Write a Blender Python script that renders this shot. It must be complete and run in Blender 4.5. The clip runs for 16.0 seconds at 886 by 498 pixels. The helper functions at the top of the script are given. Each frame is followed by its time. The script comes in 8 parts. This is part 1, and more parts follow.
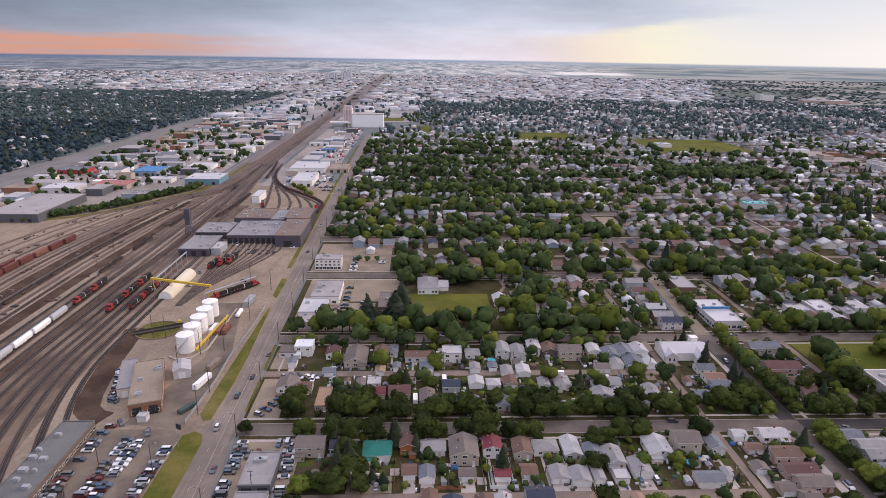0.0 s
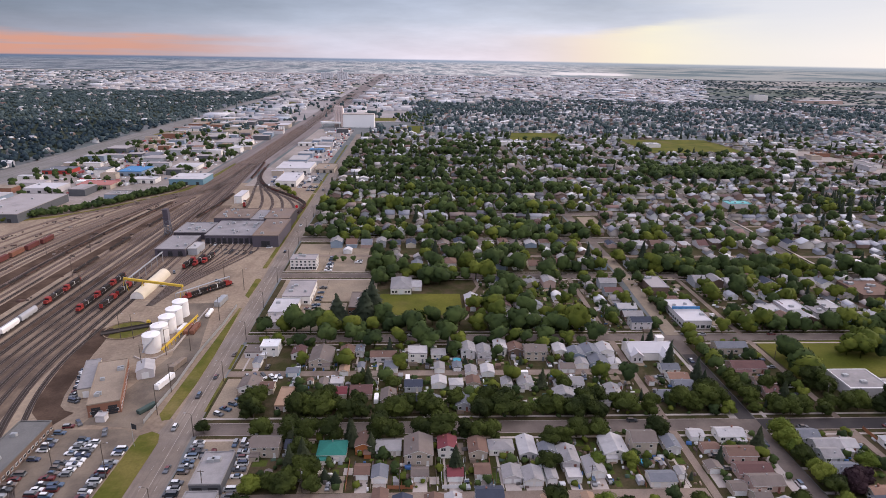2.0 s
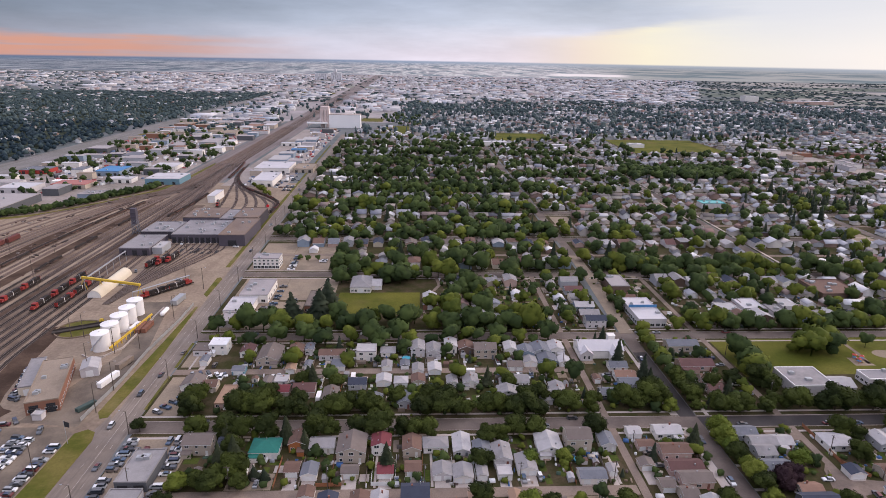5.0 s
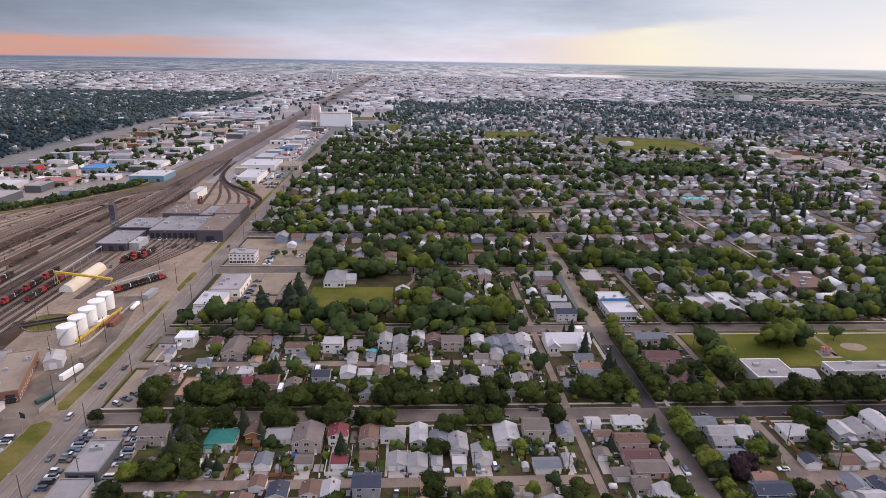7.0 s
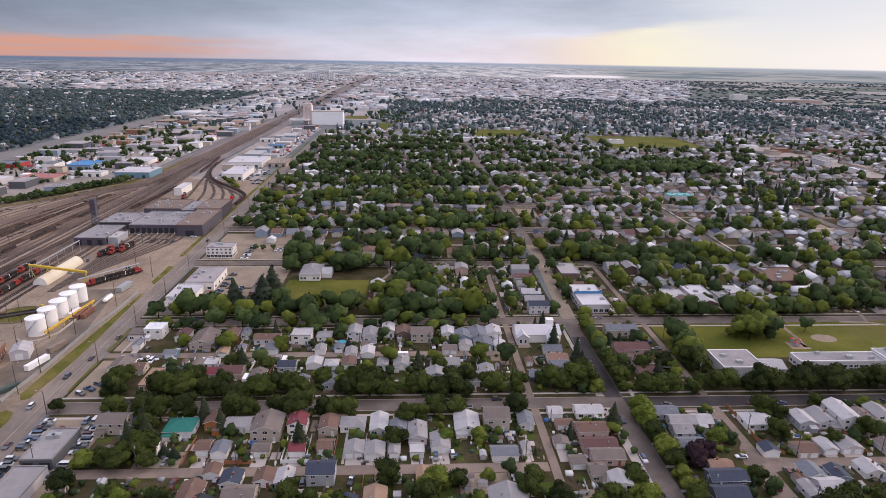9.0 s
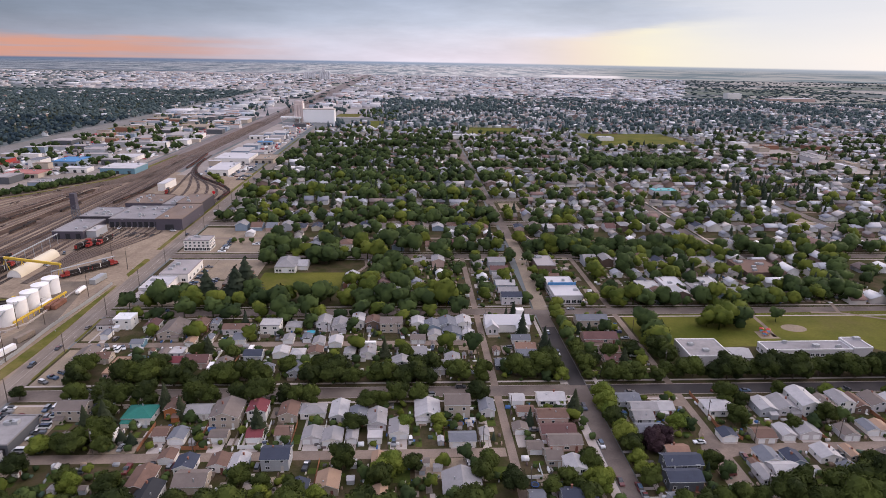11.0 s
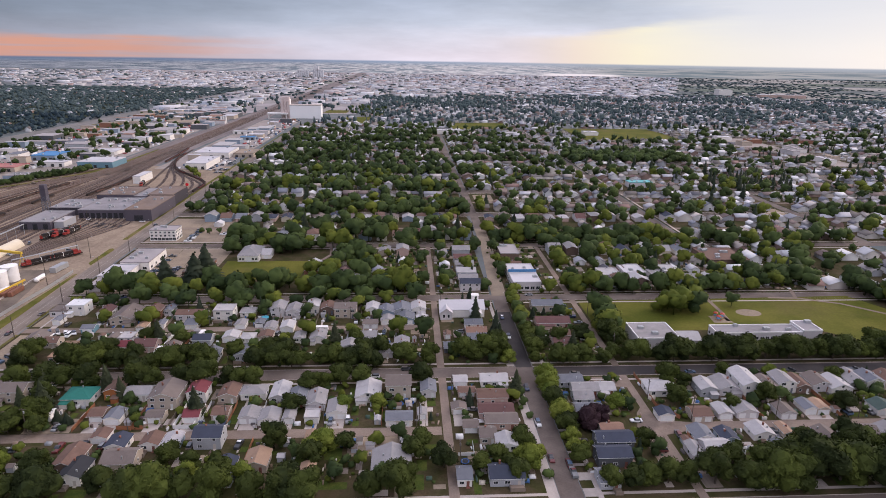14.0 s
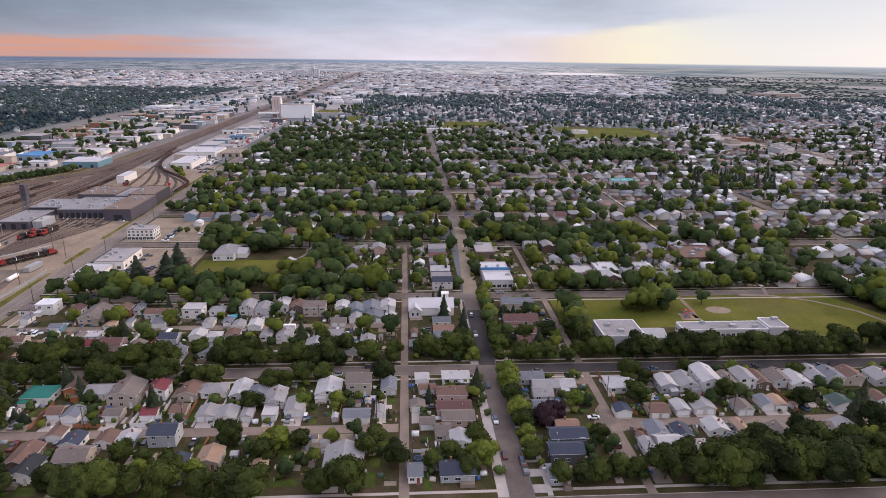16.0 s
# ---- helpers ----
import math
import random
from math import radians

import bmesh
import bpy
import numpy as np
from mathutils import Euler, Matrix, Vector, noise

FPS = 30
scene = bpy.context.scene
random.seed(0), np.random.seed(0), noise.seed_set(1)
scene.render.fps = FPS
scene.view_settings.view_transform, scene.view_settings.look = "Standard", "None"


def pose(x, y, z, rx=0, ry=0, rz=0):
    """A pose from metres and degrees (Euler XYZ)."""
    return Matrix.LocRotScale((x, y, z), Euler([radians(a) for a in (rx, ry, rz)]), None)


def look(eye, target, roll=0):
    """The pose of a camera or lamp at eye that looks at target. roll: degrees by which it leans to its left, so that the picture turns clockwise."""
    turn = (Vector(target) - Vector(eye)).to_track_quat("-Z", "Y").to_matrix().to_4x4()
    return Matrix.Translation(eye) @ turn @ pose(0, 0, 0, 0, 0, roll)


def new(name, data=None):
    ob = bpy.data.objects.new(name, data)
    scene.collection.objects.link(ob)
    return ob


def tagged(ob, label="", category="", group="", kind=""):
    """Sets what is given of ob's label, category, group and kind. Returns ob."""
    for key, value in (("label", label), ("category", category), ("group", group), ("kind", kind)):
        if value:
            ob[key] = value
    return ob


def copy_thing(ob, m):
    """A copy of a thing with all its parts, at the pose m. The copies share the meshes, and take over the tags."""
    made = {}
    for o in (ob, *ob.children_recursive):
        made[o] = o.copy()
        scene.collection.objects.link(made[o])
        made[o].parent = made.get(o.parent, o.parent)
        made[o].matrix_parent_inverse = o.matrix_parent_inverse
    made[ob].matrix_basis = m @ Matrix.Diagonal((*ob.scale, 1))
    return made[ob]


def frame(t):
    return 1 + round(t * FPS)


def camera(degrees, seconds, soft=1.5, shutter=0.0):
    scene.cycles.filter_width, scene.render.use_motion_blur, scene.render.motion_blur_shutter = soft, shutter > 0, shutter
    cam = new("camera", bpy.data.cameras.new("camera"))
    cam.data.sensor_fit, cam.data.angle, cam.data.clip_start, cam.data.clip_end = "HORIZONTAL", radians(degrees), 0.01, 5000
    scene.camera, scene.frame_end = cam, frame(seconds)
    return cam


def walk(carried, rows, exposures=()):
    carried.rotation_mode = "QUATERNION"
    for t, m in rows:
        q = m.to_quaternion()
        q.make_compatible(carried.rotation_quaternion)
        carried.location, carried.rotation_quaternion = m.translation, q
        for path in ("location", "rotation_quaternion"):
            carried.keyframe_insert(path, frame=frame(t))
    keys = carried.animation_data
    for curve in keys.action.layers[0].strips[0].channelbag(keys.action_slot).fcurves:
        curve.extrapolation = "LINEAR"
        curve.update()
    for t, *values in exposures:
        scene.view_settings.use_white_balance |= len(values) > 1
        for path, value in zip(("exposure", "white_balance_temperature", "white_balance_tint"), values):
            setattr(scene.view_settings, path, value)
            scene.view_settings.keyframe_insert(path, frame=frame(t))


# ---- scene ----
cam = camera(71.72, 16.0, soft=0.85)
# seconds, eye x, y, z, yaw, pitch, roll (metres, degrees); the streets run along x and y
PATH = [
    (0.0, 0.00, 0.00, 155.00, -2.600, -17.557, 0.956),
    (0.5, 4.42, -0.24, 155.07, -2.626, -17.553, 0.958),
    (1.0, 8.83, -0.49, 155.14, -2.652, -17.549, 0.960),
    (1.5, 13.28, -0.79, 155.21, -2.681, -17.545, 0.962),
    (2.0, 17.69, -1.08, 155.29, -2.709, -17.540, 0.968),
    (2.5, 22.07, -1.33, 155.34, -2.735, -17.531, 0.976),
    (3.0, 26.44, -1.51, 155.38, -2.762, -17.515, 0.987),
    (3.5, 30.79, -1.62, 155.36, -2.790, -17.490, 0.997),
    (4.0, 35.11, -1.78, 155.10, -2.822, -17.465, 1.003),
    (6.5, 56.47, -3.46, 151.24, -2.997, -17.397, 1.000),
    (7.0, 60.66, -3.94, 150.17, -3.024, -17.391, 1.000),
    (7.5, 64.72, -4.39, 149.04, -3.042, -17.382, 1.002),
    (8.0, 68.72, -4.88, 147.95, -3.058, -17.369, 1.005),
    (8.5, 72.69, -5.45, 146.83, -3.078, -17.357, 1.007),
    (9.0, 76.59, -6.03, 145.71, -3.104, -17.345, 1.007),
    (11.5, 96.04, -9.27, 139.51, -3.282, -17.319, 0.988),
    (12.0, 99.87, -9.95, 138.22, -3.319, -17.326, 0.980),
    (12.5, 103.74, -10.68, 136.92, -3.357, -17.344, 0.966),
    (13.0, 107.64, -11.38, 135.73, -3.394, -17.366, 0.946),
    (13.5, 111.61, -12.04, 134.76, -3.427, -17.390, 0.921),
    (14.0, 115.66, -12.56, 134.24, -3.457, -17.406, 0.894),
    (14.5, 119.68, -12.99, 134.09, -3.484, -17.417, 0.862),
    (15.0, 123.73, -13.42, 134.07, -3.511, -17.429, 0.828),
    (15.5, 127.74, -13.84, 134.06, -3.536, -17.446, 0.791),
    (16.0, 131.74, -14.26, 134.04, -3.561, -17.465, 0.753),
]
walk(cam, [(t, pose(x, y, z, 90 + pitch, 0, yaw) @ pose(0, 0, 0, 0, 0, roll)) for t, x, y, z, yaw, pitch, roll in PATH],
     exposures=[(0.0, 0.06, 6180, 15.0), (16.0, 0.06, 6180, 15.0)])

# ---- world: overcast evening sky, sunset glow to the right ----
SUN_AZ, SUN_EL = 62.0, 18.0
world = bpy.data.worlds.new("world")
scene.world = world
world.use_nodes = True


class Nodes:
    """Small helper to wire nodes."""

    def __init__(self, tree):
        self.t = tree

    def n(self, kind, **sets):
        node = self.t.nodes.new(kind)
        for k, v in sets.items():
            if k == "operation":
                node.operation = v
            elif k == "blend":
                node.blend_type = v
            elif k == "dims":
                node.noise_dimensions = v
        return node

    def put(self, node, idx, v):
        if v is None:
            return
        if isinstance(v, bpy.types.NodeSocket):
            self.t.links.new(v, node.inputs[idx])
        elif isinstance(v, (tuple, list)) and len(v) == 3 and len(node.inputs[idx].default_value) == 4:
            node.inputs[idx].default_value = (*v, 1)
        else:
            node.inputs[idx].default_value = v

    def m(self, op, a, b=None, c=None):
        node = self.n("ShaderNodeMath", operation=op)
        for i, v in enumerate((a, b, c)):
            self.put(node, i, v)
        return node.outputs[0]

    def smooth(self, v, lo, hi):
        node = self.n("ShaderNodeMapRange")
        node.interpolation_type = "SMOOTHSTEP"
        for i, x in enumerate((v, lo, hi, 0.0, 1.0)):
            self.put(node, i, x)
        return node.outputs[0]

    def mix(self, fac, a, b, blend="MIX"):
        node = self.n("ShaderNodeMixRGB", blend=blend)
        for i, v in enumerate((fac, a, b)):
            self.put(node, i, v)
        return node.outputs[0]

    def noise(self, vec, scale, detail=3.0, rough=0.55):
        node = self.n("ShaderNodeTexNoise")
        self.put(node, "Vector", vec)
        self.put(node, "Scale", scale)
        self.put(node, "Detail", detail)
        self.put(node, "Roughness", rough)
        return node.outputs[0]

    def scaled(self, vec, x, y, z):
        node = self.n("ShaderNodeVectorMath")
        node.operation = "MULTIPLY"
        self.put(node, 0, vec)
        node.inputs[1].default_value = (x, y, z)
        return node.outputs[0]

    def ramp(self, fac, stops, mode="LINEAR"):
        node = self.n("ShaderNodeValToRGB")
        cr = node.color_ramp
        cr.interpolation = mode
        while len(cr.elements) < len(stops):
            cr.elements.new(0.5)
        for e, (p, c) in zip(cr.elements, stops):
            e.position, e.color = p, (*c, 1)
        self.put(node, 0, fac)
        return node.outputs[0]


wt = world.node_tree
wt.nodes.clear()
W = Nodes(wt)
tc = W.n("ShaderNodeTexCoord").outputs["Generated"]
sep = W.n("ShaderNodeSeparateXYZ")
W.put(sep, 0, tc)
dx, dy, dz = sep.outputs
az = W.m("ARCTAN2", dx, dy)
comb = W.n("ShaderNodeCombineXYZ")
W.put(comb, 0, az)
W.put(comb, 1, dz)
flat = comb.outputs[0]
sky = W.n("ShaderNodeTexSky")
sky.sky_type, sky.sun_disc = "NISHITA", False
sky.sun_elevation, sky.sun_rotation = radians(SUN_EL), radians(SUN_AZ)
skyc = W.mix(1.0, sky.outputs[0], (0.10, 0.10, 0.10), "MULTIPLY")
streak = W.noise(W.scaled(flat, 3.0, 26.0, 1), 2.2, 4.0)
wave = W.m("MULTIPLY_ADD", streak, 0.022, -0.011)
el = W.m("ADD", dz, wave)
# cloud deck, paler near the horizon, brighter overhead
deck = W.ramp(W.m("MULTIPLY", el, 8.0), [(0.0, (0.77, 0.72, 0.78)), (0.22, (0.66, 0.66, 0.735)), (0.40, (0.51, 0.555, 0.645)), (0.75, (0.355, 0.41, 0.50)), (1.0, (0.42, 0.45, 0.53))])
shade = W.ramp(W.smooth(az, -0.75, 0.55), [(0.0, (0.46, 0.50, 0.55)), (0.22, (0.66, 0.70, 0.74)), (0.42, (0.98, 1.0, 1.02)), (0.60, (1.16, 1.15, 1.15)), (0.8, (1.3, 1.26, 1.22)), (1.0, (1.1, 1.1, 1.1))])
puff = W.noise(W.scaled(flat, 2.2, 11.0, 1), 2.0, 5.0, 0.6)
shade = W.mix(1.0, shade, W.m("MULTIPLY_ADD", puff, 0.75, 0.63), "MULTIPLY")
deck = W.mix(W.smooth(dz, 0.35, 0.15), deck, W.mix(1.0, deck, shade, "MULTIPLY"))
# orange band under the deck on the left
left = W.m("MULTIPLY", W.smooth(az, -0.10, -0.46), W.m("MULTIPLY", W.smooth(el, 0.027, 0.015), W.smooth(el, -0.03, 0.004)))
left = W.m("MULTIPLY", left, W.m("MULTIPLY_ADD", W.smooth(W.noise(W.scaled(flat, 2.0, 60.0, 1), 2.0, 3.0), 0.36, 0.56), 0.5, 0.5))
deck = W.mix(W.m("MULTIPLY", left, 0.85), deck, (0.83, 0.375, 0.235))
# gap under the deck on the right, open to the sunset
edge = W.m("MULTIPLY_ADD", W.smooth(az, 0.15, 0.55), 0.034, 0.026)
gap = W.m("MULTIPLY", W.smooth(az, 0.06, 0.30), W.smooth(W.m("SUBTRACT", el, edge), 0.008, -0.005))
glow = W.ramp(W.smooth(az, 0.05, 0.62), [(0.0, (0.72, 0.62, 0.65)), (0.3, (1.0, 0.84, 0.66)), (0.55, (1.06, 0.98, 0.70)), (1.0, (0.93, 0.93, 0.88))])
deck = W.mix(W.m("MULTIPLY", gap, 0.9), deck, glow)
whiter = W.m("MULTIPLY", W.smooth(W.m("MULTIPLY_ADD", streak, 0.3, az), 0.40, 0.72), W.smooth(dz, 0.0, 0.06))
deck = W.mix(W.m("MULTIPLY", whiter, 0.92), deck, (0.80, 0.81, 0.83))
over = W.m("MULTIPLY_ADD", W.smooth(dz, 0.08, 0.9), 1.3, 1.0)
deck = W.mix(1.0, deck, over, "MULTIPLY")
deck = W.mix(W.smooth(dz, 0.10, 0.45), deck, W.mix(1.0, deck, (1.06, 0.98, 1.01), "MULTIPLY"))
deck = W.mix(0.12, deck, skyc)
deck = W.mix(W.smooth(dz, 0.30, 0.12), deck, W.mix(1.0, deck, (0.92, 0.92, 0.925), "MULTIPLY"))
# land beyond the plain's last visible kilometre, blue haze painted in towards the rim
reach = W.m("DIVIDE", 145.0, W.m("MAXIMUM", W.m("MULTIPLY", dz, -1.0), 0.004))
spot = W.n("ShaderNodeCombineXYZ")
W.put(spot, 0, W.m("MULTIPLY", dx, reach))
W.put(spot, 1, W.m("MULTIPLY", dy, reach))
spot = spot.outputs[0]
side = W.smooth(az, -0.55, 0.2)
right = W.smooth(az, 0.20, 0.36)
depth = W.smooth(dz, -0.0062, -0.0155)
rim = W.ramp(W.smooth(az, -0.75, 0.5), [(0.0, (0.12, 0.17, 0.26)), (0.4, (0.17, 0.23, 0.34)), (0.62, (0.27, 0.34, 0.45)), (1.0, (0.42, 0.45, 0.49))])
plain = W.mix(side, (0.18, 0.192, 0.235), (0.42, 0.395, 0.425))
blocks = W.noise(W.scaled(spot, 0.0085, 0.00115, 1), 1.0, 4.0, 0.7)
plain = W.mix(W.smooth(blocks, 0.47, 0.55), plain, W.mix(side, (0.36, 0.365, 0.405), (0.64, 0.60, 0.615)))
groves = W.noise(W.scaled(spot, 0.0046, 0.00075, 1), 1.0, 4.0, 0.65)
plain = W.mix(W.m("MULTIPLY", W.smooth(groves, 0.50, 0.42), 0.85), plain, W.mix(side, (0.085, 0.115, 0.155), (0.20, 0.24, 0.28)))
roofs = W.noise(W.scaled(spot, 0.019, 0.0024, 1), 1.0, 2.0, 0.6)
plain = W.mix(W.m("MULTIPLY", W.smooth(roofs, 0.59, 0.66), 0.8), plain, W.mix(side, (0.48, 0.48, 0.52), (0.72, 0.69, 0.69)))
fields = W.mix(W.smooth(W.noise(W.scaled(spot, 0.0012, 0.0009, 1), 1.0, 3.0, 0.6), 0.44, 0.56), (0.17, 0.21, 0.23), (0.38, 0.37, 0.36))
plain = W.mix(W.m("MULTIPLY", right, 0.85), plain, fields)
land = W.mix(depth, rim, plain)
lake = W.m("MULTIPLY", W.m("MULTIPLY", W.smooth(az, 0.20, 0.23), W.smooth(az, 0.34, 0.31)), W.m("MULTIPLY", W.smooth(dz, -0.0215, -0.0225), W.smooth(dz, -0.0262, -0.0252)))
land = W.mix(lake, land, (0.85, 0.76, 0.76))
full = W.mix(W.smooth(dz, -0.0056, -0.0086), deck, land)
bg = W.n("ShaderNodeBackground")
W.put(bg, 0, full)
bg.inputs[1].default_value = 1.0
out = W.n("ShaderNodeOutputWorld")
wt.links.new(bg.outputs[0], out.inputs[0])

sun = new("sun", bpy.data.lights.new("sun", "SUN"))
sun.data.energy, sun.data.angle, sun.data.color = 1.5, radians(16), (1.0, 0.80, 0.62)
_a, _e = radians(SUN_AZ), radians(SUN_EL)
sun.matrix_world = look((0, 0, 0), (-math.sin(_a) * math.cos(_e), -math.cos(_a) * math.cos(_e), -math.sin(_e)))

# ---- materials ----
def mat(name, base, rough=0.8, var=0.18, scale=(0.35, 6.0), metal=0.0, bump=0.15, tint=None, objvar=0.0, palette=None, island=False, stain=None, spec=0.3, streak=None):
    """A surface with colour variation at two scales and fine relief. palette: colours picked by each object's or island's random value."""
    m = bpy.data.materials.new(name)
    m.use_nodes = True
    N = Nodes(m.node_tree)
    bsdf = m.node_tree.nodes["Principled BSDF"]
    pos = N.n("ShaderNodeNewGeometry").outputs["Position"]
    big = N.noise(pos, scale[0], 4.0, 0.6)
    fine = N.noise(pos, scale[1], 3.0, 0.6)
    col = base
    if palette:
        if island:
            rnd = N.n("ShaderNodeNewGeometry").outputs["Random Per Island"]
        else:
            rnd = N.n("ShaderNodeObjectInfo").outputs["Random"]
        col = N.ramp(rnd, [(i / len(palette), c) for i, c in enumerate(palette)], "CONSTANT")
    if tint:
        col = N.mix(N.smooth(big, 0.35, 0.65), col, tint)
    if objvar:
        r = N.n("ShaderNodeObjectInfo").outputs["Random"]
        col = N.mix(1.0, col, N.m("MULTIPLY_ADD", r, objvar * 2, 1 - objvar), "MULTIPLY")
    if stain:
        st = N.noise(pos, scale[0] * 0.35, 5.0, 0.7)
        col = N.mix(N.m("MULTIPLY", N.smooth(st, 0.5, 0.72), 0.75), col, stain)
    if streak:
        sx, sy, tone, amount = streak
        run_ = N.noise(N.scaled(pos, sx, sy, 0.0), 1.0, 5.0, 0.65)
        col = N.mix(N.m("MULTIPLY", N.smooth(run_, 0.47, 0.62), amount), col, tone)
    k = N.m("MULTIPLY_ADD", big, var * 2.4, 1 - var * 1.2)
    k = N.m("MULTIPLY", k, N.m("MULTIPLY_ADD", fine, var * 2.4, 1 - var * 1.2))
    col = N.mix(1.0, col, k, "MULTIPLY")
    N.put(bsdf, "Base Color", col)
    N.put(bsdf, "Roughness", N.m("MULTIPLY_ADD", fine, 0.16, max(rough - 0.08, 0.02)))
    bsdf.inputs["Metallic"].default_value = metal
    bsdf.inputs["Specular IOR Level"].default_value = spec
    if bump:
        b = N.n("ShaderNodeBump")
        b.inputs["Strength"].default_value = bump
        b.inputs["Distance"].default_value = 0.05
        N.put(b, "Height", fine)
        m.node_tree.links.new(b.outputs[0], bsdf.inputs["Normal"])
    return m


M = {}
# blue-grey base stands in for haze over the distant plain
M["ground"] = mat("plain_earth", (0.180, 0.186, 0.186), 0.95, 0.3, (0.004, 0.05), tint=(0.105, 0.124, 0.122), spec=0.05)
M["asphalt"] = mat("asphalt", (0.208, 0.169, 0.138), 0.9, 0.18, (0.05, 1.5), tint=(0.238, 0.198, 0.164), stain=(0.145, 0.122, 0.106), streak=(0.8, 0.02, (0.150, 0.125, 0.108), 0.6), spec=0.15)
M["street"] = mat("street_asphalt", (0.138, 0.110, 0.094), 0.92, 0.22, (0.06, 1.5), tint=(0.172, 0.140, 0.119), stain=(0.098, 0.079, 0.069), spec=0.15)
M["lot_asphalt"] = mat("lot_asphalt", (0.130, 0.104, 0.081), 0.92, 0.24, (0.06, 1.2), tint=(0.185, 0.147, 0.110), stain=(0.085, 0.071, 0.062), streak=(0.1, 0.04, (0.20, 0.165, 0.13), 0.45))
M["shop_gravel"] = mat("stained_gravel_roof", (0.235, 0.178, 0.142), 0.95, 0.26, (0.06, 1.2), tint=(0.19, 0.15, 0.13), stain=(0.115, 0.085, 0.070), spec=0.1)
M["shop_grey"] = mat("stained_grey_roof", (0.265, 0.25, 0.255), 0.92, 0.2, (0.07, 1.4), stain=(0.15, 0.14, 0.14))
M["pale_ballast"] = mat("pale_ballast", (0.21, 0.152, 0.122), 0.95, 0.26, (0.03, 1.2), tint=(0.145, 0.105, 0.088), spec=0.08)
M["oily_yard"] = mat("oily_yard_ground", (0.110, 0.081, 0.062), 0.95, 0.3, (0.03, 0.7), tint=(0.20, 0.148, 0.108), stain=(0.075, 0.056, 0.045), streak=(0.16, 0.03, (0.22, 0.165, 0.12), 0.45), spec=0.08)
M["dark_asphalt"] = mat("fresh_asphalt", (0.050, 0.045, 0.044), 0.92, 0.15, (0.06, 1.5), tint=(0.066, 0.058, 0.055), spec=0.12)
M["concrete"] = mat("pale_concrete", (0.42, 0.365, 0.325), 0.88, 0.16, (0.12, 2.5), stain=(0.25, 0.23, 0.215))
M["lane"] = mat("gravel_lane", (0.272, 0.212, 0.169), 0.95, 0.26, (0.1, 2.0), tint=(0.192, 0.150, 0.122), stain=(0.118, 0.094, 0.079), spec=0.08)
M["dirt"] = mat("packed_dirt", (0.32, 0.255, 0.185), 0.95, 0.26, (0.08, 1.2), tint=(0.235, 0.188, 0.14), stain=(0.16, 0.13, 0.10), spec=0.08)
M["yard"] = mat("yard_gravel", (0.335, 0.264, 0.193), 0.95, 0.34, (0.045, 0.5), tint=(0.235, 0.181, 0.133), stain=(0.125, 0.096, 0.075), streak=(0.09, 0.022, (0.20, 0.150, 0.114), 0.55), spec=0.08)
M["ballast"] = mat("ballast", (0.172, 0.126, 0.104), 0.95, 0.28, (0.02, 1.4), tint=(0.105, 0.078, 0.067), spec=0.08)
M["lawn"] = mat("lawn", (0.045, 0.047, 0.015), 0.95, 0.32, (0.11, 1.4), tint=(0.066, 0.050, 0.028), stain=(0.120, 0.086, 0.058), spec=0.08)
M["field"] = mat("playing_field_grass", (0.082, 0.094, 0.014), 0.95, 0.26, (0.03, 0.8), tint=(0.120, 0.114, 0.022), stain=(0.125, 0.102, 0.036), spec=0.08)
M["verge"] = mat("verge_grass", (0.092, 0.098, 0.018), 0.95, 0.26, (0.07, 0.8), tint=(0.140, 0.118, 0.034), stain=(0.20, 0.155, 0.08), spec=0.08)
M["rail"] = mat("worn_rail_steel", (0.22, 0.18, 0.16), 0.45, 0.15, (0.1, 3), 0.6)
M["tie"] = mat("creosoted_timber", (0.06, 0.05, 0.044), 0.95, 0.25, (0.3, 4))
ROOFS = {
    "grey": (0.268, 0.254, 0.252), "light": (0.415, 0.396, 0.392), "slate": (0.155, 0.162, 0.182), "navy": (0.045, 0.052, 0.075), "brown": (0.15, 0.092, 0.070),
    "taupe": (0.162, 0.133, 0.117), "maroon": (0.128, 0.068, 0.062), "red": (0.17, 0.045, 0.052), "green": (0.03, 0.17, 0.135), "tan": (0.33, 0.22, 0.15),
    "rust": (0.24, 0.145, 0.105), "white": (0.68, 0.68, 0.69), "darkgreen": (0.06, 0.09, 0.08), "blue": (0.08, 0.22, 0.42), "black": (0.035, 0.036, 0.04), "teal": (0.16, 0.42, 0.42), "salmon": (0.40, 0.17, 0.15),
}
for k, c in ROOFS.items():
    M["roof_" + k] = mat("shingles_" + k, c, 0.88, 0.17, (0.4, 5.0), bump=0.4, objvar=0.08, stain=tuple(x * 0.78 for x in c))
WALLS = {"red": (0.42, 0.055, 0.045), "white": (0.77, 0.735, 0.69), "cream": (0.60, 0.53, 0.42), "beige": (0.46, 0.39, 0.32), "grey": (0.38, 0.39, 0.41), "bluegrey": (0.25, 0.31, 0.38), "orange": (0.36, 0.13, 0.045),
         "pink": (0.50, 0.36, 0.31), "brick": (0.25, 0.12, 0.078), "brown": (0.16, 0.11, 0.085), "darkgrey": (0.10, 0.105, 0.115), "palegrey": (0.56, 0.53, 0.53), "skyblue": (0.15, 0.27, 0.33), "slate": (0.19, 0.185, 0.20), "shop": (0.098, 0.086, 0.106), "shopdark": (0.060, 0.054, 0.064)}
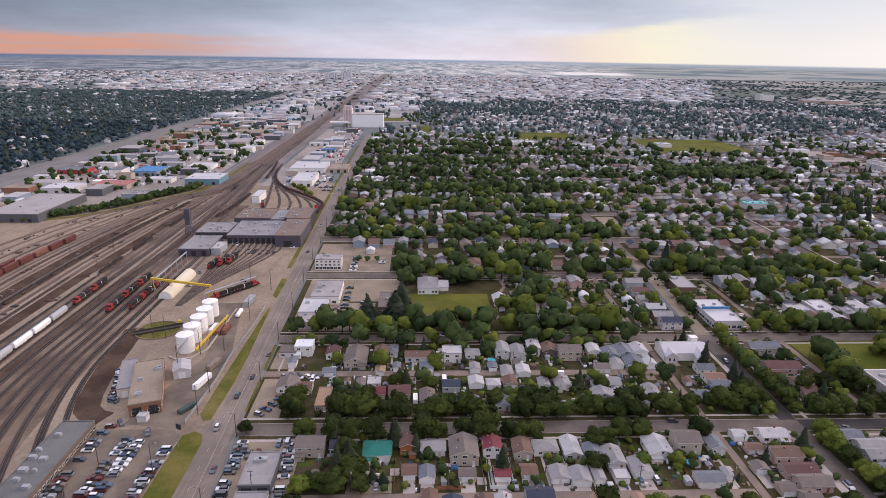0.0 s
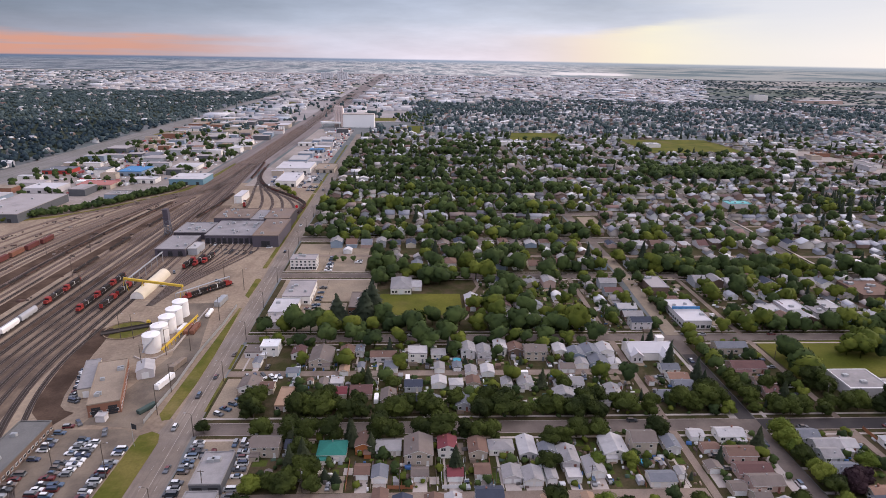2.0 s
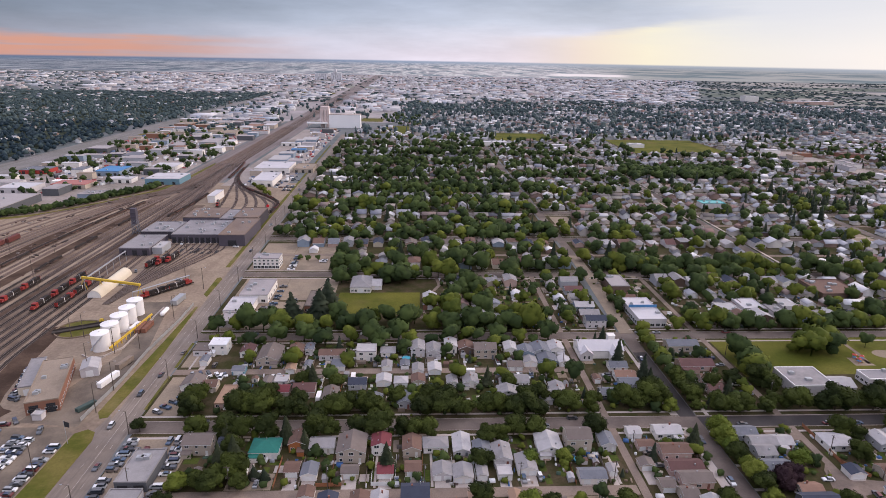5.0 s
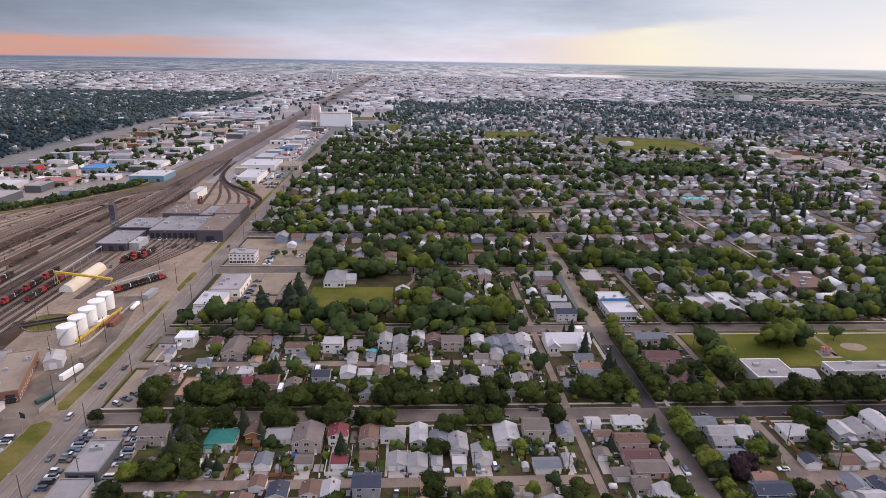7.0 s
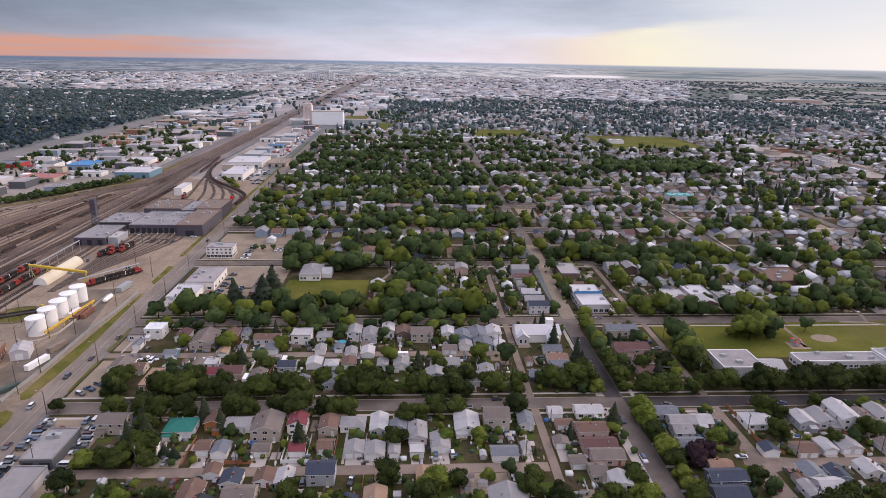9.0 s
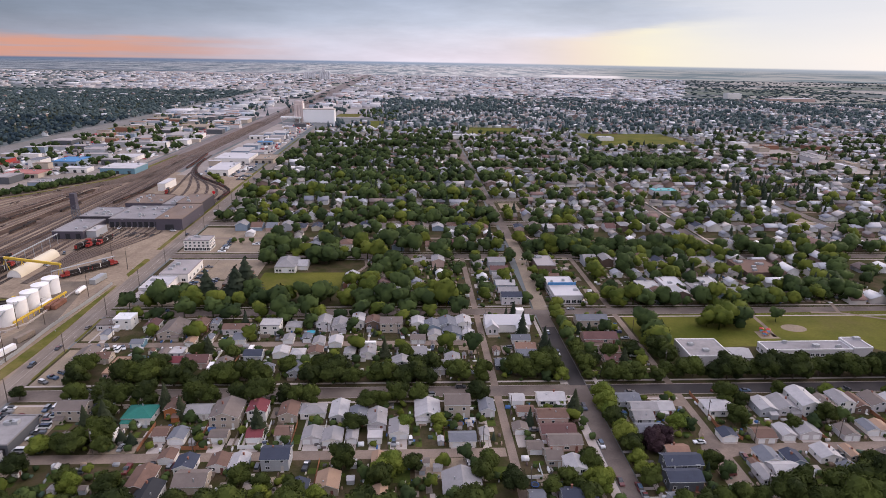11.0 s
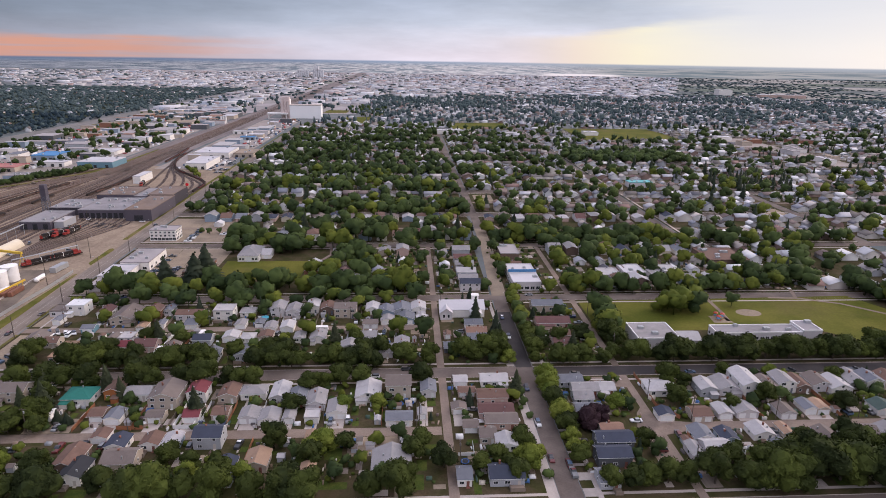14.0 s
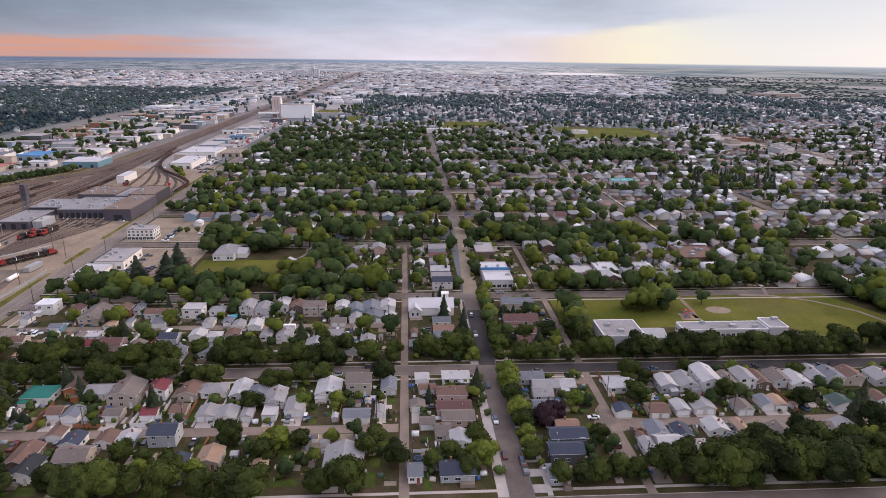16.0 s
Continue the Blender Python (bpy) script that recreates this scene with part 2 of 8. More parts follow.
for k, c in WALLS.items():
    M["wall_" + k] = mat("siding_" + k, c, 0.75, 0.1, (0.5, 4.0), bump=0.2, objvar=0.05, stain=tuple(x * 0.85 for x in c))
M["trim"] = mat("white_trim", (0.74, 0.74, 0.73), 0.6, 0.06, (0.5, 5))
M["door"] = mat("painted_door", (0.3, 0.3, 0.3), 0.6, 0.08, palette=[(0.62, 0.62, 0.6), (0.2, 0.08, 0.06), (0.5, 0.45, 0.4), (0.12, 0.13, 0.15)])
M["glass"] = mat("window_glass", (0.025, 0.03, 0.035), 0.08, 0.1, bump=0.0, spec=0.7)
M["brickwork"] = mat("brick_chimney", (0.24, 0.11, 0.08), 0.9, 0.2, (0.8, 6))
M["wood"] = mat("weathered_wood", (0.27, 0.21, 0.16), 0.9, 0.2, (0.5, 5), tint=(0.2, 0.165, 0.135))
M["cedar"] = mat("cedar_fence", (0.30, 0.13, 0.065), 0.9, 0.18, (0.5, 5))
M["pole"] = mat("pole_timber", (0.10, 0.08, 0.065), 0.9, 0.2, (0.5, 6))
M["metal"] = mat("galvanised_metal", (0.42, 0.43, 0.44), 0.5, 0.12, (0.4, 4), 0.5)
M["tank"] = mat("white_tank_paint", (0.84, 0.82, 0.80), 0.55, 0.05, (0.15, 2.5), stain=(0.74, 0.70, 0.66))
M["yellow"] = mat("yellow_paint", (0.62, 0.42, 0.05), 0.6, 0.12, (0.4, 4))
M["gravelroof"] = mat("gravel_roof", (0.28, 0.225, 0.172), 0.95, 0.22, (0.08, 2.0), stain=(0.165, 0.13, 0.10))
M["office_roof"] = mat("dark_felt_roof", (0.155, 0.152, 0.145), 0.92, 0.22, (0.1, 1.5), stain=(0.09, 0.09, 0.088))
M["greyroof"] = mat("grey_membrane_roof", (0.34, 0.31, 0.305), 0.9, 0.14, (0.06, 1.5), stain=(0.17, 0.165, 0.165))
M["whiteroof"] = mat("pale_metal_roof", (0.52, 0.50, 0.51), 0.6, 0.1, (0.08, 2), stain=(0.38, 0.36, 0.36))
M["carpaint"] = mat("car_paint", (0.5, 0.5, 0.5), 0.3, 0.03, bump=0.0, spec=0.6, palette=[(0.68, 0.68, 0.68), (0.04, 0.042, 0.048), (0.30, 0.31, 0.32), (0.72, 0.72, 0.71), (0.10, 0.11, 0.125), (0.035, 0.05, 0.095), (0.2, 0.205, 0.21), (0.13, 0.03, 0.03), (0.12, 0.12, 0.125), (0.05, 0.052, 0.055), (0.07, 0.11, 0.17), (0.15, 0.12, 0.10)])
M["tyre"] = mat("tyre_rubber", (0.02, 0.02, 0.02), 0.9, 0.1)
M["bark"] = mat("bark", (0.085, 0.065, 0.05), 0.95, 0.25, (0.8, 6), bump=0.5)


def leaf_mat(name, a, b, thing=True):
    m = bpy.data.materials.new(name)
    m.use_nodes = True
    N = Nodes(m.node_tree)
    bsdf = m.node_tree.nodes["Principled BSDF"]
    g = N.n("ShaderNodeNewGeometry")
    r2 = g.outputs["Random Per Island"]
    big = N.noise(g.outputs["Position"], 0.09, 2.0)
    fac = N.m("MULTIPLY_ADD", r2, 0.22, N.m("MULTIPLY_ADD", N.smooth(big, 0.35, 0.65), 0.75, -0.07))
    if thing:
        rnd = N.n("ShaderNodeObjectInfo").outputs["Random"]
        fac = N.m("MULTIPLY_ADD", rnd, 0.7, N.m("MULTIPLY_ADD", fac, 0.7, -0.2))
    col = N.mix(fac, a, b)
    N.put(bsdf, "Base Color", col)
    bsdf.inputs["Roughness"].default_value = 0.75
    bsdf.inputs["Specular IOR Level"].default_value = 0.05
    return m


M["leaf"] = leaf_mat("elm_leaves", (0.021, 0.029, 0.010), (0.066, 0.083, 0.018))
M["leafy"] = leaf_mat("yellow_green_leaves", (0.075, 0.105, 0.018), (0.15, 0.17, 0.03))
M["needle"] = leaf_mat("spruce_needles", (0.026, 0.036, 0.020), (0.060, 0.068, 0.036))
M["plum"] = leaf_mat("purple_leaves", (0.02, 0.012, 0.016), (0.045, 0.026, 0.03))
M["leaf_s1"] = leaf_mat("leaves_dark", (0.025, 0.040, 0.016), (0.062, 0.088, 0.027), False)
M["leaf_s2"] = leaf_mat("leaves_mid", (0.033, 0.051, 0.018), (0.073, 0.102, 0.030), False)
M["leaf_s3"] = leaf_mat("leaves_light", (0.056, 0.076, 0.014), (0.138, 0.156, 0.026), False)
M["leaf_s4"] = leaf_mat("needles_stuff", (0.024, 0.034, 0.022), (0.052, 0.064, 0.040), False)

# far leaves: the blue of distance haze is put into their colour
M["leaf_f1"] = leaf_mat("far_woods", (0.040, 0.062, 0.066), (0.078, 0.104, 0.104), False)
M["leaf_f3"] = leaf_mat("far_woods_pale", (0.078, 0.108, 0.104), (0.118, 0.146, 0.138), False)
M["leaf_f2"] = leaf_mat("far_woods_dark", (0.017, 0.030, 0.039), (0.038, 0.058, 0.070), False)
# far paving kept pale: brightness of distance haze is in its colour
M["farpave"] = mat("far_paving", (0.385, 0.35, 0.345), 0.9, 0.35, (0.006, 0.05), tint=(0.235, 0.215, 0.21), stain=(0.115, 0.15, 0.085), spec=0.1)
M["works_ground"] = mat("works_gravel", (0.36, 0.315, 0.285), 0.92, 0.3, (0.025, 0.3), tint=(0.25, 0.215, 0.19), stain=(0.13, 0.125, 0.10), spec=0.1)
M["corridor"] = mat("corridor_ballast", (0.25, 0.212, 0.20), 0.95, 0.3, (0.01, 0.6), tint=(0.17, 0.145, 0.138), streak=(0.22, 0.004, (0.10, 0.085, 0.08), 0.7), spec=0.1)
M["oily"] = mat("oily_ballast", (0.105, 0.079, 0.068), 0.95, 0.28, (0.02, 1.4), tint=(0.074, 0.056, 0.049), spec=0.08)
ROOF_PAL = [(0.41, 0.41, 0.44), (0.20, 0.155, 0.14), (0.56, 0.56, 0.57), (0.15, 0.135, 0.125), (0.33, 0.33, 0.355), (0.12, 0.12, 0.135), (0.42, 0.385, 0.37), (0.64, 0.63, 0.64), (0.20, 0.13, 0.115), (0.29, 0.26, 0.245), (0.20, 0.21, 0.245)]
M["far_roof"] = mat("far_roofs", (0.3, 0.3, 0.3), 0.9, 0.12, (0.3, 3), palette=ROOF_PAL, island=True, bump=0)
M["far_wall"] = mat("far_walls", (0.5, 0.5, 0.5), 0.85, 0.08, (0.3, 3), palette=[(0.72, 0.71, 0.70), (0.56, 0.51, 0.46), (0.76, 0.76, 0.76), (0.36, 0.37, 0.40), (0.66, 0.62, 0.57), (0.27, 0.19, 0.16), (0.66, 0.66, 0.68)], island=True, bump=0)
M["far_vehicle"] = mat("far_vehicles", (0.4, 0.4, 0.4), 0.5, 0.05, (0.3, 3), palette=[(0.68, 0.68, 0.68), (0.05, 0.05, 0.055), (0.35, 0.35, 0.36), (0.72, 0.72, 0.72), (0.12, 0.12, 0.13), (0.28, 0.05, 0.05), (0.6, 0.6, 0.6), (0.08, 0.12, 0.2)], island=True, bump=0)
# roof and wall tones drawn together towards mid-grey, imitating distance haze
M["far_shed"] = mat("far_sheds", (0.6, 0.6, 0.6), 0.8, 0.1, (0.02, 0.3), palette=[(0.59, 0.58, 0.60), (0.44, 0.41, 0.41), (0.65, 0.64, 0.65), (0.32, 0.31, 0.32), (0.47, 0.44, 0.43), (0.31, 0.31, 0.33), (0.50, 0.50, 0.50), (0.41, 0.38, 0.37), (0.37, 0.29, 0.27), (0.35, 0.39, 0.45), (0.45, 0.44, 0.45), (0.55, 0.54, 0.55)], island=True, bump=0)


# ---- builders ----
class MB:
    """Collects faces for one mesh."""

    def __init__(self):
        self.v, self.f, self.k, self.nv = [], [], [], []

    def face(self, pts, k=0):
        n = len(self.v)
        self.v += [tuple(p) for p in pts]
        self.f.append(tuple(range(n, n + len(pts))))
        self.k.append(k)
        return self

    def hexa(self, p, k=0):
        """Eight corners: four below, four above, counter-clockwise."""
        n = len(self.v)
        self.v += [tuple(q) for q in p]
        for a in ((0, 3, 2, 1), (4, 5, 6, 7), (0, 1, 5, 4), (1, 2, 6, 5), (2, 3, 7, 6), (3, 0, 4, 7)):
            self.f.append(tuple(n + i for i in a))
            self.k.append(k)
        return self

    def box(self, x0, y0, z0, x1, y1, z1, k=0, top=0.0):
        t = top
        return self.hexa([(x0, y0, z0), (x1, y0, z0), (x1, y1, z0), (x0, y1, z0), (x0 + t, y0 + t, z1), (x1 - t, y0 + t, z1), (x1 - t, y1 - t, z1), (x0 + t, y1 - t, z1)], k)

    def strip(self, a, b, w, z0, z1, k=0):
        """A straight bar from a to b (x, y), w wide."""
        d = Vector((b[0] - a[0], b[1] - a[1], 0)).normalized()
        n = Vector((-d.y, d.x, 0)) * (w / 2)
        A, B = Vector((*a[:2], 0)), Vector((*b[:2], 0))
        low = [A - n, B - n, B + n, A + n]
        return self.hexa([(p.x, p.y, z0) for p in low] + [(p.x, p.y, z1) for p in low], k)

    def tube(self, a, b, r0, r1, n=8, k=0):
        a, b = Vector(a), Vector(b)
        d = (b - a).normalized()
        s = d.orthogonal().normalized()
        u = d.cross(s)
        m = len(self.v)
        for c, r in ((a, r0), (b, r1)):
            for i in range(n):
                t = 2 * math.pi * i / n
                self.v.append(tuple(c + (s * math.cos(t) + u * math.sin(t)) * r))
        for i in range(n):
            j = (i + 1) % n
            self.f.append((m + i, m + j, m + n + j, m + n + i))
            self.k.append(k)
        self.f += [tuple(m + i for i in reversed(range(n))), tuple(m + n + i for i in range(n))]
        self.k += [k, k]
        return self

    def ribbon(self, pts, w, z0, z1, k=0):
        """A bar along a line of (x, y)."""
        P = [Vector((p[0], p[1], 0)) for p in pts]
        rows_ = []
        for i, p in enumerate(P):
            d = (P[min(i + 1, len(P) - 1)] - P[max(i - 1, 0)]).normalized()
            n = Vector((-d.y, d.x, 0)) * (w / 2)
            m = len(self.v)
            self.v += [(p.x - n.x, p.y - n.y, z0), (p.x + n.x, p.y + n.y, z0), (p.x + n.x, p.y + n.y, z1), (p.x - n.x, p.y - n.y, z1)]
            rows_.append(m)
        for a, b in zip(rows_, rows_[1:]):
            for i in range(4):
                j = (i + 1) % 4
                self.f.append((a + i, a + j, b + j, b + i))
                self.k.append(k)
        self.f += [(rows_[0] + 3, rows_[0] + 2, rows_[0] + 1, rows_[0]), tuple(rows_[-1] + i for i in range(4))]
        self.k += [k, k]
        return self

    def mesh(self, name, mats):
        me = bpy.data.meshes.new(name)
        me.from_pydata(self.v, [], self.f)
        for m in mats if isinstance(mats, (list, tuple)) else [mats]:
            me.materials.append(m)
        if any(self.k):
            me.polygons.foreach_set("material_index", self.k)
        me.update()
        return me


def part(name, mb, material, parent, label="", m=None):
    """One mesh object under a thing or under a part."""
    me = mb.mesh(name, material) if isinstance(mb, MB) else mb
    ob = new(name, me)
    if parent is not None:
        ob.parent = parent
    if m is not None:
        ob.matrix_basis = m
    if label:
        ob["label"] = label
    return ob


def thing(name, label, category, group="", m=None, kind=""):
    ob = new(name)
    ob.empty_display_size = 0.5
    if m is not None:
        ob.matrix_basis = m
    return tagged(ob, label, category, group, kind)


def setting(name, mb, material, label, category):
    ob = new(name, mb.mesh(name, material))
    return tagged(ob, label, category, kind="structure")


def stuff(name, me, label, category):
    return tagged(new(name, me), label, category, kind="stuff")


RNG = random.Random(7)


def roof_shape(mb, x0, y0, x1, y1, z, rise, form, over=0.38, th=0.2, edge=0):
    """Gable along x or y, hip, shed or flat; z is the wall's top. edge: the material slot of the fascia boards."""
    a, b, c, d = x0 - over, y0 - over, x1 + over, y1 + over
    mx, my = (a + c) / 2, (b + d) / 2
    drop = over * rise / max(0.5, ((x1 - x0) if form == "y" else (y1 - y0)) / 2)
    e = z - drop
    if form == "y":
        for s, (p, q) in ((0, (a, mx)), (1, (mx, c))):
            zs = (e, z + rise) if s == 0 else (z + rise, e)
            mb.hexa([(p, b, zs[0]), (q, b, zs[1]), (q, d, zs[1]), (p, d, zs[0]), (p, b, zs[0] + th), (q, b, zs[1] + th), (q, d, zs[1] + th), (p, d, zs[0] + th)])
            mb.k[-4:] = [edge] * 4
    elif form == "x":
        for s, (p, q) in ((0, (b, my)), (1, (my, d))):
            zs = (e, z + rise) if s == 0 else (z + rise, e)
            mb.hexa([(a, p, zs[0]), (c, p, zs[0]), (c, q, zs[1]), (a, q, zs[1]), (a, p, zs[0] + th), (c, p, zs[0] + th), (c, q, zs[1] + th), (a, q, zs[1] + th)])
            mb.k[-4:] = [edge] * 4
    elif form == "hip":
        w, l = c - a, d - b
        r = min(w, l) / 2
        t0, t1 = ((mx, b + r), (mx, d - r)) if l > w else ((a + r, my), (c - r, my))
        e = z - 0.05
        n = len(mb.v)
        mb.v += [(a, b, e), (c, b, e), (c, d, e), (a, d, e), (a, b, e + th), (c, b, e + th), (c, d, e + th), (a, d, e + th), (*t0, z + rise + th), (*t1, z + rise + th)]
        fs = [(3, 2, 1, 0), (0, 1, 5, 4), (1, 2, 6, 5), (2, 3, 7, 6), (3, 0, 4, 7)]
        fs += [(4, 5, 8), (5, 6, 9, 8), (6, 7, 9), (7, 4, 8, 9)] if l > w else [(4, 5, 9, 8), (5, 6, 9), (6, 7, 8, 9), (7, 4, 8)]
        mb.f += [tuple(n + i for i in q) for q in fs]
        mb.k += [edge] * 5 + [0] * (len(fs) - 5)
    else:
        mb.box(x0 - 0.15, y0 - 0.15, z, x1 + 0.15, y1 + 0.15, z + 0.25)
        mb.box(x0 - 0.15, y0 - 0.15, z + 0.25, x1 + 0.15, y0 + 0.1, z + 0.55)
        mb.box(x0 - 0.15, y1 - 0.1, z + 0.25, x1 + 0.15, y1 + 0.15, z + 0.55)
        mb.box(x0 - 0.15, y0 + 0.1, z + 0.25, x0 + 0.1, y1 - 0.1, z + 0.55)
        mb.box(x1 - 0.1, y0 + 0.1, z + 0.25, x1 + 0.15, y1 - 0.1, z + 0.55)
    return mb


def wall_shape(mb, x0, y0, x1, y1, z0, z, rise, form):
    mb.box(x0, y0, z0, x1, y1, z)
    mx, my = (x0 + x1) / 2, (y0 + y1) / 2
    if form == "y":
        mb.face([(x0, y0, z), (x1, y0, z), (mx, y0, z + rise)]).face([(x1, y1, z), (x0, y1, z), (mx, y1, z + rise)])
    elif form == "x":
        mb.face([(x0, y1, z), (x0, y0, z), (x0, my, z + rise)]).face([(x1, y0, z), (x1, y1, z), (x1, my, z + rise)])
    return mb


FRAME_ME, PANE_ME = {}, {}


def window(parent, x, y, z, w, h, face):
    """A framed window on a wall; face: the side that it looks to (s, e, w)."""
    key = (round(w, 1), round(h, 1))
    if key not in FRAME_ME:
        a, b = key
        mb = MB()
        mb.box(-a / 2 - 0.1, -0.07, -0.1, a / 2 + 0.1, 0.02, 0.0).box(-a / 2 - 0.1, -0.07, b, a / 2 + 0.1, 0.02, b + 0.1)
        mb.box(-a / 2 - 0.1, -0.07, 0, -a / 2, 0.02, b).box(a / 2, -0.07, 0, a / 2 + 0.1, 0.02, b)
        if a > 1.3:
            mb.box(-0.04, -0.06, 0, 0.04, 0.02, b)
        FRAME_ME[key] = mb.mesh("window_frame", M["trim"])
        PANE_ME[key] = MB().box(-a / 2, -0.03, 0, a / 2, 0.02, b).mesh("pane", M["glass"])
    rz = {"s": 0, "e": 90, "w": -90}[face]
    fr = part("window", FRAME_ME[key], None, parent, m=pose(x, y, z, 0, 0, rz))
    part("pane", PANE_ME[key], None, fr)


def house(x0, y0, x1, y1, h, form="y", wall="white", roof="grey", rise=None, label="", door="s", chimney=True, wins=True, group="houses of the neighbourhood"):
    """A dwelling with walls, roof, windows, door and chimney; h: the height of its walls."""
    w, d = x1 - x0, y1 - y0
    if rise is None:
        rise = {"y": w * 0.20, "x": d * 0.225, "hip": min(w, d) * 0.19, "flat": 0}[form]
    G = 0.12
    cx, cy = (x0 + x1) / 2, (y0 + y1) / 2
    hs = thing("house", label, "house", group, pose(cx, cy, G))
    a, b, c, e = x0 - cx, y0 - cy, x1 - cx, y1 - cy
    part("wall", wall_shape(MB(), a, b, c, e, 0, h, rise, form), M["wall_" + wall], hs)
    rf = part("roof", roof_shape(MB(), a, b, c, e, h, rise, form, edge=1), [M["roof_" + roof], M["trim"]], hs)
    if chimney:
        px_, py_ = RNG.uniform(a * 0.4, c * 0.4), RNG.uniform(b * 0.1, e * 0.6)
        if RNG.random() < 0.35:
            part("chimney", MB().box(px_ - 0.28, py_ - 0.28, h * 0.8, px_ + 0.28, py_ + 0.28, h + rise + 0.6).box(px_ - 0.34, py_ - 0.34, h + rise + 0.6, px_ + 0.34, py_ + 0.34, h + rise + 0.68), M["brickwork"], rf)
        for _ in range(1 if wins else 0):
            px_, py_ = RNG.uniform(a * 0.7, c * 0.7), RNG.uniform(b * 0.7, e * 0.7)
            part("roof_vent", MB().box(px_ - 0.2, py_ - 0.2, h, px_ + 0.2, py_ + 0.2, h + rise * 0.75 + 0.55), M["metal"], rf)
    if wins and w > 6.4 and RNG.random() < 0.5:
        aw, ad = w * RNG.uniform(0.32, 0.5), RNG.uniform(1.8, 2.8)
        ax = RNG.choice((a + 0.2, c - 0.2 - aw))
        if RNG.random() < 0.55:
            an = part("porch", MB().hexa([(ax, b - ad, 0), (ax + aw, b - ad, 0), (ax + aw, b - 0.02, 0), (ax, b - 0.02, 0), (ax, b - ad, 2.1), (ax + aw, b - ad, 2.1), (ax + aw, b - 0.02, 2.5), (ax, b - 0.02, 2.5)]), M["wall_" + wall], hs)
            part("porch_roof", MB().hexa([(ax - 0.2, b - ad - 0.25, 2.08), (ax + aw + 0.2, b - ad - 0.25, 2.08), (ax + aw + 0.2, b - 0.02, 2.52), (ax - 0.2, b - 0.02, 2.52), (ax - 0.2, b - ad - 0.25, 2.22), (ax + aw + 0.2, b - ad - 0.25, 2.22), (ax + aw + 0.2, b - 0.02, 2.66), (ax - 0.2, b - 0.02, 2.66)]), M["roof_" + roof], an)
        else:
            dk_ = part("deck", MB().box(ax, b - ad - 0.6, 0.0, ax + aw, b - 0.02, 0.6), M["wood"], hs, "weathered wooden deck")
            part("railing", MB().box(ax, b - ad - 0.6, 0.6, ax + aw, b - ad - 0.52, 1.5).box(ax, b - ad - 0.52, 0.6, ax + 0.08, b - 0.3, 1.5), M["wood"], dk_)
    if wins:
        floors = [1.1] if h < 4.2 else [0.9, 3.6]
        for z in floors:
            n = max(2, int(w / 3.6))
            for i in range(n):
                x = a + w * (i + 0.5) / n + RNG.uniform(-0.2, 0.2)
                if z == floors[0] and i == n - 1:
                    part("door", MB().box(-0.48, -0.06, 0, 0.48, 0.03, 2.05).box(-0.6, -0.9, -0.1, 0.6, 0.0, -0.01), M["door"], hs, m=pose(x, b, 0.15))
                else:
                    window(hs, x, b, z, RNG.choice((1.0, 1.4, 1.8)), RNG.choice((1.0, 1.2)), "s")
            for s, x in (("w", a), ("e", c)):
                if (s == "w" and cx < 15) or (s == "e" and cx > 115):
                    continue
                for i in range(max(1, int(d / 5.5))):
                    window(hs, x, b + d * (i + 0.5) / max(1, int(d / 5.5)), z, RNG.choice((0.8, 1.2)), 1.0, s)
        if form == "y" and rise > 1.7 and h < 4.2:
            window(hs, 0, b, h + 0.3, 1.0, 0.9, "s")
    return hs


def garage(x0, y0, x1, y1, form="y", wall="white", roof="grey", label="", h=2.6, gdoor="s"):
    w, d = x1 - x0, y1 - y0
    rise = {"y": w * 0.18, "x": d * 0.19, "hip": min(w, d) * 0.18, "flat": 0}[form]
    cx, cy = (x0 + x1) / 2, (y0 + y1) / 2
    g = thing("garage", label or "detached %s garage with a %s shingle roof by the lane" % (wall, roof), "garage", "garages along the lanes", pose(cx, cy, 0.12))
    a, b, c, e = x0 - cx, y0 - cy, x1 - cx, y1 - cy
    part("wall", wall_shape(MB(), a, b, c, e, 0, h, rise, form), M["wall_" + wall], g)
    part("roof", roof_shape(MB(), a, b, c, e, h, rise, form, 0.3, 0.16, 1), [M["roof_" + roof], M["trim"]], g)
    for ly in (186.5, 279.0):
        if 0 < y0 - ly - 2.7 < 16:
            part("apron", MB().box(a + 0.5, ly + 2.7 - cy, -0.08, c - 0.5, b - 0.06, 0.03), M["concrete"], g, "pale concrete apron")
    n = 2 if w > 6.5 else 1
    dw = min(2.6 if n == 2 else 4.6, w / n - 0.7)
    for i in range(n):
        x = a + w * (i + 0.5) / n
        mb = MB()
        for k in range(4):
            mb.box(-dw / 2, -0.05, 0.05 + k * 0.53, dw / 2, 0.02, 0.05 + k * 0.53 + 0.5)
        part("garage_door", mb, M["trim"], g, m=pose(x, b if gdoor == "s" else e + 0.03, 0))
    return g


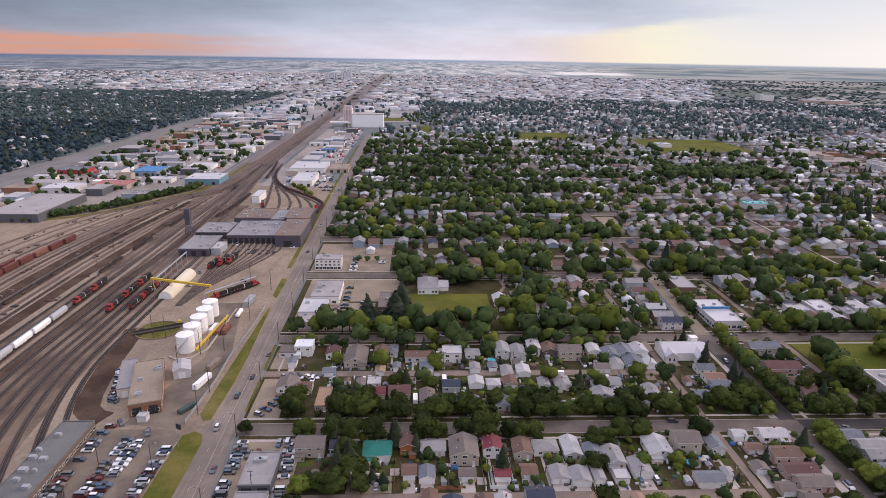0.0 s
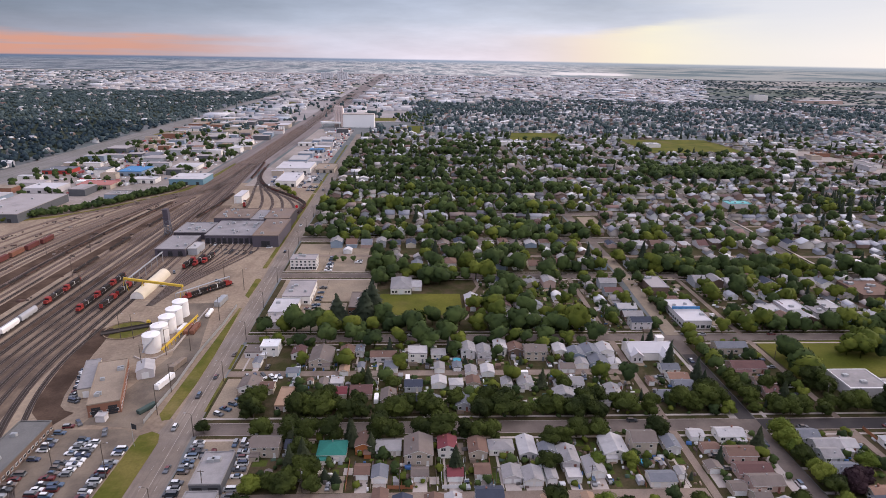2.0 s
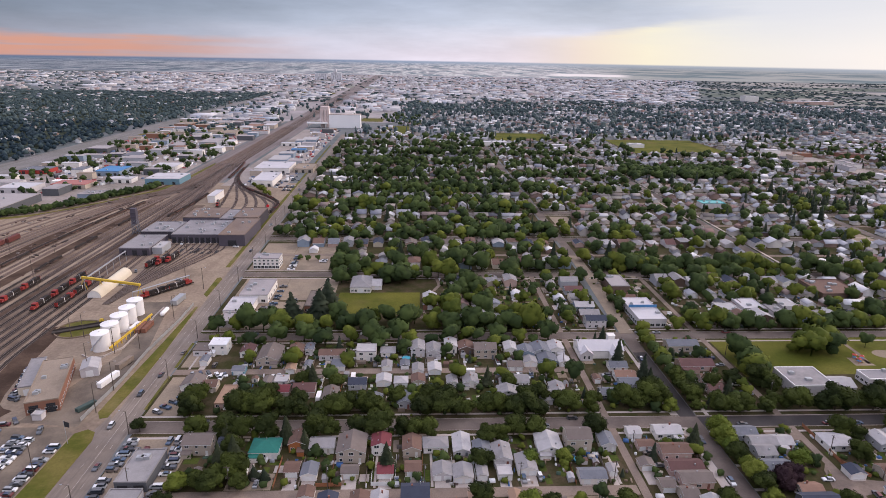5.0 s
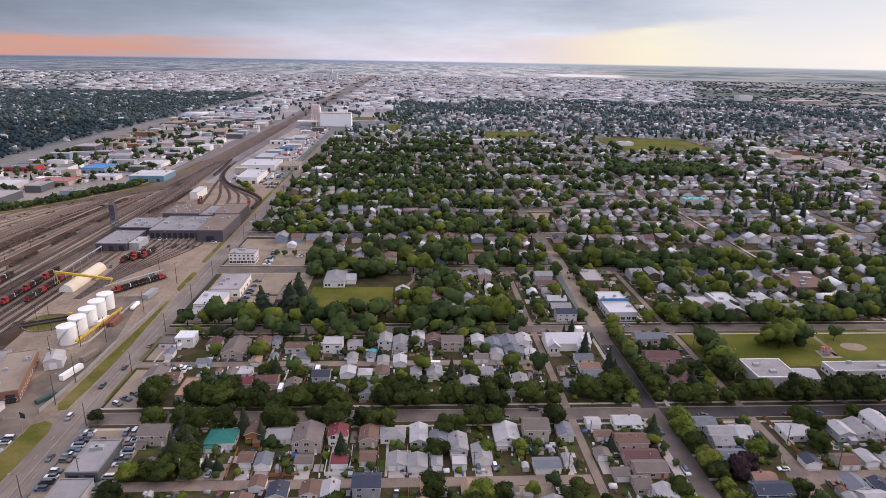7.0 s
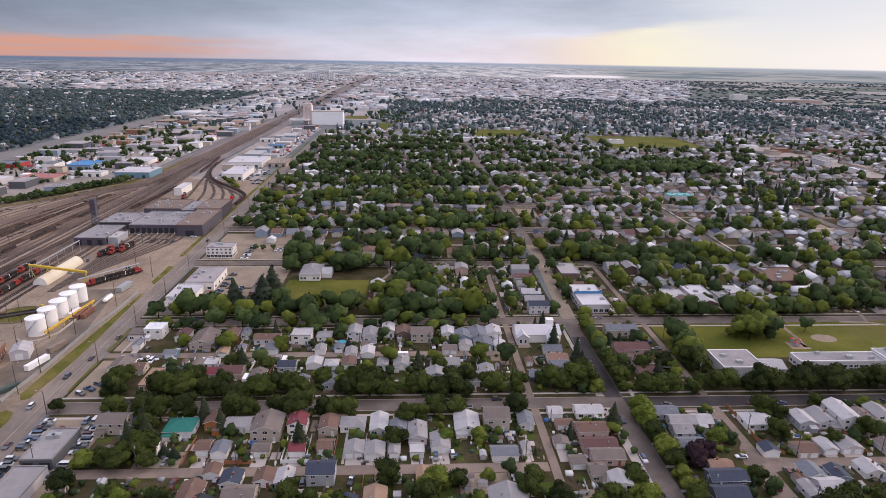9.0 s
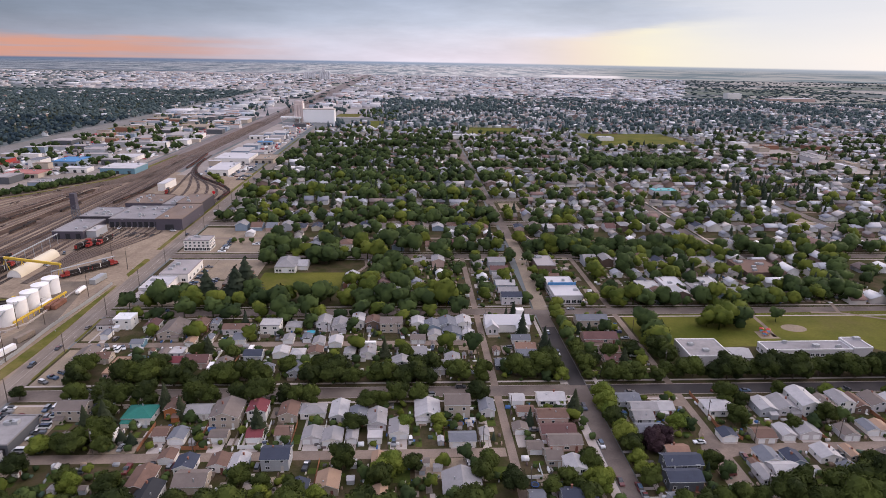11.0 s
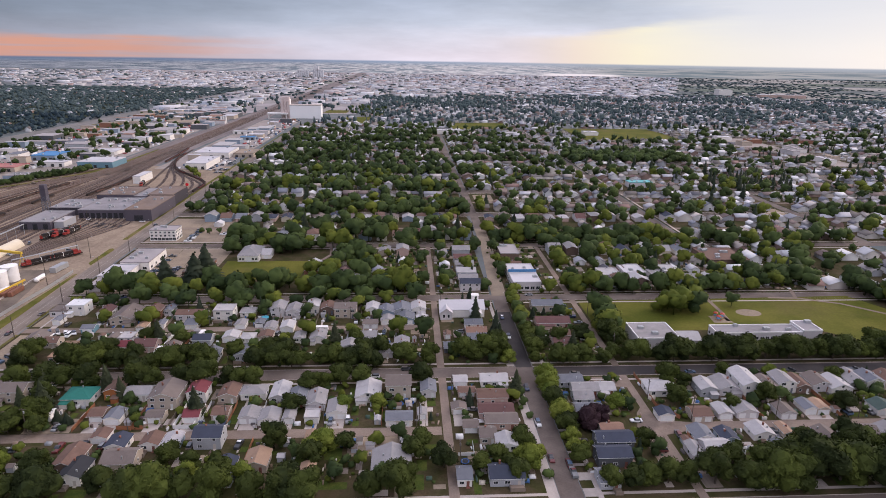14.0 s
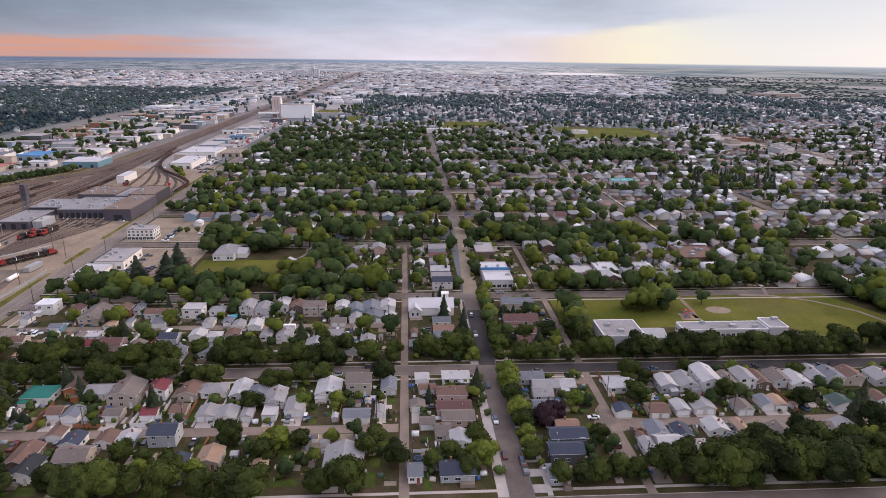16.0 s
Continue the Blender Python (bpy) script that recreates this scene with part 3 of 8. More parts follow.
# --- cars ---
def car_template(kind):
    L, Wd, H, hood, cab0, cab1 = {"sedan": (4.7, 1.82, 1.45, 0.92, 0.30, 0.86), "suv": (4.75, 1.9, 1.72, 1.05, 0.28, 0.97), "pickup": (5.7, 1.98, 1.85, 1.12, 0.26, 0.58), "van": (5.3, 1.98, 1.95, 1.15, 0.17, 0.98)}[kind]
    c = thing("car", {"sedan": "parked sedan car with dark windows", "suv": "parked sport utility car with dark windows", "pickup": "parked pickup truck with an open bed", "van": "parked van with a long closed body"}[kind], {"pickup": "pickup truck", "van": "van"}.get(kind, "car"), "parked and passing cars", pose(0, -600, 0.14))
    h, w = L / 2, Wd / 2
    body = MB()
    prof = [(-h, 0.30), (-h, 0.75), (-h + 0.15, hood - 0.08), (-h + L * cab0, hood), (-h + L * cab1, hood + 0.02), (h - 0.08, hood - 0.04), (h, 0.7), (h, 0.3)]
    n = len(prof)
    for s in (-1, 1):
        body.v += [(s * (w - (0.08 if z > 0.8 else 0)), y, z) for y, z in prof]
    body.f += [tuple(range(n - 1, -1, -1)), tuple(range(n, 2 * n))] + [(i, (i + 1) % n, n + (i + 1) % n, n + i) for i in range(n)]
    body.k += [0] * (n + 2)
    y0, y1 = -h + L * cab0, -h + L * cab1
    wi = w - 0.10
    if kind == "pickup":
        body.box(-w + 0.08, y1 + 0.1, hood, -w + 0.18, h - 0.08, hood + 0.12).box(w - 0.18, y1 + 0.1, hood, w - 0.08, h - 0.08, hood + 0.12).box(-w + 0.18, h - 0.18, hood, w - 0.18, h - 0.08, hood + 0.12)
    part("body", body, M["carpaint"], c)
    f0, f1 = y0 + 0.55, y1 - (0.35 if kind != "sedan" else 0.55)
    part("window_band", MB().hexa([(-wi, y0, hood), (wi, y0, hood), (wi, y1, hood), (-wi, y1, hood), (-wi + 0.16, f0, H - 0.05), (wi - 0.16, f0, H - 0.05), (wi - 0.16, f1, H - 0.05), (-wi + 0.16, f1, H - 0.05)]), M["glass"], c)
    part("roof", MB().box(-wi + 0.14, f0 - 0.03, H - 0.05, wi - 0.14, f1 + 0.03, H, top=0.05), M["carpaint"], c)
    wm = MB().tube((-0.11, 0, 0), (0.11, 0, 0), 0.33, 0.33, 10).mesh("wheel", M["tyre"])
    for sx in (-1, 1):
        for sy in (-1, 1):
            part("wheel", wm, None, c, m=pose(sx * (w - 0.1), sy * L * 0.31, 0.33))
    return c


# --- trees ---
def crown_points(rng, n, lobes, lo=0.76, hi=1.04):
    """Leaf clump centres and outward normals over a set of lobes."""
    out = []
    while len(out) < n:
        c, r = rng.choice(lobes)
        v = Vector((rng.gauss(0, 1), rng.gauss(0, 1), rng.gauss(0, 1) + 0.35)).normalized()
        k = r * rng.uniform(lo, hi)
        p = c + Vector((v.x * k, v.y * k, v.z * k * 0.85))
        if p.z < 1.0 or any((p - c2).length < r2 * 0.62 for c2, r2 in lobes):
            continue
        out.append((p, v))
    return out


def leaf_cards(mb, rng, pts, size, k=0, loose=0.5):
    for p, v in pts:
        nrm = (v + Vector((rng.gauss(0, loose), rng.gauss(0, loose), rng.gauss(0, loose)))).normalized()
        s = nrm.orthogonal().normalized()
        s = (s * math.cos(a := rng.uniform(0, 6.28)) + nrm.cross(s) * math.sin(a))
        u = nrm.cross(s)
        q = size * rng.uniform(0.6, 1.25)
        mb.face([p - s * q, p - u * q * 0.62 + nrm * q * 0.12, p + s * q, p + u * q * 0.62 + nrm * q * 0.12], k)
        mb.nv += [crown_normal(p, v * 0.9 + nrm * loose * 0.7)] * 4


def crown_normal(p, v):
    """Between the outward way of a bough and that of the whole crown."""
    w = Vector((p[0], p[1], (p[2] - 4.2) * 0.9)) / 4.6
    return tuple((v * 0.36 + w * 0.95).normalized())


def solid(level):
    """Corners and triangles of a rounded solid; each level splits its faces in four."""
    bm = bmesh.new()
    bmesh.ops.create_icosphere(bm, subdivisions=level, radius=1.0)
    out = [tuple(v.co) for v in bm.verts], [tuple(v.index for v in f.verts) for f in bm.faces]
    bm.free()
    return out


CLUMP, CLUMP_FINE = solid(1), solid(2)


def clump(mb, rng, c, r, shape, rough=0.2, squash=0.85, floor_=-9.0):
    """A lumpy mass of foliage behind the outer leaves."""
    n = len(mb.v)
    for v in shape[0]:
        k = r * rng.uniform(1 - rough, 1 + rough)
        mb.v.append((c.x + v[0] * k, c.y + v[1] * k, c.z + v[2] * k * squash))
        mb.nv.append(crown_normal(mb.v[-1], Vector(v) + Vector((rng.gauss(0, 0.3), rng.gauss(0, 0.3), rng.gauss(0, 0.3)))))
    for f in shape[1]:
        if max(shape[0][i][2] for i in f) > floor_:
            mb.f.append(tuple(n + i for i in f))
            mb.k.append(0)


def bough_ring(mb, rng, z0, z1, r, n=8):
    """One tier of drooping boughs on a conifer."""
    m = len(mb.v)
    mb.v.append((0, 0, z1))
    mb.nv.append((0, 0, 1))
    for i in range(n):
        a = 6.283 * (i + rng.uniform(-0.3, 0.3)) / n
        q = r * rng.uniform(0.72, 1.16)
        mb.v.append((math.cos(a) * q, math.sin(a) * q, z0 + rng.uniform(-0.3, 0.3)))
        mb.nv.append(tuple(Vector((math.cos(a), math.sin(a), 0.5)).normalized()))
    for i in range(n):
        mb.f.append((m, m + 1 + i, m + 1 + (i + 1) % n))
        mb.k.append(0)


def tree_lobes(rng, h, r, n):
    """A crown about h high and r wide: uneven lobes round the stem."""
    lobes = [(Vector((0, 0, h * 0.62)), r * 0.66)]
    for i in range(n):
        a = 6.283 * (i + rng.uniform(-0.35, 0.35)) / n
        q = rng.uniform(0.34, 0.66) * r
        z = h * rng.uniform(0.24, 0.74)
        lobes.append((Vector((math.cos(a) * q, math.sin(a) * q, z)), r * rng.uniform(0.36, 0.62)))
    return lobes


def trunk_mesh(rng, h, r):
    mb = MB()
    mb.tube((0, 0, -0.1), (0.1, 0, h * 0.35), 0.028 * h, 0.02 * h, 7)
    for i in range(5):
        a = 6.283 * i / 5 + rng.uniform(-0.4, 0.4)
        q = r * rng.uniform(0.4, 0.6)
        mb.tube((0.1, 0, h * 0.33), (math.cos(a) * q, math.sin(a) * q, h * rng.uniform(0.55, 0.75)), 0.015 * h, 0.004 * h, 5)
    return mb


def round_normals(me, nv):
    """Lets the leaf clumps shade as one rounded crown."""
    me.attributes.new("custom_normal", "FLOAT_VECTOR", "POINT").data.foreach_set("vector", nv.astype(np.float32).ravel())
    me.update()


def tree_template(seed, kind, label, cat="tree"):
    rng = random.Random(seed)
    t = thing("spruce" if kind == "needle" else "tree", label, cat, "trees of the streets and yards", pose(0, -600, 0))
    h, r = 10.0, 4.6
    mb = MB()
    if kind == "needle":
        h, r = 12.0, 3.9
        for i in range(9):
            z = h * (0.05 + 0.1 * i)
            bough_ring(mb, rng, z, z + h * 0.2, r * (1 - z / h) ** 0.85 * 0.92, 10)
        for i in range(760):
            z = h * (0.06 + 0.92 * (1 - math.sqrt(rng.random())))
            q = r * (1 - z / h) ** 0.85 * rng.uniform(0.55, 1.08) * (0.82 + 0.18 * math.sin(z * 5.2)) + 0.05
            a = rng.uniform(0, 6.283)
            p = Vector((math.cos(a) * q, math.sin(a) * q, z))
            d = Vector((math.cos(a), math.sin(a), -0.45)).normalized()
            s = Vector((-math.sin(a), math.cos(a), 0))
            b = rng.uniform(0.35, 0.7)
            mb.face([p - d * b - s * b * 0.35, p + d * b * 0.9 - Vector((0, 0, 0.1)), p - d * b + s * b * 0.35 + Vector((0, 0, 0.12)), p - d * b * 1.1 + Vector((0, 0, 0.35))])
            mb.nv += [tuple(Vector((math.cos(a), math.sin(a), 0.55)).normalized())] * 4
        part("trunk", MB().tube((0, 0, -0.1), (0, 0, h * 0.95), 0.22, 0.03, 6), M["bark"], t)
    else:
        part("trunk", trunk_mesh(rng, h, r), M["bark"], t)
        lobes = tree_lobes(rng, h, r, rng.choice((7, 8, 9)))
        for c, q in lobes:
            clump(mb, rng, c, q * 0.9, CLUMP_FINE, 0.2)
        leaf_cards(mb, rng, crown_points(rng, 1150, lobes, 0.84, 1.14), 0.38)
    crown = part("crown", mb, M[{"needle": "needle", "leaf": "leaf", "leafy": "leafy", "plum": "plum"}[kind]], t)
    round_normals(crown.data, np.array(mb.nv))
    return t


def tile_mesh(name, templates, places, mats):
    """One mesh of many copies. places: (template, x, y, z, sx, sz, turn, material)."""
    V, Fi, K, S = [], [], [], []
    leafy = len(templates[0]) == 3
    off = 0
    for (ti, x, y, z, sx, sz, rz, k) in places:
        v, f = templates[ti][:2]
        c, s = math.cos(rz), math.sin(rz)
        q = np.empty_like(v)
        q[:, 0] = (v[:, 0] * c - v[:, 1] * s) * sx + x
        q[:, 1] = (v[:, 0] * s + v[:, 1] * c) * sx + y
        q[:, 2] = v[:, 2] * sz + z
        V.append(q)
        if leafy:
            nn = templates[ti][2]
            S.append(np.stack((nn[:, 0] * c - nn[:, 1] * s, nn[:, 0] * s + nn[:, 1] * c, nn[:, 2]), 1))
        Fi.append(f + off)
        K.append(np.full(len(f), k, np.int32))
        off += len(v)
    V, Fi, K = np.concatenate(V), np.concatenate(Fi), np.concatenate(K)
    me = bpy.data.meshes.new(name)
    me.vertices.add(len(V))
    me.vertices.foreach_set("co", V.astype(np.float32).ravel())
    n = Fi.shape[1]
    me.loops.add(Fi.size)
    me.loops.foreach_set("vertex_index", Fi.astype(np.int32).ravel())
    me.polygons.add(len(Fi))
    me.polygons.foreach_set("loop_start", np.arange(0, Fi.size, n, dtype=np.int32))
    for m in mats:
        me.materials.append(m)
    me.polygons.foreach_set("material_index", K)
    me.update(calc_edges=True)
    me.validate()
    if leafy:
        round_normals(me, np.concatenate(S))
    return me


def crown_template(seed, n, size, needle=False, trunk=True, lobes=6, fine=False, rough=0.2):
    """A cheap tree of triangles, 10 m high, as arrays: masses of foliage with n loose sprays over them."""
    rng = random.Random(seed)
    mb = MB()
    if needle:
        for i in range(lobes):
            z = 0.6 + 9.0 * i / lobes
            bough_ring(mb, rng, z, min(z + 9.0 / lobes * 1.7, 10), 3.2 * (1 - z / 10) ** 0.9, 8 if lobes > 2 else 6)
        for i in range(n):
            z = 10 * (0.05 + 0.93 * (1 - math.sqrt(rng.random())))
            q = 3.3 * (1 - z / 10) ** 0.9 * rng.uniform(0.7, 1.08)
            a = rng.uniform(0, 6.283)
            p = Vector((math.cos(a) * q, math.sin(a) * q, z))
            d, s = Vector((math.cos(a), math.sin(a), -0.5)), Vector((-math.sin(a), math.cos(a), 0))
            b = size * rng.uniform(0.7, 1.2)
            mb.face([p - d * b - s * b * 0.6, p + d * b * 0.8, p - d * b + s * b * 0.6, p - d * b * 1.1 + Vector((0, 0, b))])
            mb.nv += [tuple(Vector((math.cos(a), math.sin(a), 0.55)).normalized())] * 4
    else:
        ls = tree_lobes(rng, 10, 4.6, lobes) if lobes > 1 else [(Vector((0, 0, 5.6)), 4.3)]
        for c, q in ls:
            clump(mb, rng, c, q * 0.94, CLUMP_FINE if fine else CLUMP, rough, 0.85 if lobes > 1 else 0.95, -9.0 if fine else -0.5)
        if n:
            leaf_cards(mb, rng, crown_points(rng, n, ls, 0.88, 1.14), size, 0, 0.45)
    if trunk:
        for s in (0, 1):
            mb.face([(-0.25, 0, 0), (0.25, 0, 0), (0.18, 0, 5), (-0.18, 0, 5)] if s else [(0, -0.25, 0), (0, 0.25, 0), (0, 0.18, 5), (0, -0.18, 5)])
            mb.nv += [(0, -1, 0)] * 4
    tri = [t for f in mb.f for t in ([f] if len(f) == 3 else [(f[0], f[1], f[2]), (f[0], f[2], f[3])])]
    return np.array(mb.v, float), np.array(tri, int), np.array(mb.nv, float)


# ---- ground, roads, blocks ----
E_ = 9000
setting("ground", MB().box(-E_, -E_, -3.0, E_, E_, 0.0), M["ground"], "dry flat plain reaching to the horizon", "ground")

S1, S2, S3, S4 = 142.0, 230.8, 319.5, 424.0
STREETS = [S1, S2, S3, S4, 517.0, 612.0, 707.0, 802.0, 897.0, 992.0, 1087.0, 1180.0]
R1, L1, L2, R2 = 168.3, 130.5, 211.0, 330.0
R3, R4, R5 = 475.0, 620.0, 790.0


def main_x(y):
    """Centre of the main avenue."""
    return -81.5 - 0.0215 * (min(y, 627.0) - 200.0) - 0.009 * max(0.0, y - 627.0)


def poly(mb, pts, z0, z1, k=0):
    n = len(mb.v)
    mb.v += [(x, y, z0) for x, y in pts] + [(x, y, z1) for x, y in pts]
    c = len(pts)
    mb.f += [tuple(n + c + i for i in range(c)), tuple(n + i for i in reversed(range(c)))] + [(n + i, n + (i + 1) % c, n + c + (i + 1) % c, n + c + i) for i in range(c)]
    mb.k += [0] * (c + 2)
    return mb


av = MB()
av.ribbon([(main_x(y), y) for y in (20, 200, 300, 400, 500, 627, 760, 900, 1060, 1260)], 11.6, 0.0, 0.03)
poly(av, [(-95, 20), (-75, 20), (-75, 205), (-77.5, 226), (-90, 240), (-93, 222)], 0.0, 0.027)
setting("road_avenue", av, M["asphalt"], "wide grey asphalt avenue beside the rail yard", "road")
mk = MB()
y = 60.0
while y < 620:
    for o in (-2.9, 0.0, 2.9):
        if o == 0 or int(y / 6) % 2 == 0:
            mk.box(main_x(y) + o - 0.07, y, 0.03, main_x(y) + o + 0.07, y + (5.9 if o == 0 else 3.0), 0.036)
    y += 6.0
stuff("lane_markings", mk.mesh("lane_markings", M["concrete"]), "worn white lane markings on the avenue", "road marking")

cs = MB()
for i, s in enumerate(STREETS):
    cs.box(main_x(s) + 5.6, s - 4.4, 0.0, 900, s + 4.4, 0.026)
setting("road_cross_streets", cs, M["street"], "grey asphalt residential cross streets", "road")
ns = MB()
ns.ribbon([(168.3, 60), (168.3, 300), (171, 360), (174.5, 425), (174.5, 560), (171.5, 740), (171.5, 1250)], 7.8, 0.0, 0.032)
ns.box(R2 - 4.4, 424, 0.0, R2 + 4.4, 1250, 0.032)
for x in (R3, R4, R5):
    ns.box(x - 4.2, 424, 0.0, x + 4.2, 1060, 0.032)
setting("road_residential", ns, M["street"], "grey asphalt tree-lined residential road", "road")
dk = MB().box(R1 + 4.0, S2 - 3.9, 0.026, 460, S2 + 3.9, 0.036).box(R1 - 3.7, S2 + 4.0, 0.026, R1 + 3.7, 298, 0.037)
rw = MB().ribbon([(169.5, 322), (171, 360), (174, 420), (174.5, 470)], 8.6, 0.0, 0.125)
setting("roadworks_soil", rw, M["dirt"], "dug-up sandy stretch of the residential road", "road")
setting("road_resurfaced", dk, M["dark_asphalt"], "freshly resurfaced dark asphalt street by the school", "road")

# blocks of lawn between the streets, with kerbs all round
COLS = [(-75.5, L1 - 1.7), (L1 + 1.7, R1 - 4.2), (R1 + 4.2, L2 - 1.6), (L2 + 1.6, R2 - 5.7), (R2 + 5.7, R3 - 5.0), (R3 + 5.0, R4 - 5.0), (R4 + 5.0, R5 - 5.0), (R5 + 5.0, 1000.0)]
COLS_N = [(-75.5, R1 - 0.5), (R1 + 9.5, R2 - 5.7)] + COLS[4:]
walkm, kerb = MB(), MB()
for j, (sa, sb) in enumerate(zip([S1 - 92] + STREETS, STREETS)):
    for i, (xa, xb) in enumerate(COLS if sa < S4 - 1 else COLS_N):
        if i == 0:
            xa = main_x((sa + sb) / 2) + 6.8
        if sa < S4 - 1 and i >= 4:
            if i > 4:
                continue
            xa, xb = R2 - 5.7, 470
        ya, yb = sa + 4.6, sb - 4.6
        setting("lawn_block", MB().box(xa, ya, 0.0, xb, yb, 0.12), M["lawn"], "grassy and partly bare residential block ground", "lawn")
        kerb.box(xa, ya - 0.2, 0, xb, ya, 0.15).box(xa, yb, 0, xb, yb + 0.2, 0.15)
        for yy in (ya + 3.4, yb - 3.4):
            walkm.box(xa, yy - 0.65, 0.12, xb, yy + 0.65, 0.16)
setting("kerb", kerb, M["concrete"], "pale concrete kerbs along the streets", "kerb")
for xx, ya, yb in ((R1 - 6.0, 60, 320), (R1 + 9.3, 60, 320), (R2 - 8.2, 430, 1180), (R2 + 8.2, 430, 1180)):
    for a, b in zip([60] + STREETS, STREETS):
        if b > ya and a >= ya - 100 and a < yb - 10:
            walkm.box(xx - 0.9, max(a, ya) + 5.0, 0.12, xx + 0.9, b - 5.0, 0.165)
# wide new concrete walk on the near corner
walkm.box(R1 - 7.8, S1 + 4.8, 0.12, R1 - 4.2, S2 - 4.8, 0.17)
poly(walkm, [(R1 - 4.2, S2 + 5), (R1 - 4.2, 286), (R1 - 5.4, 286), (R1 - 5.4, 254), (R1 - 7.6, 247), (R1 - 7.6, S2 + 5)], 0.12, 0.17)
for ya, yb, xb in ((148.5, 152.5, 177.5), (156.5, 160.5, 178.5), (164, 165.4, 176.5), (171, 172.4, 178), (184.5, 186, 180), (199, 200.4, 181)):
    walkm.box(R1 + 4.2, ya, 0.12, xb, yb, 0.168)
setting("pavement", walkm, M["concrete"], "pale concrete sidewalks along the streets", "sidewalk")

ln = MB()
for s in (105.0, 186.5, 279.0):
    ln.box(main_x(s) + 6.8, s - 2.7, 0.12, L1 - 2.2, s + 2.7, 0.15)
ln.box(L2 + 2.0, 186.5 - 2.6, 0.12, 470, 186.5 + 2.6, 0.15)
ln.box(L2 + 2.0, 105 - 2.6, 0.12, 470, 105 + 2.6, 0.15)
for a, b in zip(STREETS[3:], STREETS[4:]):
    m_ = (a + b) / 2
    ln.box(main_x(m_) + 6.8, m_ - 2.4, 0.12, R1 - 1, m_ + 2.4, 0.15)
    ln.box(R1 + 10, m_ - 2.4, 0.12, 334, m_ + 2.4, 0.15)
    for xa, xb in COLS[4:]:
        ln.box(xa, m_ - 2.4, 0.12, xb, m_ + 2.4, 0.15)
for a, b in zip([S1 - 92, S1, S2, S3], [S1, S2, S3, S4]):
    ln.box(L1 - 1.7, a + 4.4, 0.0, L1 + 1.7, b - 4.4, 0.14)
    ln.box(L2 - 1.6, a + 4.4, 0.0, L2 + 1.6, b - 4.4, 0.14)
# paved yards widening the lane where it meets the one to the east
poly(ln, [(203.5, 160), (L2 - 1.6, 160), (L2 - 1.6, 200), (206.5, 196), (202.5, 184)], 0.12, 0.146)
poly(ln, [(L2 + 1.6, 191), (L2 + 1.6, 181), (224, 183.9), (224, 189.1), (217, 190.5)], 0.12, 0.146)
poly(ln, [(196.5, 217.5), (L2 - 1.6, 216), (L2 - 1.6, 225), (196.5, 225)], 0.12, 0.146)
setting("back_lanes", ln, M["lane"], "pale gravel back lanes between the yards", "lane")


# ---- rail yard ground ----
yd = poly(MB(), [(-460, 40), (-80, 40), (-84, 400), (-88, 640), (-92, 760), (-460, 760)], 0.0, 0.02)
setting("rail_yard_ground", yd, M["yard"], "brown-grey gravel ground of the rail yard", "ground")
yc = MB().ribbon([(-226, 760), (-227, 900), (-222, 1300), (-226, 2000), (-232, 3400), (-240, 5200)], 62, 0.0, 0.03)
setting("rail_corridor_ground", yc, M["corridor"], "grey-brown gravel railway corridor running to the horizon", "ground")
vg = MB()


poly(vg, [(-96.5, 243), (-93.5, 238), (-90.5, 239), (-89.2, 270), (-89.6, 300), (-92.4, 364), (-94.0, 364), (-95.2, 302), (-96.0, 275)], 0.0, 0.12)
poly(vg, [(-100, 150), (-88.6, 150), (-88.8, 222), (-90.6, 228), (-94.5, 230), (-98.6, 227)], 0.0, 0.12)
poly(vg, [(-95.8, 385), (-92.4, 380.5), (-92.2, 415), (-94.6, 418), (-96.6, 417)], 0.0, 0.12)
poly(vg, [(-97.4, 440), (-94.2, 440), (-97.0, 627), (-98.2, 700), (-101.4, 700), (-100.4, 627)], 0.0, 0.12)
poly(vg, [(-101.4, 705), (-98.2, 705), (-103.0, 1100), (-105.5, 1100)], 0.0, 0.12)
poly(vg, [(-77.4, 245), (-75.9, 245), (-76.4, 275), (-77.9, 275)], 0.0, 0.12)
poly(vg, [(-78.2, 284), (-76.7, 284), (-77.2, 312), (-78.7, 312)], 0.0, 0.12)
vg.ribbon([(-460, 556), (-400, 566), (-352, 578), (-330, 590), (-314, 605), (-299, 627), (-285, 649), (-275, 668), (-264, 688), (-254, 708), (-248, 735), (-244, 790), (-242, 900)], 8.0, 0.02, 0.10)
setting("verge", vg, M["verge"], "yellowish grass verges beside the avenue and the tracks", "grass")
pk = MB()
poly(pk, [(-141, 150), (-100.4, 150), (-99.4, 227), (-107, 232), (-136, 232), (-141, 215)], 0.02, 0.05)
poly(pk, [(-127, 236), (-100, 232), (-99, 300), (-112, 372), (-131, 372), (-112, 300)], 0.02, 0.045)
setting("parking_lot", pk, M["lot_asphalt"], "worn asphalt staff parking lot by the yard", "parking lot")
oy = MB()
for o, w in ((-190, 34), (-222, 16)):
    oy.ribbon([(o + 62 * math.exp(-(y - 60) / 95.0) if o > -200 else o + 18 * math.exp(-(y - 60) / 95.0), y) for y in range(60, 520, 20)] + [(o, 540), (o - 3, 640)], w, 0.02, 0.034)
setting("oily_ground", oy, M["oily_yard"], "dark oil-stained gravel between the yard tracks", "ground")
so = MB()
so.ribbon([(-137, 240), (-143, 242.5), (-148.5, 248), (-152, 258), (-154.5, 270), (-157, 284), (-159, 298), (-160.5, 312), (-162, 324), (-164, 334)], 11.0, 0.02, 0.06)
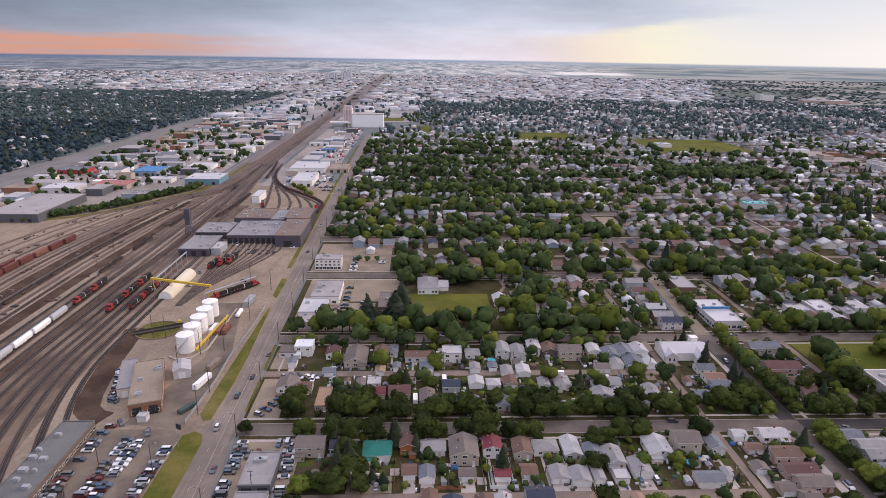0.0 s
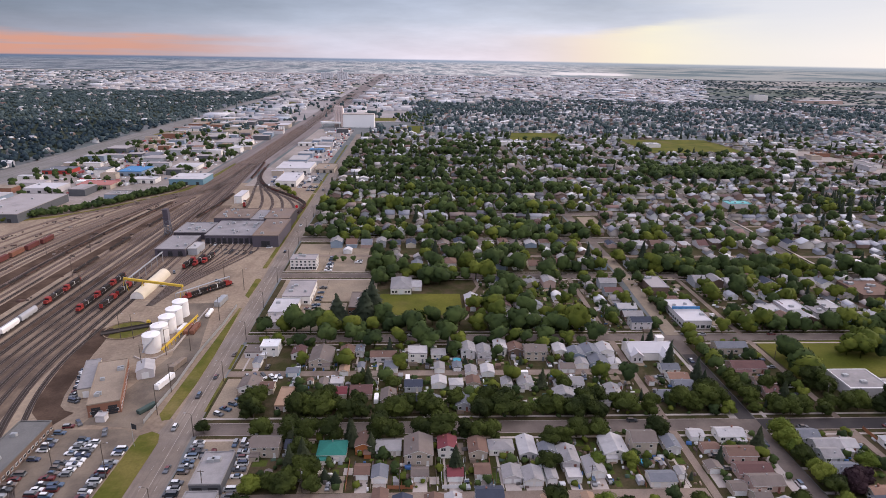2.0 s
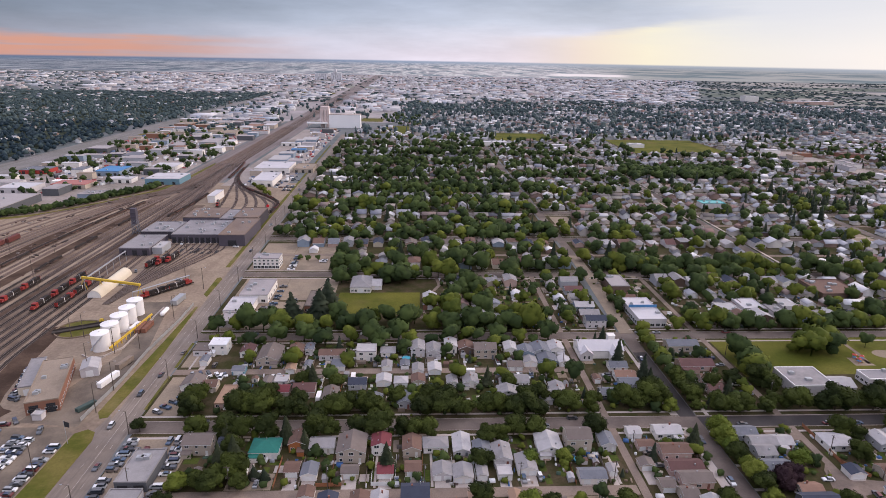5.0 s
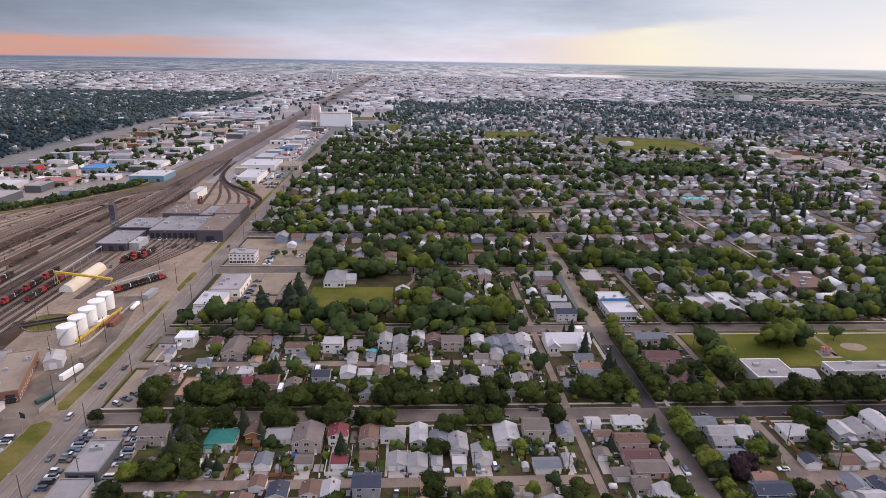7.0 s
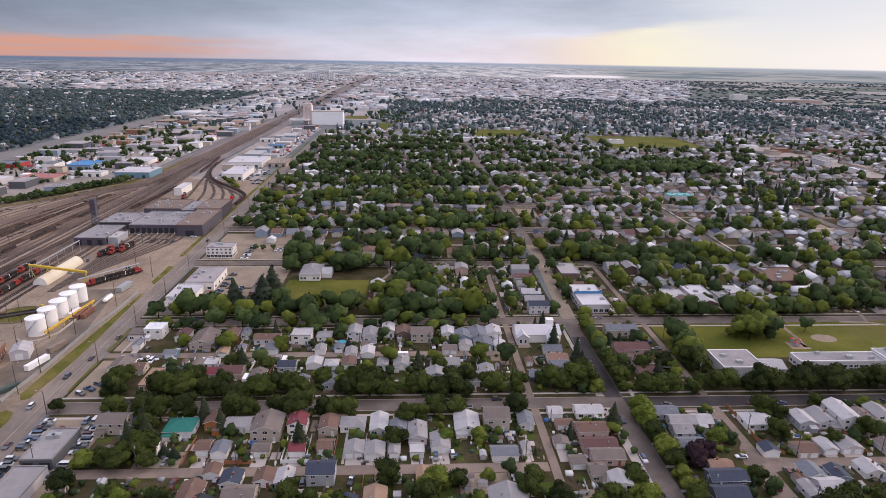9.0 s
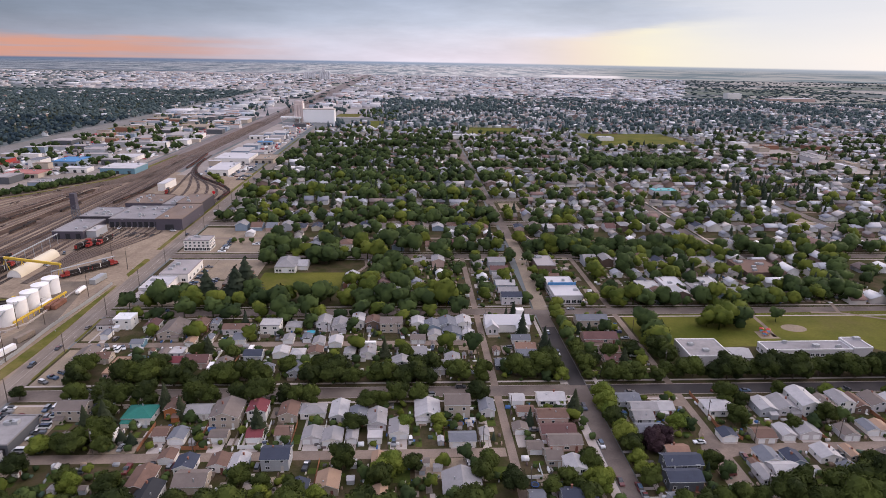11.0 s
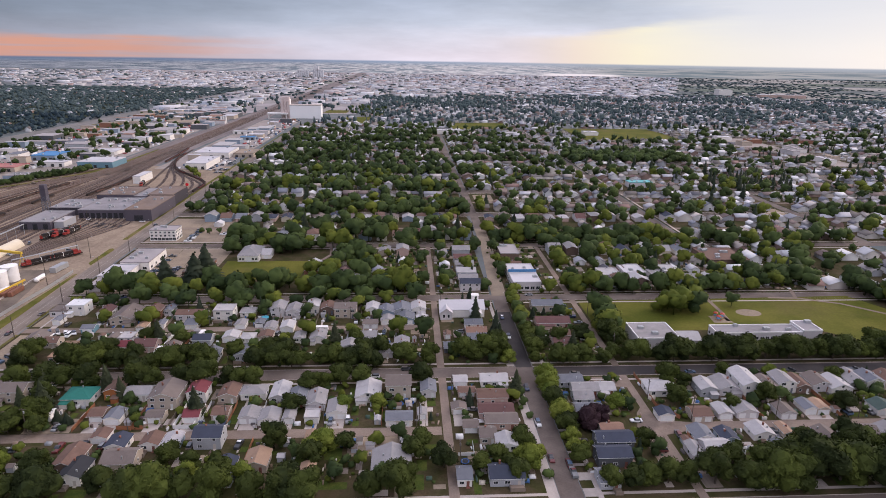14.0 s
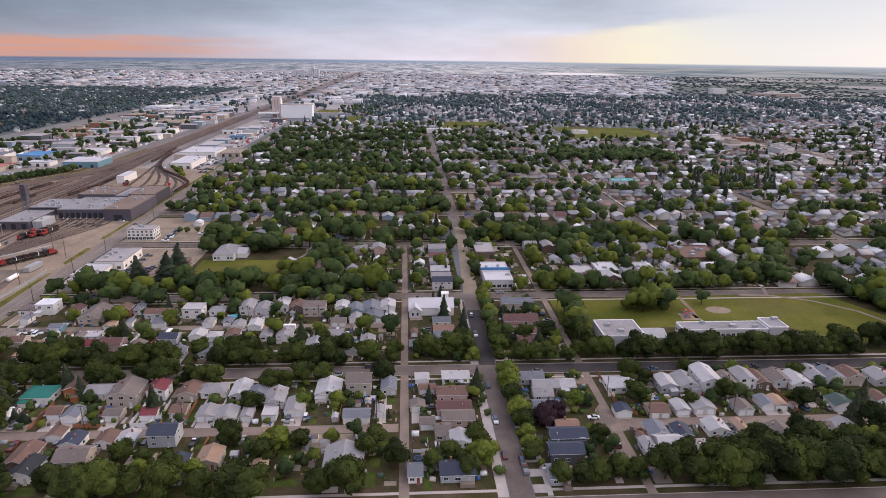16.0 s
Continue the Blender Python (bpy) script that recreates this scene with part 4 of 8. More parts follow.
for x, w in ((-240, 9), (-205, 7), (-272, 10)):
    so.ribbon([(x + 3, 60), (x, 250), (x + 1, 430), (x + 6, 560), (x * 0.55 - 100, 760)], w, 0.02, 0.06)
setting("bare_soil", so, mat("dark_oily_soil", (0.066, 0.044, 0.032), 0.95, 0.3, (0.06, 1.0), tint=(0.098, 0.066, 0.048), spec=0.05), "dark bare soil and cinder patches in the yard", "soil")


# ---- dwellings: x, y of the near corner, width, depth, height of the walls, roof form, wall, roof ----
HOUSES_A = [
    (-48.2, 210.9, 11.3, 8.1, 4.9, "x", "beige", "taupe"),
    (-34.7, 212.5, 6.1, 7, 3.1, "x", "palegrey", "navy"),
    (-21.1, 207.8, 11.2, 9.6, 3.1, "hip", "white", "green"),
    (-6.4, 211.9, 6.6, 8.9, 4, "y", "orange", "brown"),
    (2.1, 211, 9.8, 7.4, 2.9, "x", "white", "grey"),
    (13.6, 204.7, 11.2, 12.6, 4.7, "y", "beige", "taupe"),
    (27.1, 209.1, 7.5, 8.1, 4.5, "y", "white", "red"),
    (39.6, 208.2, 7.3, 9.6, 3.1, "y", "beige", "brown"),
    (48, 210.2, 9.9, 7, 2.9, "hip", "white", "grey"),
    (60.1, 207.4, 6.9, 11.9, 2.7, "y", "palegrey", "light"),
    (68.1, 204.8, 6.6, 8.9, 3.2, "y", "cream", "slate"),
    (75.6, 201.4, 7.2, 10.6, 3.1, "y", "palegrey", "grey"),
    (94.5, 206.7, 9.9, 11.9, 2.9, "y", "white", "light"),
    (106.7, 209.8, 10.1, 8.9, 6.0, "x", "beige", "taupe"),
    (121, 209.9, 6.1, 8.9, 3.1, "y", "palegrey", "slate"),
]
GARAGES_A = [
    (-5.3, 196.4, 5.6, 6.6, 2.5, "x", "brown", "brown"),
    (1.3, 194.3, 6, 7.4, 2.5, "y", "white", "slate"),
    (16.4, 194.9, 6.5, 5.7, 2.5, "x", "beige", "taupe"),
    (30.2, 194.7, 6, 6.6, 2.5, "x", "white", "red"),
    (40.7, 195.8, 6.1, 6.6, 2.5, "x", "beige", "brown"),
    (51.4, 193.3, 7.1, 7.4, 2.5, "y", "palegrey", "grey"),
    (59.2, 191.5, 7.3, 8.2, 2.5, "y", "white", "grey"),
    (68.2, 192.9, 4.1, 7.4, 2.3, "y", "palegrey", "grey"),
    (76.2, 192.8, 5.4, 5.7, 2.4, "flat", "white", "light"),
    (84.2, 195.5, 7.5, 9.8, 2.6, "y", "white", "grey"),
    (107.2, 189.9, 10.1, 6.6, 2.6, "x", "white", "slate"),
    (119.4, 194.2, 3.3, 4.9, 2.2, "y", "palegrey", "grey"),
    (2.3, 182.4, 5.6, 5.7, 2.3, "y", "white", "brown"),
    (63.9, 178.3, 3.6, 5.7, 2.3, "y", "beige", "tan"),
    (78.6, 177, 4.4, 7.4, 2.5, "y", "beige", "tan"),
]
HOUSES_B = [
    (-2.3, 165.4, 7.8, 11.8, 3.2, "y", "brown", "brown"),
    (9.8, 176.5, 6.9, 7.4, 2.7, "y", "white", "navy"),
    (21.4, 177.3, 6.5, 7, 2.7, "y", "white", "brown"),
    (28.8, 176.7, 5.8, 8.1, 2.5, "y", "bluegrey", "light"),
    (39.7, 177.8, 9.7, 8.1, 4.9, "x", "grey", "navy"),
    (13.1, 166.4, 10.5, 8.9, 3.1, "x", "beige", "taupe"),
    (2.6, 159.6, 7.6, 9.6, 3.2, "y", "white", "black"),
    (51.8, 159.4, 6.6, 8.1, 4.1, "y", "grey", "navy"),
    (60.6, 164.2, 7.6, 8.9, 2.9, "y", "beige", "tan"),
    (103.5, 160.8, 13, 11.1, 2.9, "y", "white", "grey"),
    (80, 157.7, 4.6, 7.4, 2.9, "y", "beige", "tan"),
    (131.8, 154.7, 4.7, 7, 2.9, "x", "white", "slate"),
]
HOUSES_C = [
    (146.7, 217.5, 11.4, 7, 2.9, "x", "white", "light"),
    (143.8, 203.3, 12.1, 7, 3.6, "x", "pink", "brown"),
    (143.3, 193.5, 13.4, 7, 2.9, "x", "pink", "maroon"),
    (144.9, 186.2, 12.2, 7, 3.1, "x", "pink", "taupe"),
    (141.9, 177.2, 5.8, 7, 3.1, "x", "beige", "taupe"),
    (146.9, 169, 7, 7.4, 5, "y", "white", "light"),
    (142.5, 154.4, 11.3, 8.1, 3.1, "x", "grey", "navy"),
    (145.1, 276.1, 9.1, 7, 2.7, "x", "white", "slate"),
    (145.2, 266.6, 10, 7, 2.5, "x", "white", "rust"),
    (145.1, 258.4, 9.2, 7, 2.9, "x", "grey", "slate"),
    (132.9, 249.7, 7.3, 7, 2.5, "x", "darkgrey", "slate"),
]
GARAGES_C = [
    (135.1, 218.5, 5.8, 5.7, 2.4, "x", "white", "light"),
    (136.4, 209.8, 7, 4.9, 2.3, "x", "pink", "brown"),
    (132.8, 197.2, 5.8, 4.9, 2.3, "y", "beige", "taupe"),
    (136.3, 184.4, 5.7, 5.7, 2.4, "x", "beige", "taupe"),
    (133.6, 264.5, 3.4, 4.9, 2.3, "y", "pink", "brown"),
]
HOUSES_D = [
    (179.1, 216.1, 11.2, 7, 2.7, "x", "grey", "slate"),
    (184.3, 209.1, 10.9, 7, 2.7, "x", "palegrey", "grey"),
    (195.4, 209.3, 6.7, 7, 2.7, "x", "palegrey", "light"),
    (183.2, 202.7, 7.9, 7, 2.7, "x", "grey", "grey"),
    (181.4, 192.2, 10.2, 7.4, 2.9, "x", "palegrey", "slate"),
    (187.1, 178.8, 8.4, 7, 2.7, "x", "beige", "rust"),
    (182.9, 170.7, 13.2, 7, 4.7, "x", "darkgrey", "navy"),
    (180.9, 162.7, 11.8, 7, 4.1, "x", "darkgrey", "navy"),
    (178.3, 151.6, 6.9, 7.4, 2.9, "x", "grey", "slate"),
    (184.4, 297.9, 17, 8.1, 3.8, "x", "beige", "slate"),
    (182.6, 276.2, 17.5, 8.9, 2.9, "x", "pink", "maroon"),
    (186.7, 260.8, 9.6, 7, 3.2, "x", "pink", "brown"),
    (186.3, 252.1, 7.2, 7, 2.9, "x", "pink", "maroon"),
]
HOUSES_E = [
    (215.8, 207.7, 12.6, 8.9, 2.9, "hip", "white", "light"),
    (237.7, 207.1, 6.9, 8.9, 3.6, "y", "grey", "light"),
    (246.1, 207.7, 8.9, 10.4, 3.1, "y", "palegrey", "grey"),
    (255.2, 206.6, 8.7, 14.1, 5.4, "y", "white", "light"),
    (264.6, 205.9, 7.2, 11.1, 3.6, "y", "beige", "taupe"),
    (272.5, 209.2, 7.8, 9.6, 4.5, "y", "white", "grey"),
    (280.3, 208.6, 6.1, 10.4, 3.1, "y", "brown", "brown"),
    (288, 209.7, 8.9, 9.6, 3.1, "y", "palegrey", "taupe"),
    (294.6, 207.2, 9.3, 10.4, 2.9, "y", "white", "light"),
    (305.4, 211, 8.9, 11.1, 3.1, "y", "palegrey", "grey"),
    (311.8, 210.2, 8.4, 8.9, 4.1, "y", "white", "slate"),
    (320.5, 210.3, 9.2, 8.9, 3.8, "y", "beige", "brown"),
    (333.6, 209.3, 9.5, 8.9, 3.2, "y", "palegrey", "grey"),
]
GARAGES_E = [
    (213, 190.1, 6.4, 5.7, 2.4, "y", "white", "navy"),
    (226.2, 188.9, 8, 7.4, 2.5, "x", "beige", "brown"),
    (237.2, 190.5, 5.8, 7.4, 2.5, "y", "palegrey", "light"),
    (244.8, 191, 8.8, 7.4, 2.5, "y", "palegrey", "grey"),
    (261.9, 189.7, 6.6, 7.4, 2.5, "y", "palegrey", "taupe"),
    (273.3, 192.5, 6, 7.4, 2.5, "y", "white", "slate"),
    (278.3, 192.4, 5.7, 7.4, 2.5, "y", "beige", "tan"),
    (302.6, 191, 9.2, 7.4, 2.5, "y", "white", "darkgreen"),
    (322.7, 194.5, 5.9, 7.4, 2.5, "y", "white", "brown"),
]
HOUSES_F = [
    (220.6, 174.6, 7.4, 8.1, 2.5, "y", "white", "slate"),
    (230.2, 173.6, 6.3, 7.4, 2.5, "y", "bluegrey", "navy"),
    (243.6, 176.2, 7.9, 7.4, 2.5, "y", "white", "light"),
    (255.5, 176.9, 3.8, 7, 2.3, "y", "beige", "tan"),
    (267.8, 173, 6.6, 7.4, 2.5, "y", "beige", "taupe"),
    (246.6, 165.1, 6.8, 7.4, 2.7, "y", "grey", "slate"),
    (221, 166, 9.1, 8.1, 2.9, "x", "palegrey", "light"),
    (215.2, 164.7, 4.5, 8.1, 2.7, "y", "palegrey", "grey"),
    (292.6, 173.1, 8.6, 8.1, 2.7, "y", "palegrey", "grey"),
    (283.4, 174.9, 7.9, 7, 2.5, "x", "palegrey", "taupe"),
]
HOUSES_G = [
    (-72.7, 296.2, 8.9, 8.9, 3.2, "flat", "palegrey", "taupe"),
    (-64.8, 298, 9.3, 8.9, 5.4, "flat", "white", "white"),
    (-47.7, 294, 6.9, 8.9, 3.1, "y", "white", "maroon"),
    (-37.2, 285.3, 11.4, 16.3, 3.2, "y", "beige", "taupe"),
    (-22, 293.7, 7.2, 7.4, 4.1, "y", "brick", "brown"),
    (-14.1, 296.9, 4.2, 7.4, 3.1, "y", "palegrey", "slate"),
    (-5.8, 290.4, 13.4, 7.4, 3.1, "x", "palegrey", "brown"),
    (13.9, 289.6, 10.1, 8.9, 5.4, "flat", "white", "light"),
    (26.4, 293.9, 7.6, 7, 2.7, "hip", "white", "grey"),
    (42.5, 293.7, 7.3, 10.4, 4.5, "y", "palegrey", "grey"),
    (50.8, 292.4, 7.6, 10.4, 3.6, "y", "palegrey", "grey"),
    (60.9, 298.1, 6.5, 9.6, 4.1, "y", "white", "light"),
    (68.4, 296.7, 8, 8.9, 3.2, "y", "brown", "brown"),
    (76.5, 291.4, 11.6, 8.9, 5.4, "x", "beige", "taupe"),
    (93.1, 295.2, 6.8, 8.9, 3.4, "y", "white", "light"),
    (100.2, 290, 8.2, 8.9, 3.8, "y", "bluegrey", "slate"),
    (107.5, 291.8, 10.1, 10.4, 3.6, "y", "grey", "slate"),
    (117.6, 294.3, 7.7, 9.6, 3.8, "y", "white", "light"),
]
GARAGES_G = [
    (-20.6, 276.3, 4.8, 6.6, 2.5, "y", "beige", "tan"),
    (-11.7, 280.3, 3.5, 5.7, 2.4, "y", "white", "slate"),
    (1.9, 278.9, 6.9, 8.2, 2.7, "hip", "white", "slate"),
    (27.6, 278.6, 5.2, 6.6, 2.4, "y", "white", "grey"),
    (37.1, 280.3, 4.7, 5.7, 2.3, "y", "darkgrey", "slate"),
    (43.3, 274.4, 5.7, 7.4, 2.5, "y", "white", "grey"),
    (51.3, 274.3, 6.6, 8.2, 2.5, "y", "white", "light"),
    (92.6, 277.9, 7.6, 6.6, 2.4, "x", "palegrey", "taupe"),
    (101.6, 282.5, 6.9, 6.6, 2.4, "y", "white", "grey"),
    (109.6, 283, 9.6, 8.2, 2.8, "y", "bluegrey", "slate"),
    (120.2, 282.3, 6, 6.6, 2.4, "y", "white", "light"),
    (-46.8, 275.5, 6.2, 5.7, 2.4, "x", "skyblue", "slate"),
    (-65.9, 285.6, 4, 6.6, 2.5, "y", "white", "slate"),
]
HOUSES_H = [
    (-66.3, 259.6, 9.6, 9.6, 3.2, "y", "white", "taupe"),
    (-56.2, 259.5, 6.4, 7, 2.7, "x", "beige", "brown"),
    (-45.9, 244.8, 6.1, 16.3, 2.5, "flat", "pink", "tan"),
    (-23.6, 264.3, 6.3, 7, 2.3, "flat", "white", "light"),
    (-20.2, 254.5, 5.6, 7, 2.7, "x", "beige", "red"),
    (-12.8, 253.9, 10.1, 8.9, 2.9, "x", "pink", "maroon"),
    (1.8, 248.3, 6.8, 9.6, 3.1, "y", "beige", "taupe"),
    (9.8, 244.9, 10.6, 8.1, 3.2, "x", "bluegrey", "navy"),
    (12.7, 260.1, 8.4, 7, 3.1, "x", "grey", "navy"),
    (23.1, 240.1, 6.4, 11.1, 3.1, "y", "palegrey", "slate"),
    (60.2, 262.1, 5, 7, 2.5, "y", "white", "grey"),
    (68.2, 261.5, 7.2, 8.9, 2.7, "y", "white", "grey"),
    (92.5, 261.7, 7.8, 7.4, 2.9, "x", "palegrey", "grey"),
    (83.8, 250.5, 9.4, 7.4, 2.9, "y", "palegrey", "grey"),
    (92.6, 247.4, 7.7, 8.9, 2.9, "y", "palegrey", "light"),
    (98.8, 245.4, 9.8, 9.6, 2.9, "x", "palegrey", "grey"),
    (109.5, 249.6, 6.7, 11.1, 3.1, "y", "palegrey", "grey"),
    (36.6, 243.5, 6.7, 8.9, 3.1, "y", "grey", "slate"),
]
GARAGES_H = [
    (25.8, 263.1, 7.2, 7.4, 2.7, "y", "white", "light"),
    (34.5, 262.4, 6.6, 6.6, 2.5, "hip", "palegrey", "light"),
    (42.9, 262.9, 6.6, 7.4, 2.7, "y", "beige", "brown"),
    (86, 259.6, 5.3, 6.6, 2.5, "y", "beige", "grey"),
    (-29, 263.3, 4.4, 6.6, 2.4, "y", "palegrey", "taupe"),
]

NICE = {"palegrey": "pale grey", "bluegrey": "blue-grey", "darkgrey": "charcoal", "skyblue": "light blue", "light": "light grey", "darkgreen": "dark green", "tan": "tan"}
FORMN = {"x": "gabled", "y": "gabled", "hip": "hipped", "flat": "flat"}


def nice(c):
    return NICE.get(c, c)


FOOT = []
for rows_ in (HOUSES_A, HOUSES_B, HOUSES_C, HOUSES_D, HOUSES_E, HOUSES_F, HOUSES_G, HOUSES_H):
    for x, y, w, d, h, form, wall, roof in rows_:
        st = "two-storey house" if h > 4.8 else "bungalow"
        house(x, y, x + w, y + d, h, form, wall, roof, label="%s %s with a %s %s roof" % (nice(wall), st, FORMN[form], nice(roof)))
        FOOT.append((x, y, x + w, y + d))
for rows_ in (GARAGES_A, GARAGES_C, GARAGES_E, GARAGES_G, GARAGES_H):
    for x, y, w, d, h, form, wall, roof in rows_:
        garage(x, y, x + w, y + d, form, wall, roof, "%s garage with a %s %s roof by the lane" % (nice(wall), FORMN[form], nice(roof)), h)
        FOOT.append((x, y, x + w, y + d))


def free(x, y, r=1.0):
    return all(not (a - r < x < c + r and b - r < y < d + r) for a, b, c, d in FOOT)


# ---- larger buildings ----
def flat_building(name, x0, y0, x1, y1, h, wall, roof, label, cat="building", bays=0, units=3, wins=0, bands=(), seed=1, door_w=3.6, door_h=4.4, rz=0, edge=None):
    """Flat-roofed building with parapet, roof units, bay doors and windows on its near face."""
    rng = random.Random(seed)
    cx, cy = (x0 + x1) / 2, (y0 + y1) / 2
    t = thing(name, label, cat, "", pose(cx, cy, 0.02, 0, 0, rz))
    a, b, c, e = x0 - cx, y0 - cy, x1 - cx, y1 - cy
    part("wall", MB().box(a, b, 0, c, e, h), wall, t)
    part("roof", MB().box(a + 0.3, b + 0.3, h, c - 0.3, e - 0.3, h + 0.12), roof, t)
    pm = MB()
    pm.box(a - 0.1, b - 0.1, h - 0.1, c + 0.1, b + 0.3, h + 0.5).box(a - 0.1, e - 0.3, h - 0.1, c + 0.1, e + 0.1, h + 0.5)
    pm.box(a - 0.1, b + 0.3, h - 0.1, a + 0.3, e - 0.3, h + 0.5).box(c - 0.3, b + 0.3, h - 0.1, c + 0.1, e - 0.3, h + 0.5)
    part("parapet", pm, edge or roof, t)
    for i in range(units):
        x, y, s = rng.uniform(a * 0.75, c * 0.75), rng.uniform(b * 0.75, e * 0.75), rng.uniform(0.8, 1.7)
        part("roof_unit", MB().box(x - s, y - s * 0.7, h + 0.12, x + s, y + s * 0.7, h + 1.4, top=0.1).tube((x, y, h + 1.4), (x, y, h + 1.6), 0.5, 0.5, 10), M["metal"], t)
    for i in range(bays):
        x = a + (c - a) * (i + 0.5) / bays
        mb = MB()
        for k in range(5):
            mb.box(x - door_w / 2, b - 0.12, 0.05 + k * door_h / 5, x + door_w / 2, b - 0.02, (k + 0.95) * door_h / 5)
        part("bay_door", mb, M["roof_black"], t, "dark roller door")
    for z, n, ww, wh in bands:
        for i in range(n):
            window(t, a + (c - a) * (i + 0.5) / n, b, z, ww, wh, "s")
        for i in range(max(1, int(n * (e - b) / (c - a)))):
            m_ = max(1, int(n * (e - b) / (c - a)))
            for s, x in (("w", a), ("e", c)):
                window(t, x, b + (e - b) * (i + 0.5) / m_, z, ww, wh, s)
    FOOT.append((x0, y0, x1, y1))
    return t


# staff buildings by the lot
flat_building("storage_building", -64.5, 166, -53, 186.3, 4.0, M["wall_palegrey"], M["roof_grey"], "plain storage building with white walls and a grey roof", "building", units=1, seed=31)
flat_building("yard_office", -149.3, 150, -136.2, 231.5, 4.5, M["wall_brown"], M["office_roof"], "long low brown yard office with a grey flat roof", "office", units=9, bands=[(1.2, 5, 1.4, 1.2)], seed=3)
flat_building("workshop", -133.6, 242, -120.4, 284, 6.0, M["wall_brick"], M["gravelroof"], "orange brick workshop with a gravelled flat roof", "workshop", bays=2, units=6, bands=[(1.2, 4, 1.4, 1.4)], seed=4, rz=19)


def shed(name, x0, y0, x1, y1, h, form, wall, roof, label, cat="shed", rise=None, bay=True, rz=0):
    cx, cy = (x0 + x1) / 2, (y0 + y1) / 2
    w, d = x1 - x0, y1 - y0
    rise = rise if rise is not None else 0.2 * (w if form == "y" else d)
    t = thing(name, label, cat, "", pose(cx, cy, 0.05, 0, 0, rz))
    a, b, c, e = x0 - cx, y0 - cy, x1 - cx, y1 - cy
    part("wall", wall_shape(MB(), a, b, c, e, 0, h, rise, form), wall, t)
    part("roof", roof_shape(MB(), a, b, c, e, h, rise, form, 0.25, 0.15), roof, t)
    if bay:
        dw = min(3.6, w * 0.4)
        part("bay_door", MB().box(-dw / 2, b - 0.08, 0.05, dw / 2, b + 0.02, min(h - 0.3, 3.4)), M["trim"], t)
    FOOT.append((x0, y0, x1, y1))
    return t


shed("lean_to_shed", -143.8, 257, -137.2, 287, 4.6, "flat", M["wall_cream"], M["roof_grey"], "cream shed with a blue-grey metal roof beside the workshop", rz=19)
shed("gable_shed", -121.5, 275, -113.5, 286, 4.2, "y", M["wall_palegrey"], M["roof_light"], "pale grey gabled shed beside the workshop", rz=19)
shed("site_cabin", -121.5, 237.2, -117.5, 240.7, 2.6, "flat", M["wall_palegrey"], M["roof_light"], "small pale site cabin at the workshop's front", "cabin", bay=False)

# locomotive shop: several joined flat-roofed halls
flat_building("locomotive_shop", -160.0, 503, -118.2, 550.8, 7.2, M["wall_shop"], M["shop_grey"], "low dark grey locomotive shop with a row of bay doors", "workshop", bays=9, units=12, seed=5, door_w=3.2, door_h=4.8)
flat_building("shop_hall", -118, 494, -96.6, 548.8, 9.6, M["wall_shop"], M["shop_gravel"], "tall dark shop hall with a brown gravelled flat roof", "workshop", bays=1, units=3, seed=6, door_w=7.0, door_h=5.0)
flat_building("shop_hall", -121, 549, -98.4, 588, 10.2, M["wall_shopdark"], M["shop_gravel"], "tall dark shop hall with a stained brown flat roof", "workshop", units=5, seed=7)
flat_building("shop_hall", -167, 551, -134.2, 588, 9.6, M["wall_shop"], M["shop_gravel"], "dark grey shop hall with a stained flat roof", "workshop", units=9, seed=8)
flat_building("shop_hall", -134, 551, -121.2, 587, 8.4, M["wall_shop"], M["shop_grey"], "narrow grey shop hall between two taller ones", "workshop", units=4, seed=9)
flat_building("shop_annex", -190, 515, -162.5, 548, 6.2, M["wall_shopdark"], M["shop_grey"], "grey flat-roofed shop annex with roof vents", "workshop", units=10, seed=10)
for k in range(10):
    bl = tagged(new("bollard", MB().tube((0, 0, 0), (0, 0, 1.1), 0.17, 0.16, 8).tube((0, 0, 1.1), (0, 0, 1.2), 0.16, 0.05, 8).mesh("bollard", M["tank"])), "white painted bollard before the shop doors", "bollard", "bollards before the shop")
    bl.matrix_basis = pose(-160.0 + k * 4.64, 501.6, 0.02)
sgn = thing("roof_sign", "round red sign on the corner of the shop hall", "sign", "", pose(-98.0, 586.5, 10.5))
part("panel", MB().tube((0, -0.2, 1.9), (0, 0.2, 1.9), 1.5, 1.5, 14), mat("sign_red", (0.62, 0.02, 0.03), 0.5, 0.05), sgn)
part("bracket", MB().box(-0.2, -0.15, 0, 0.2, 0.15, 0.5), M["metal"], sgn)
flat_building("shop_annex", -187.5, 468, -164, 506, 6.0, M["wall_shop"], M["shop_grey"], "dark grey flat-roofed shop annex", "workshop", bays=3, units=3, seed=8)
flat_building("shop_annex", -163.6, 472, -156, 490.6, 5.0, M["wall_grey"], M["roof_light"], "grey shop annex with a pale flat roof", "workshop", units=1, seed=9)
shed("sand_house", -176.5, 650, -168.5, 682, 7.4, "flat", M["wall_white"], M["whiteroof"], "white wash house standing over a track", "shed")

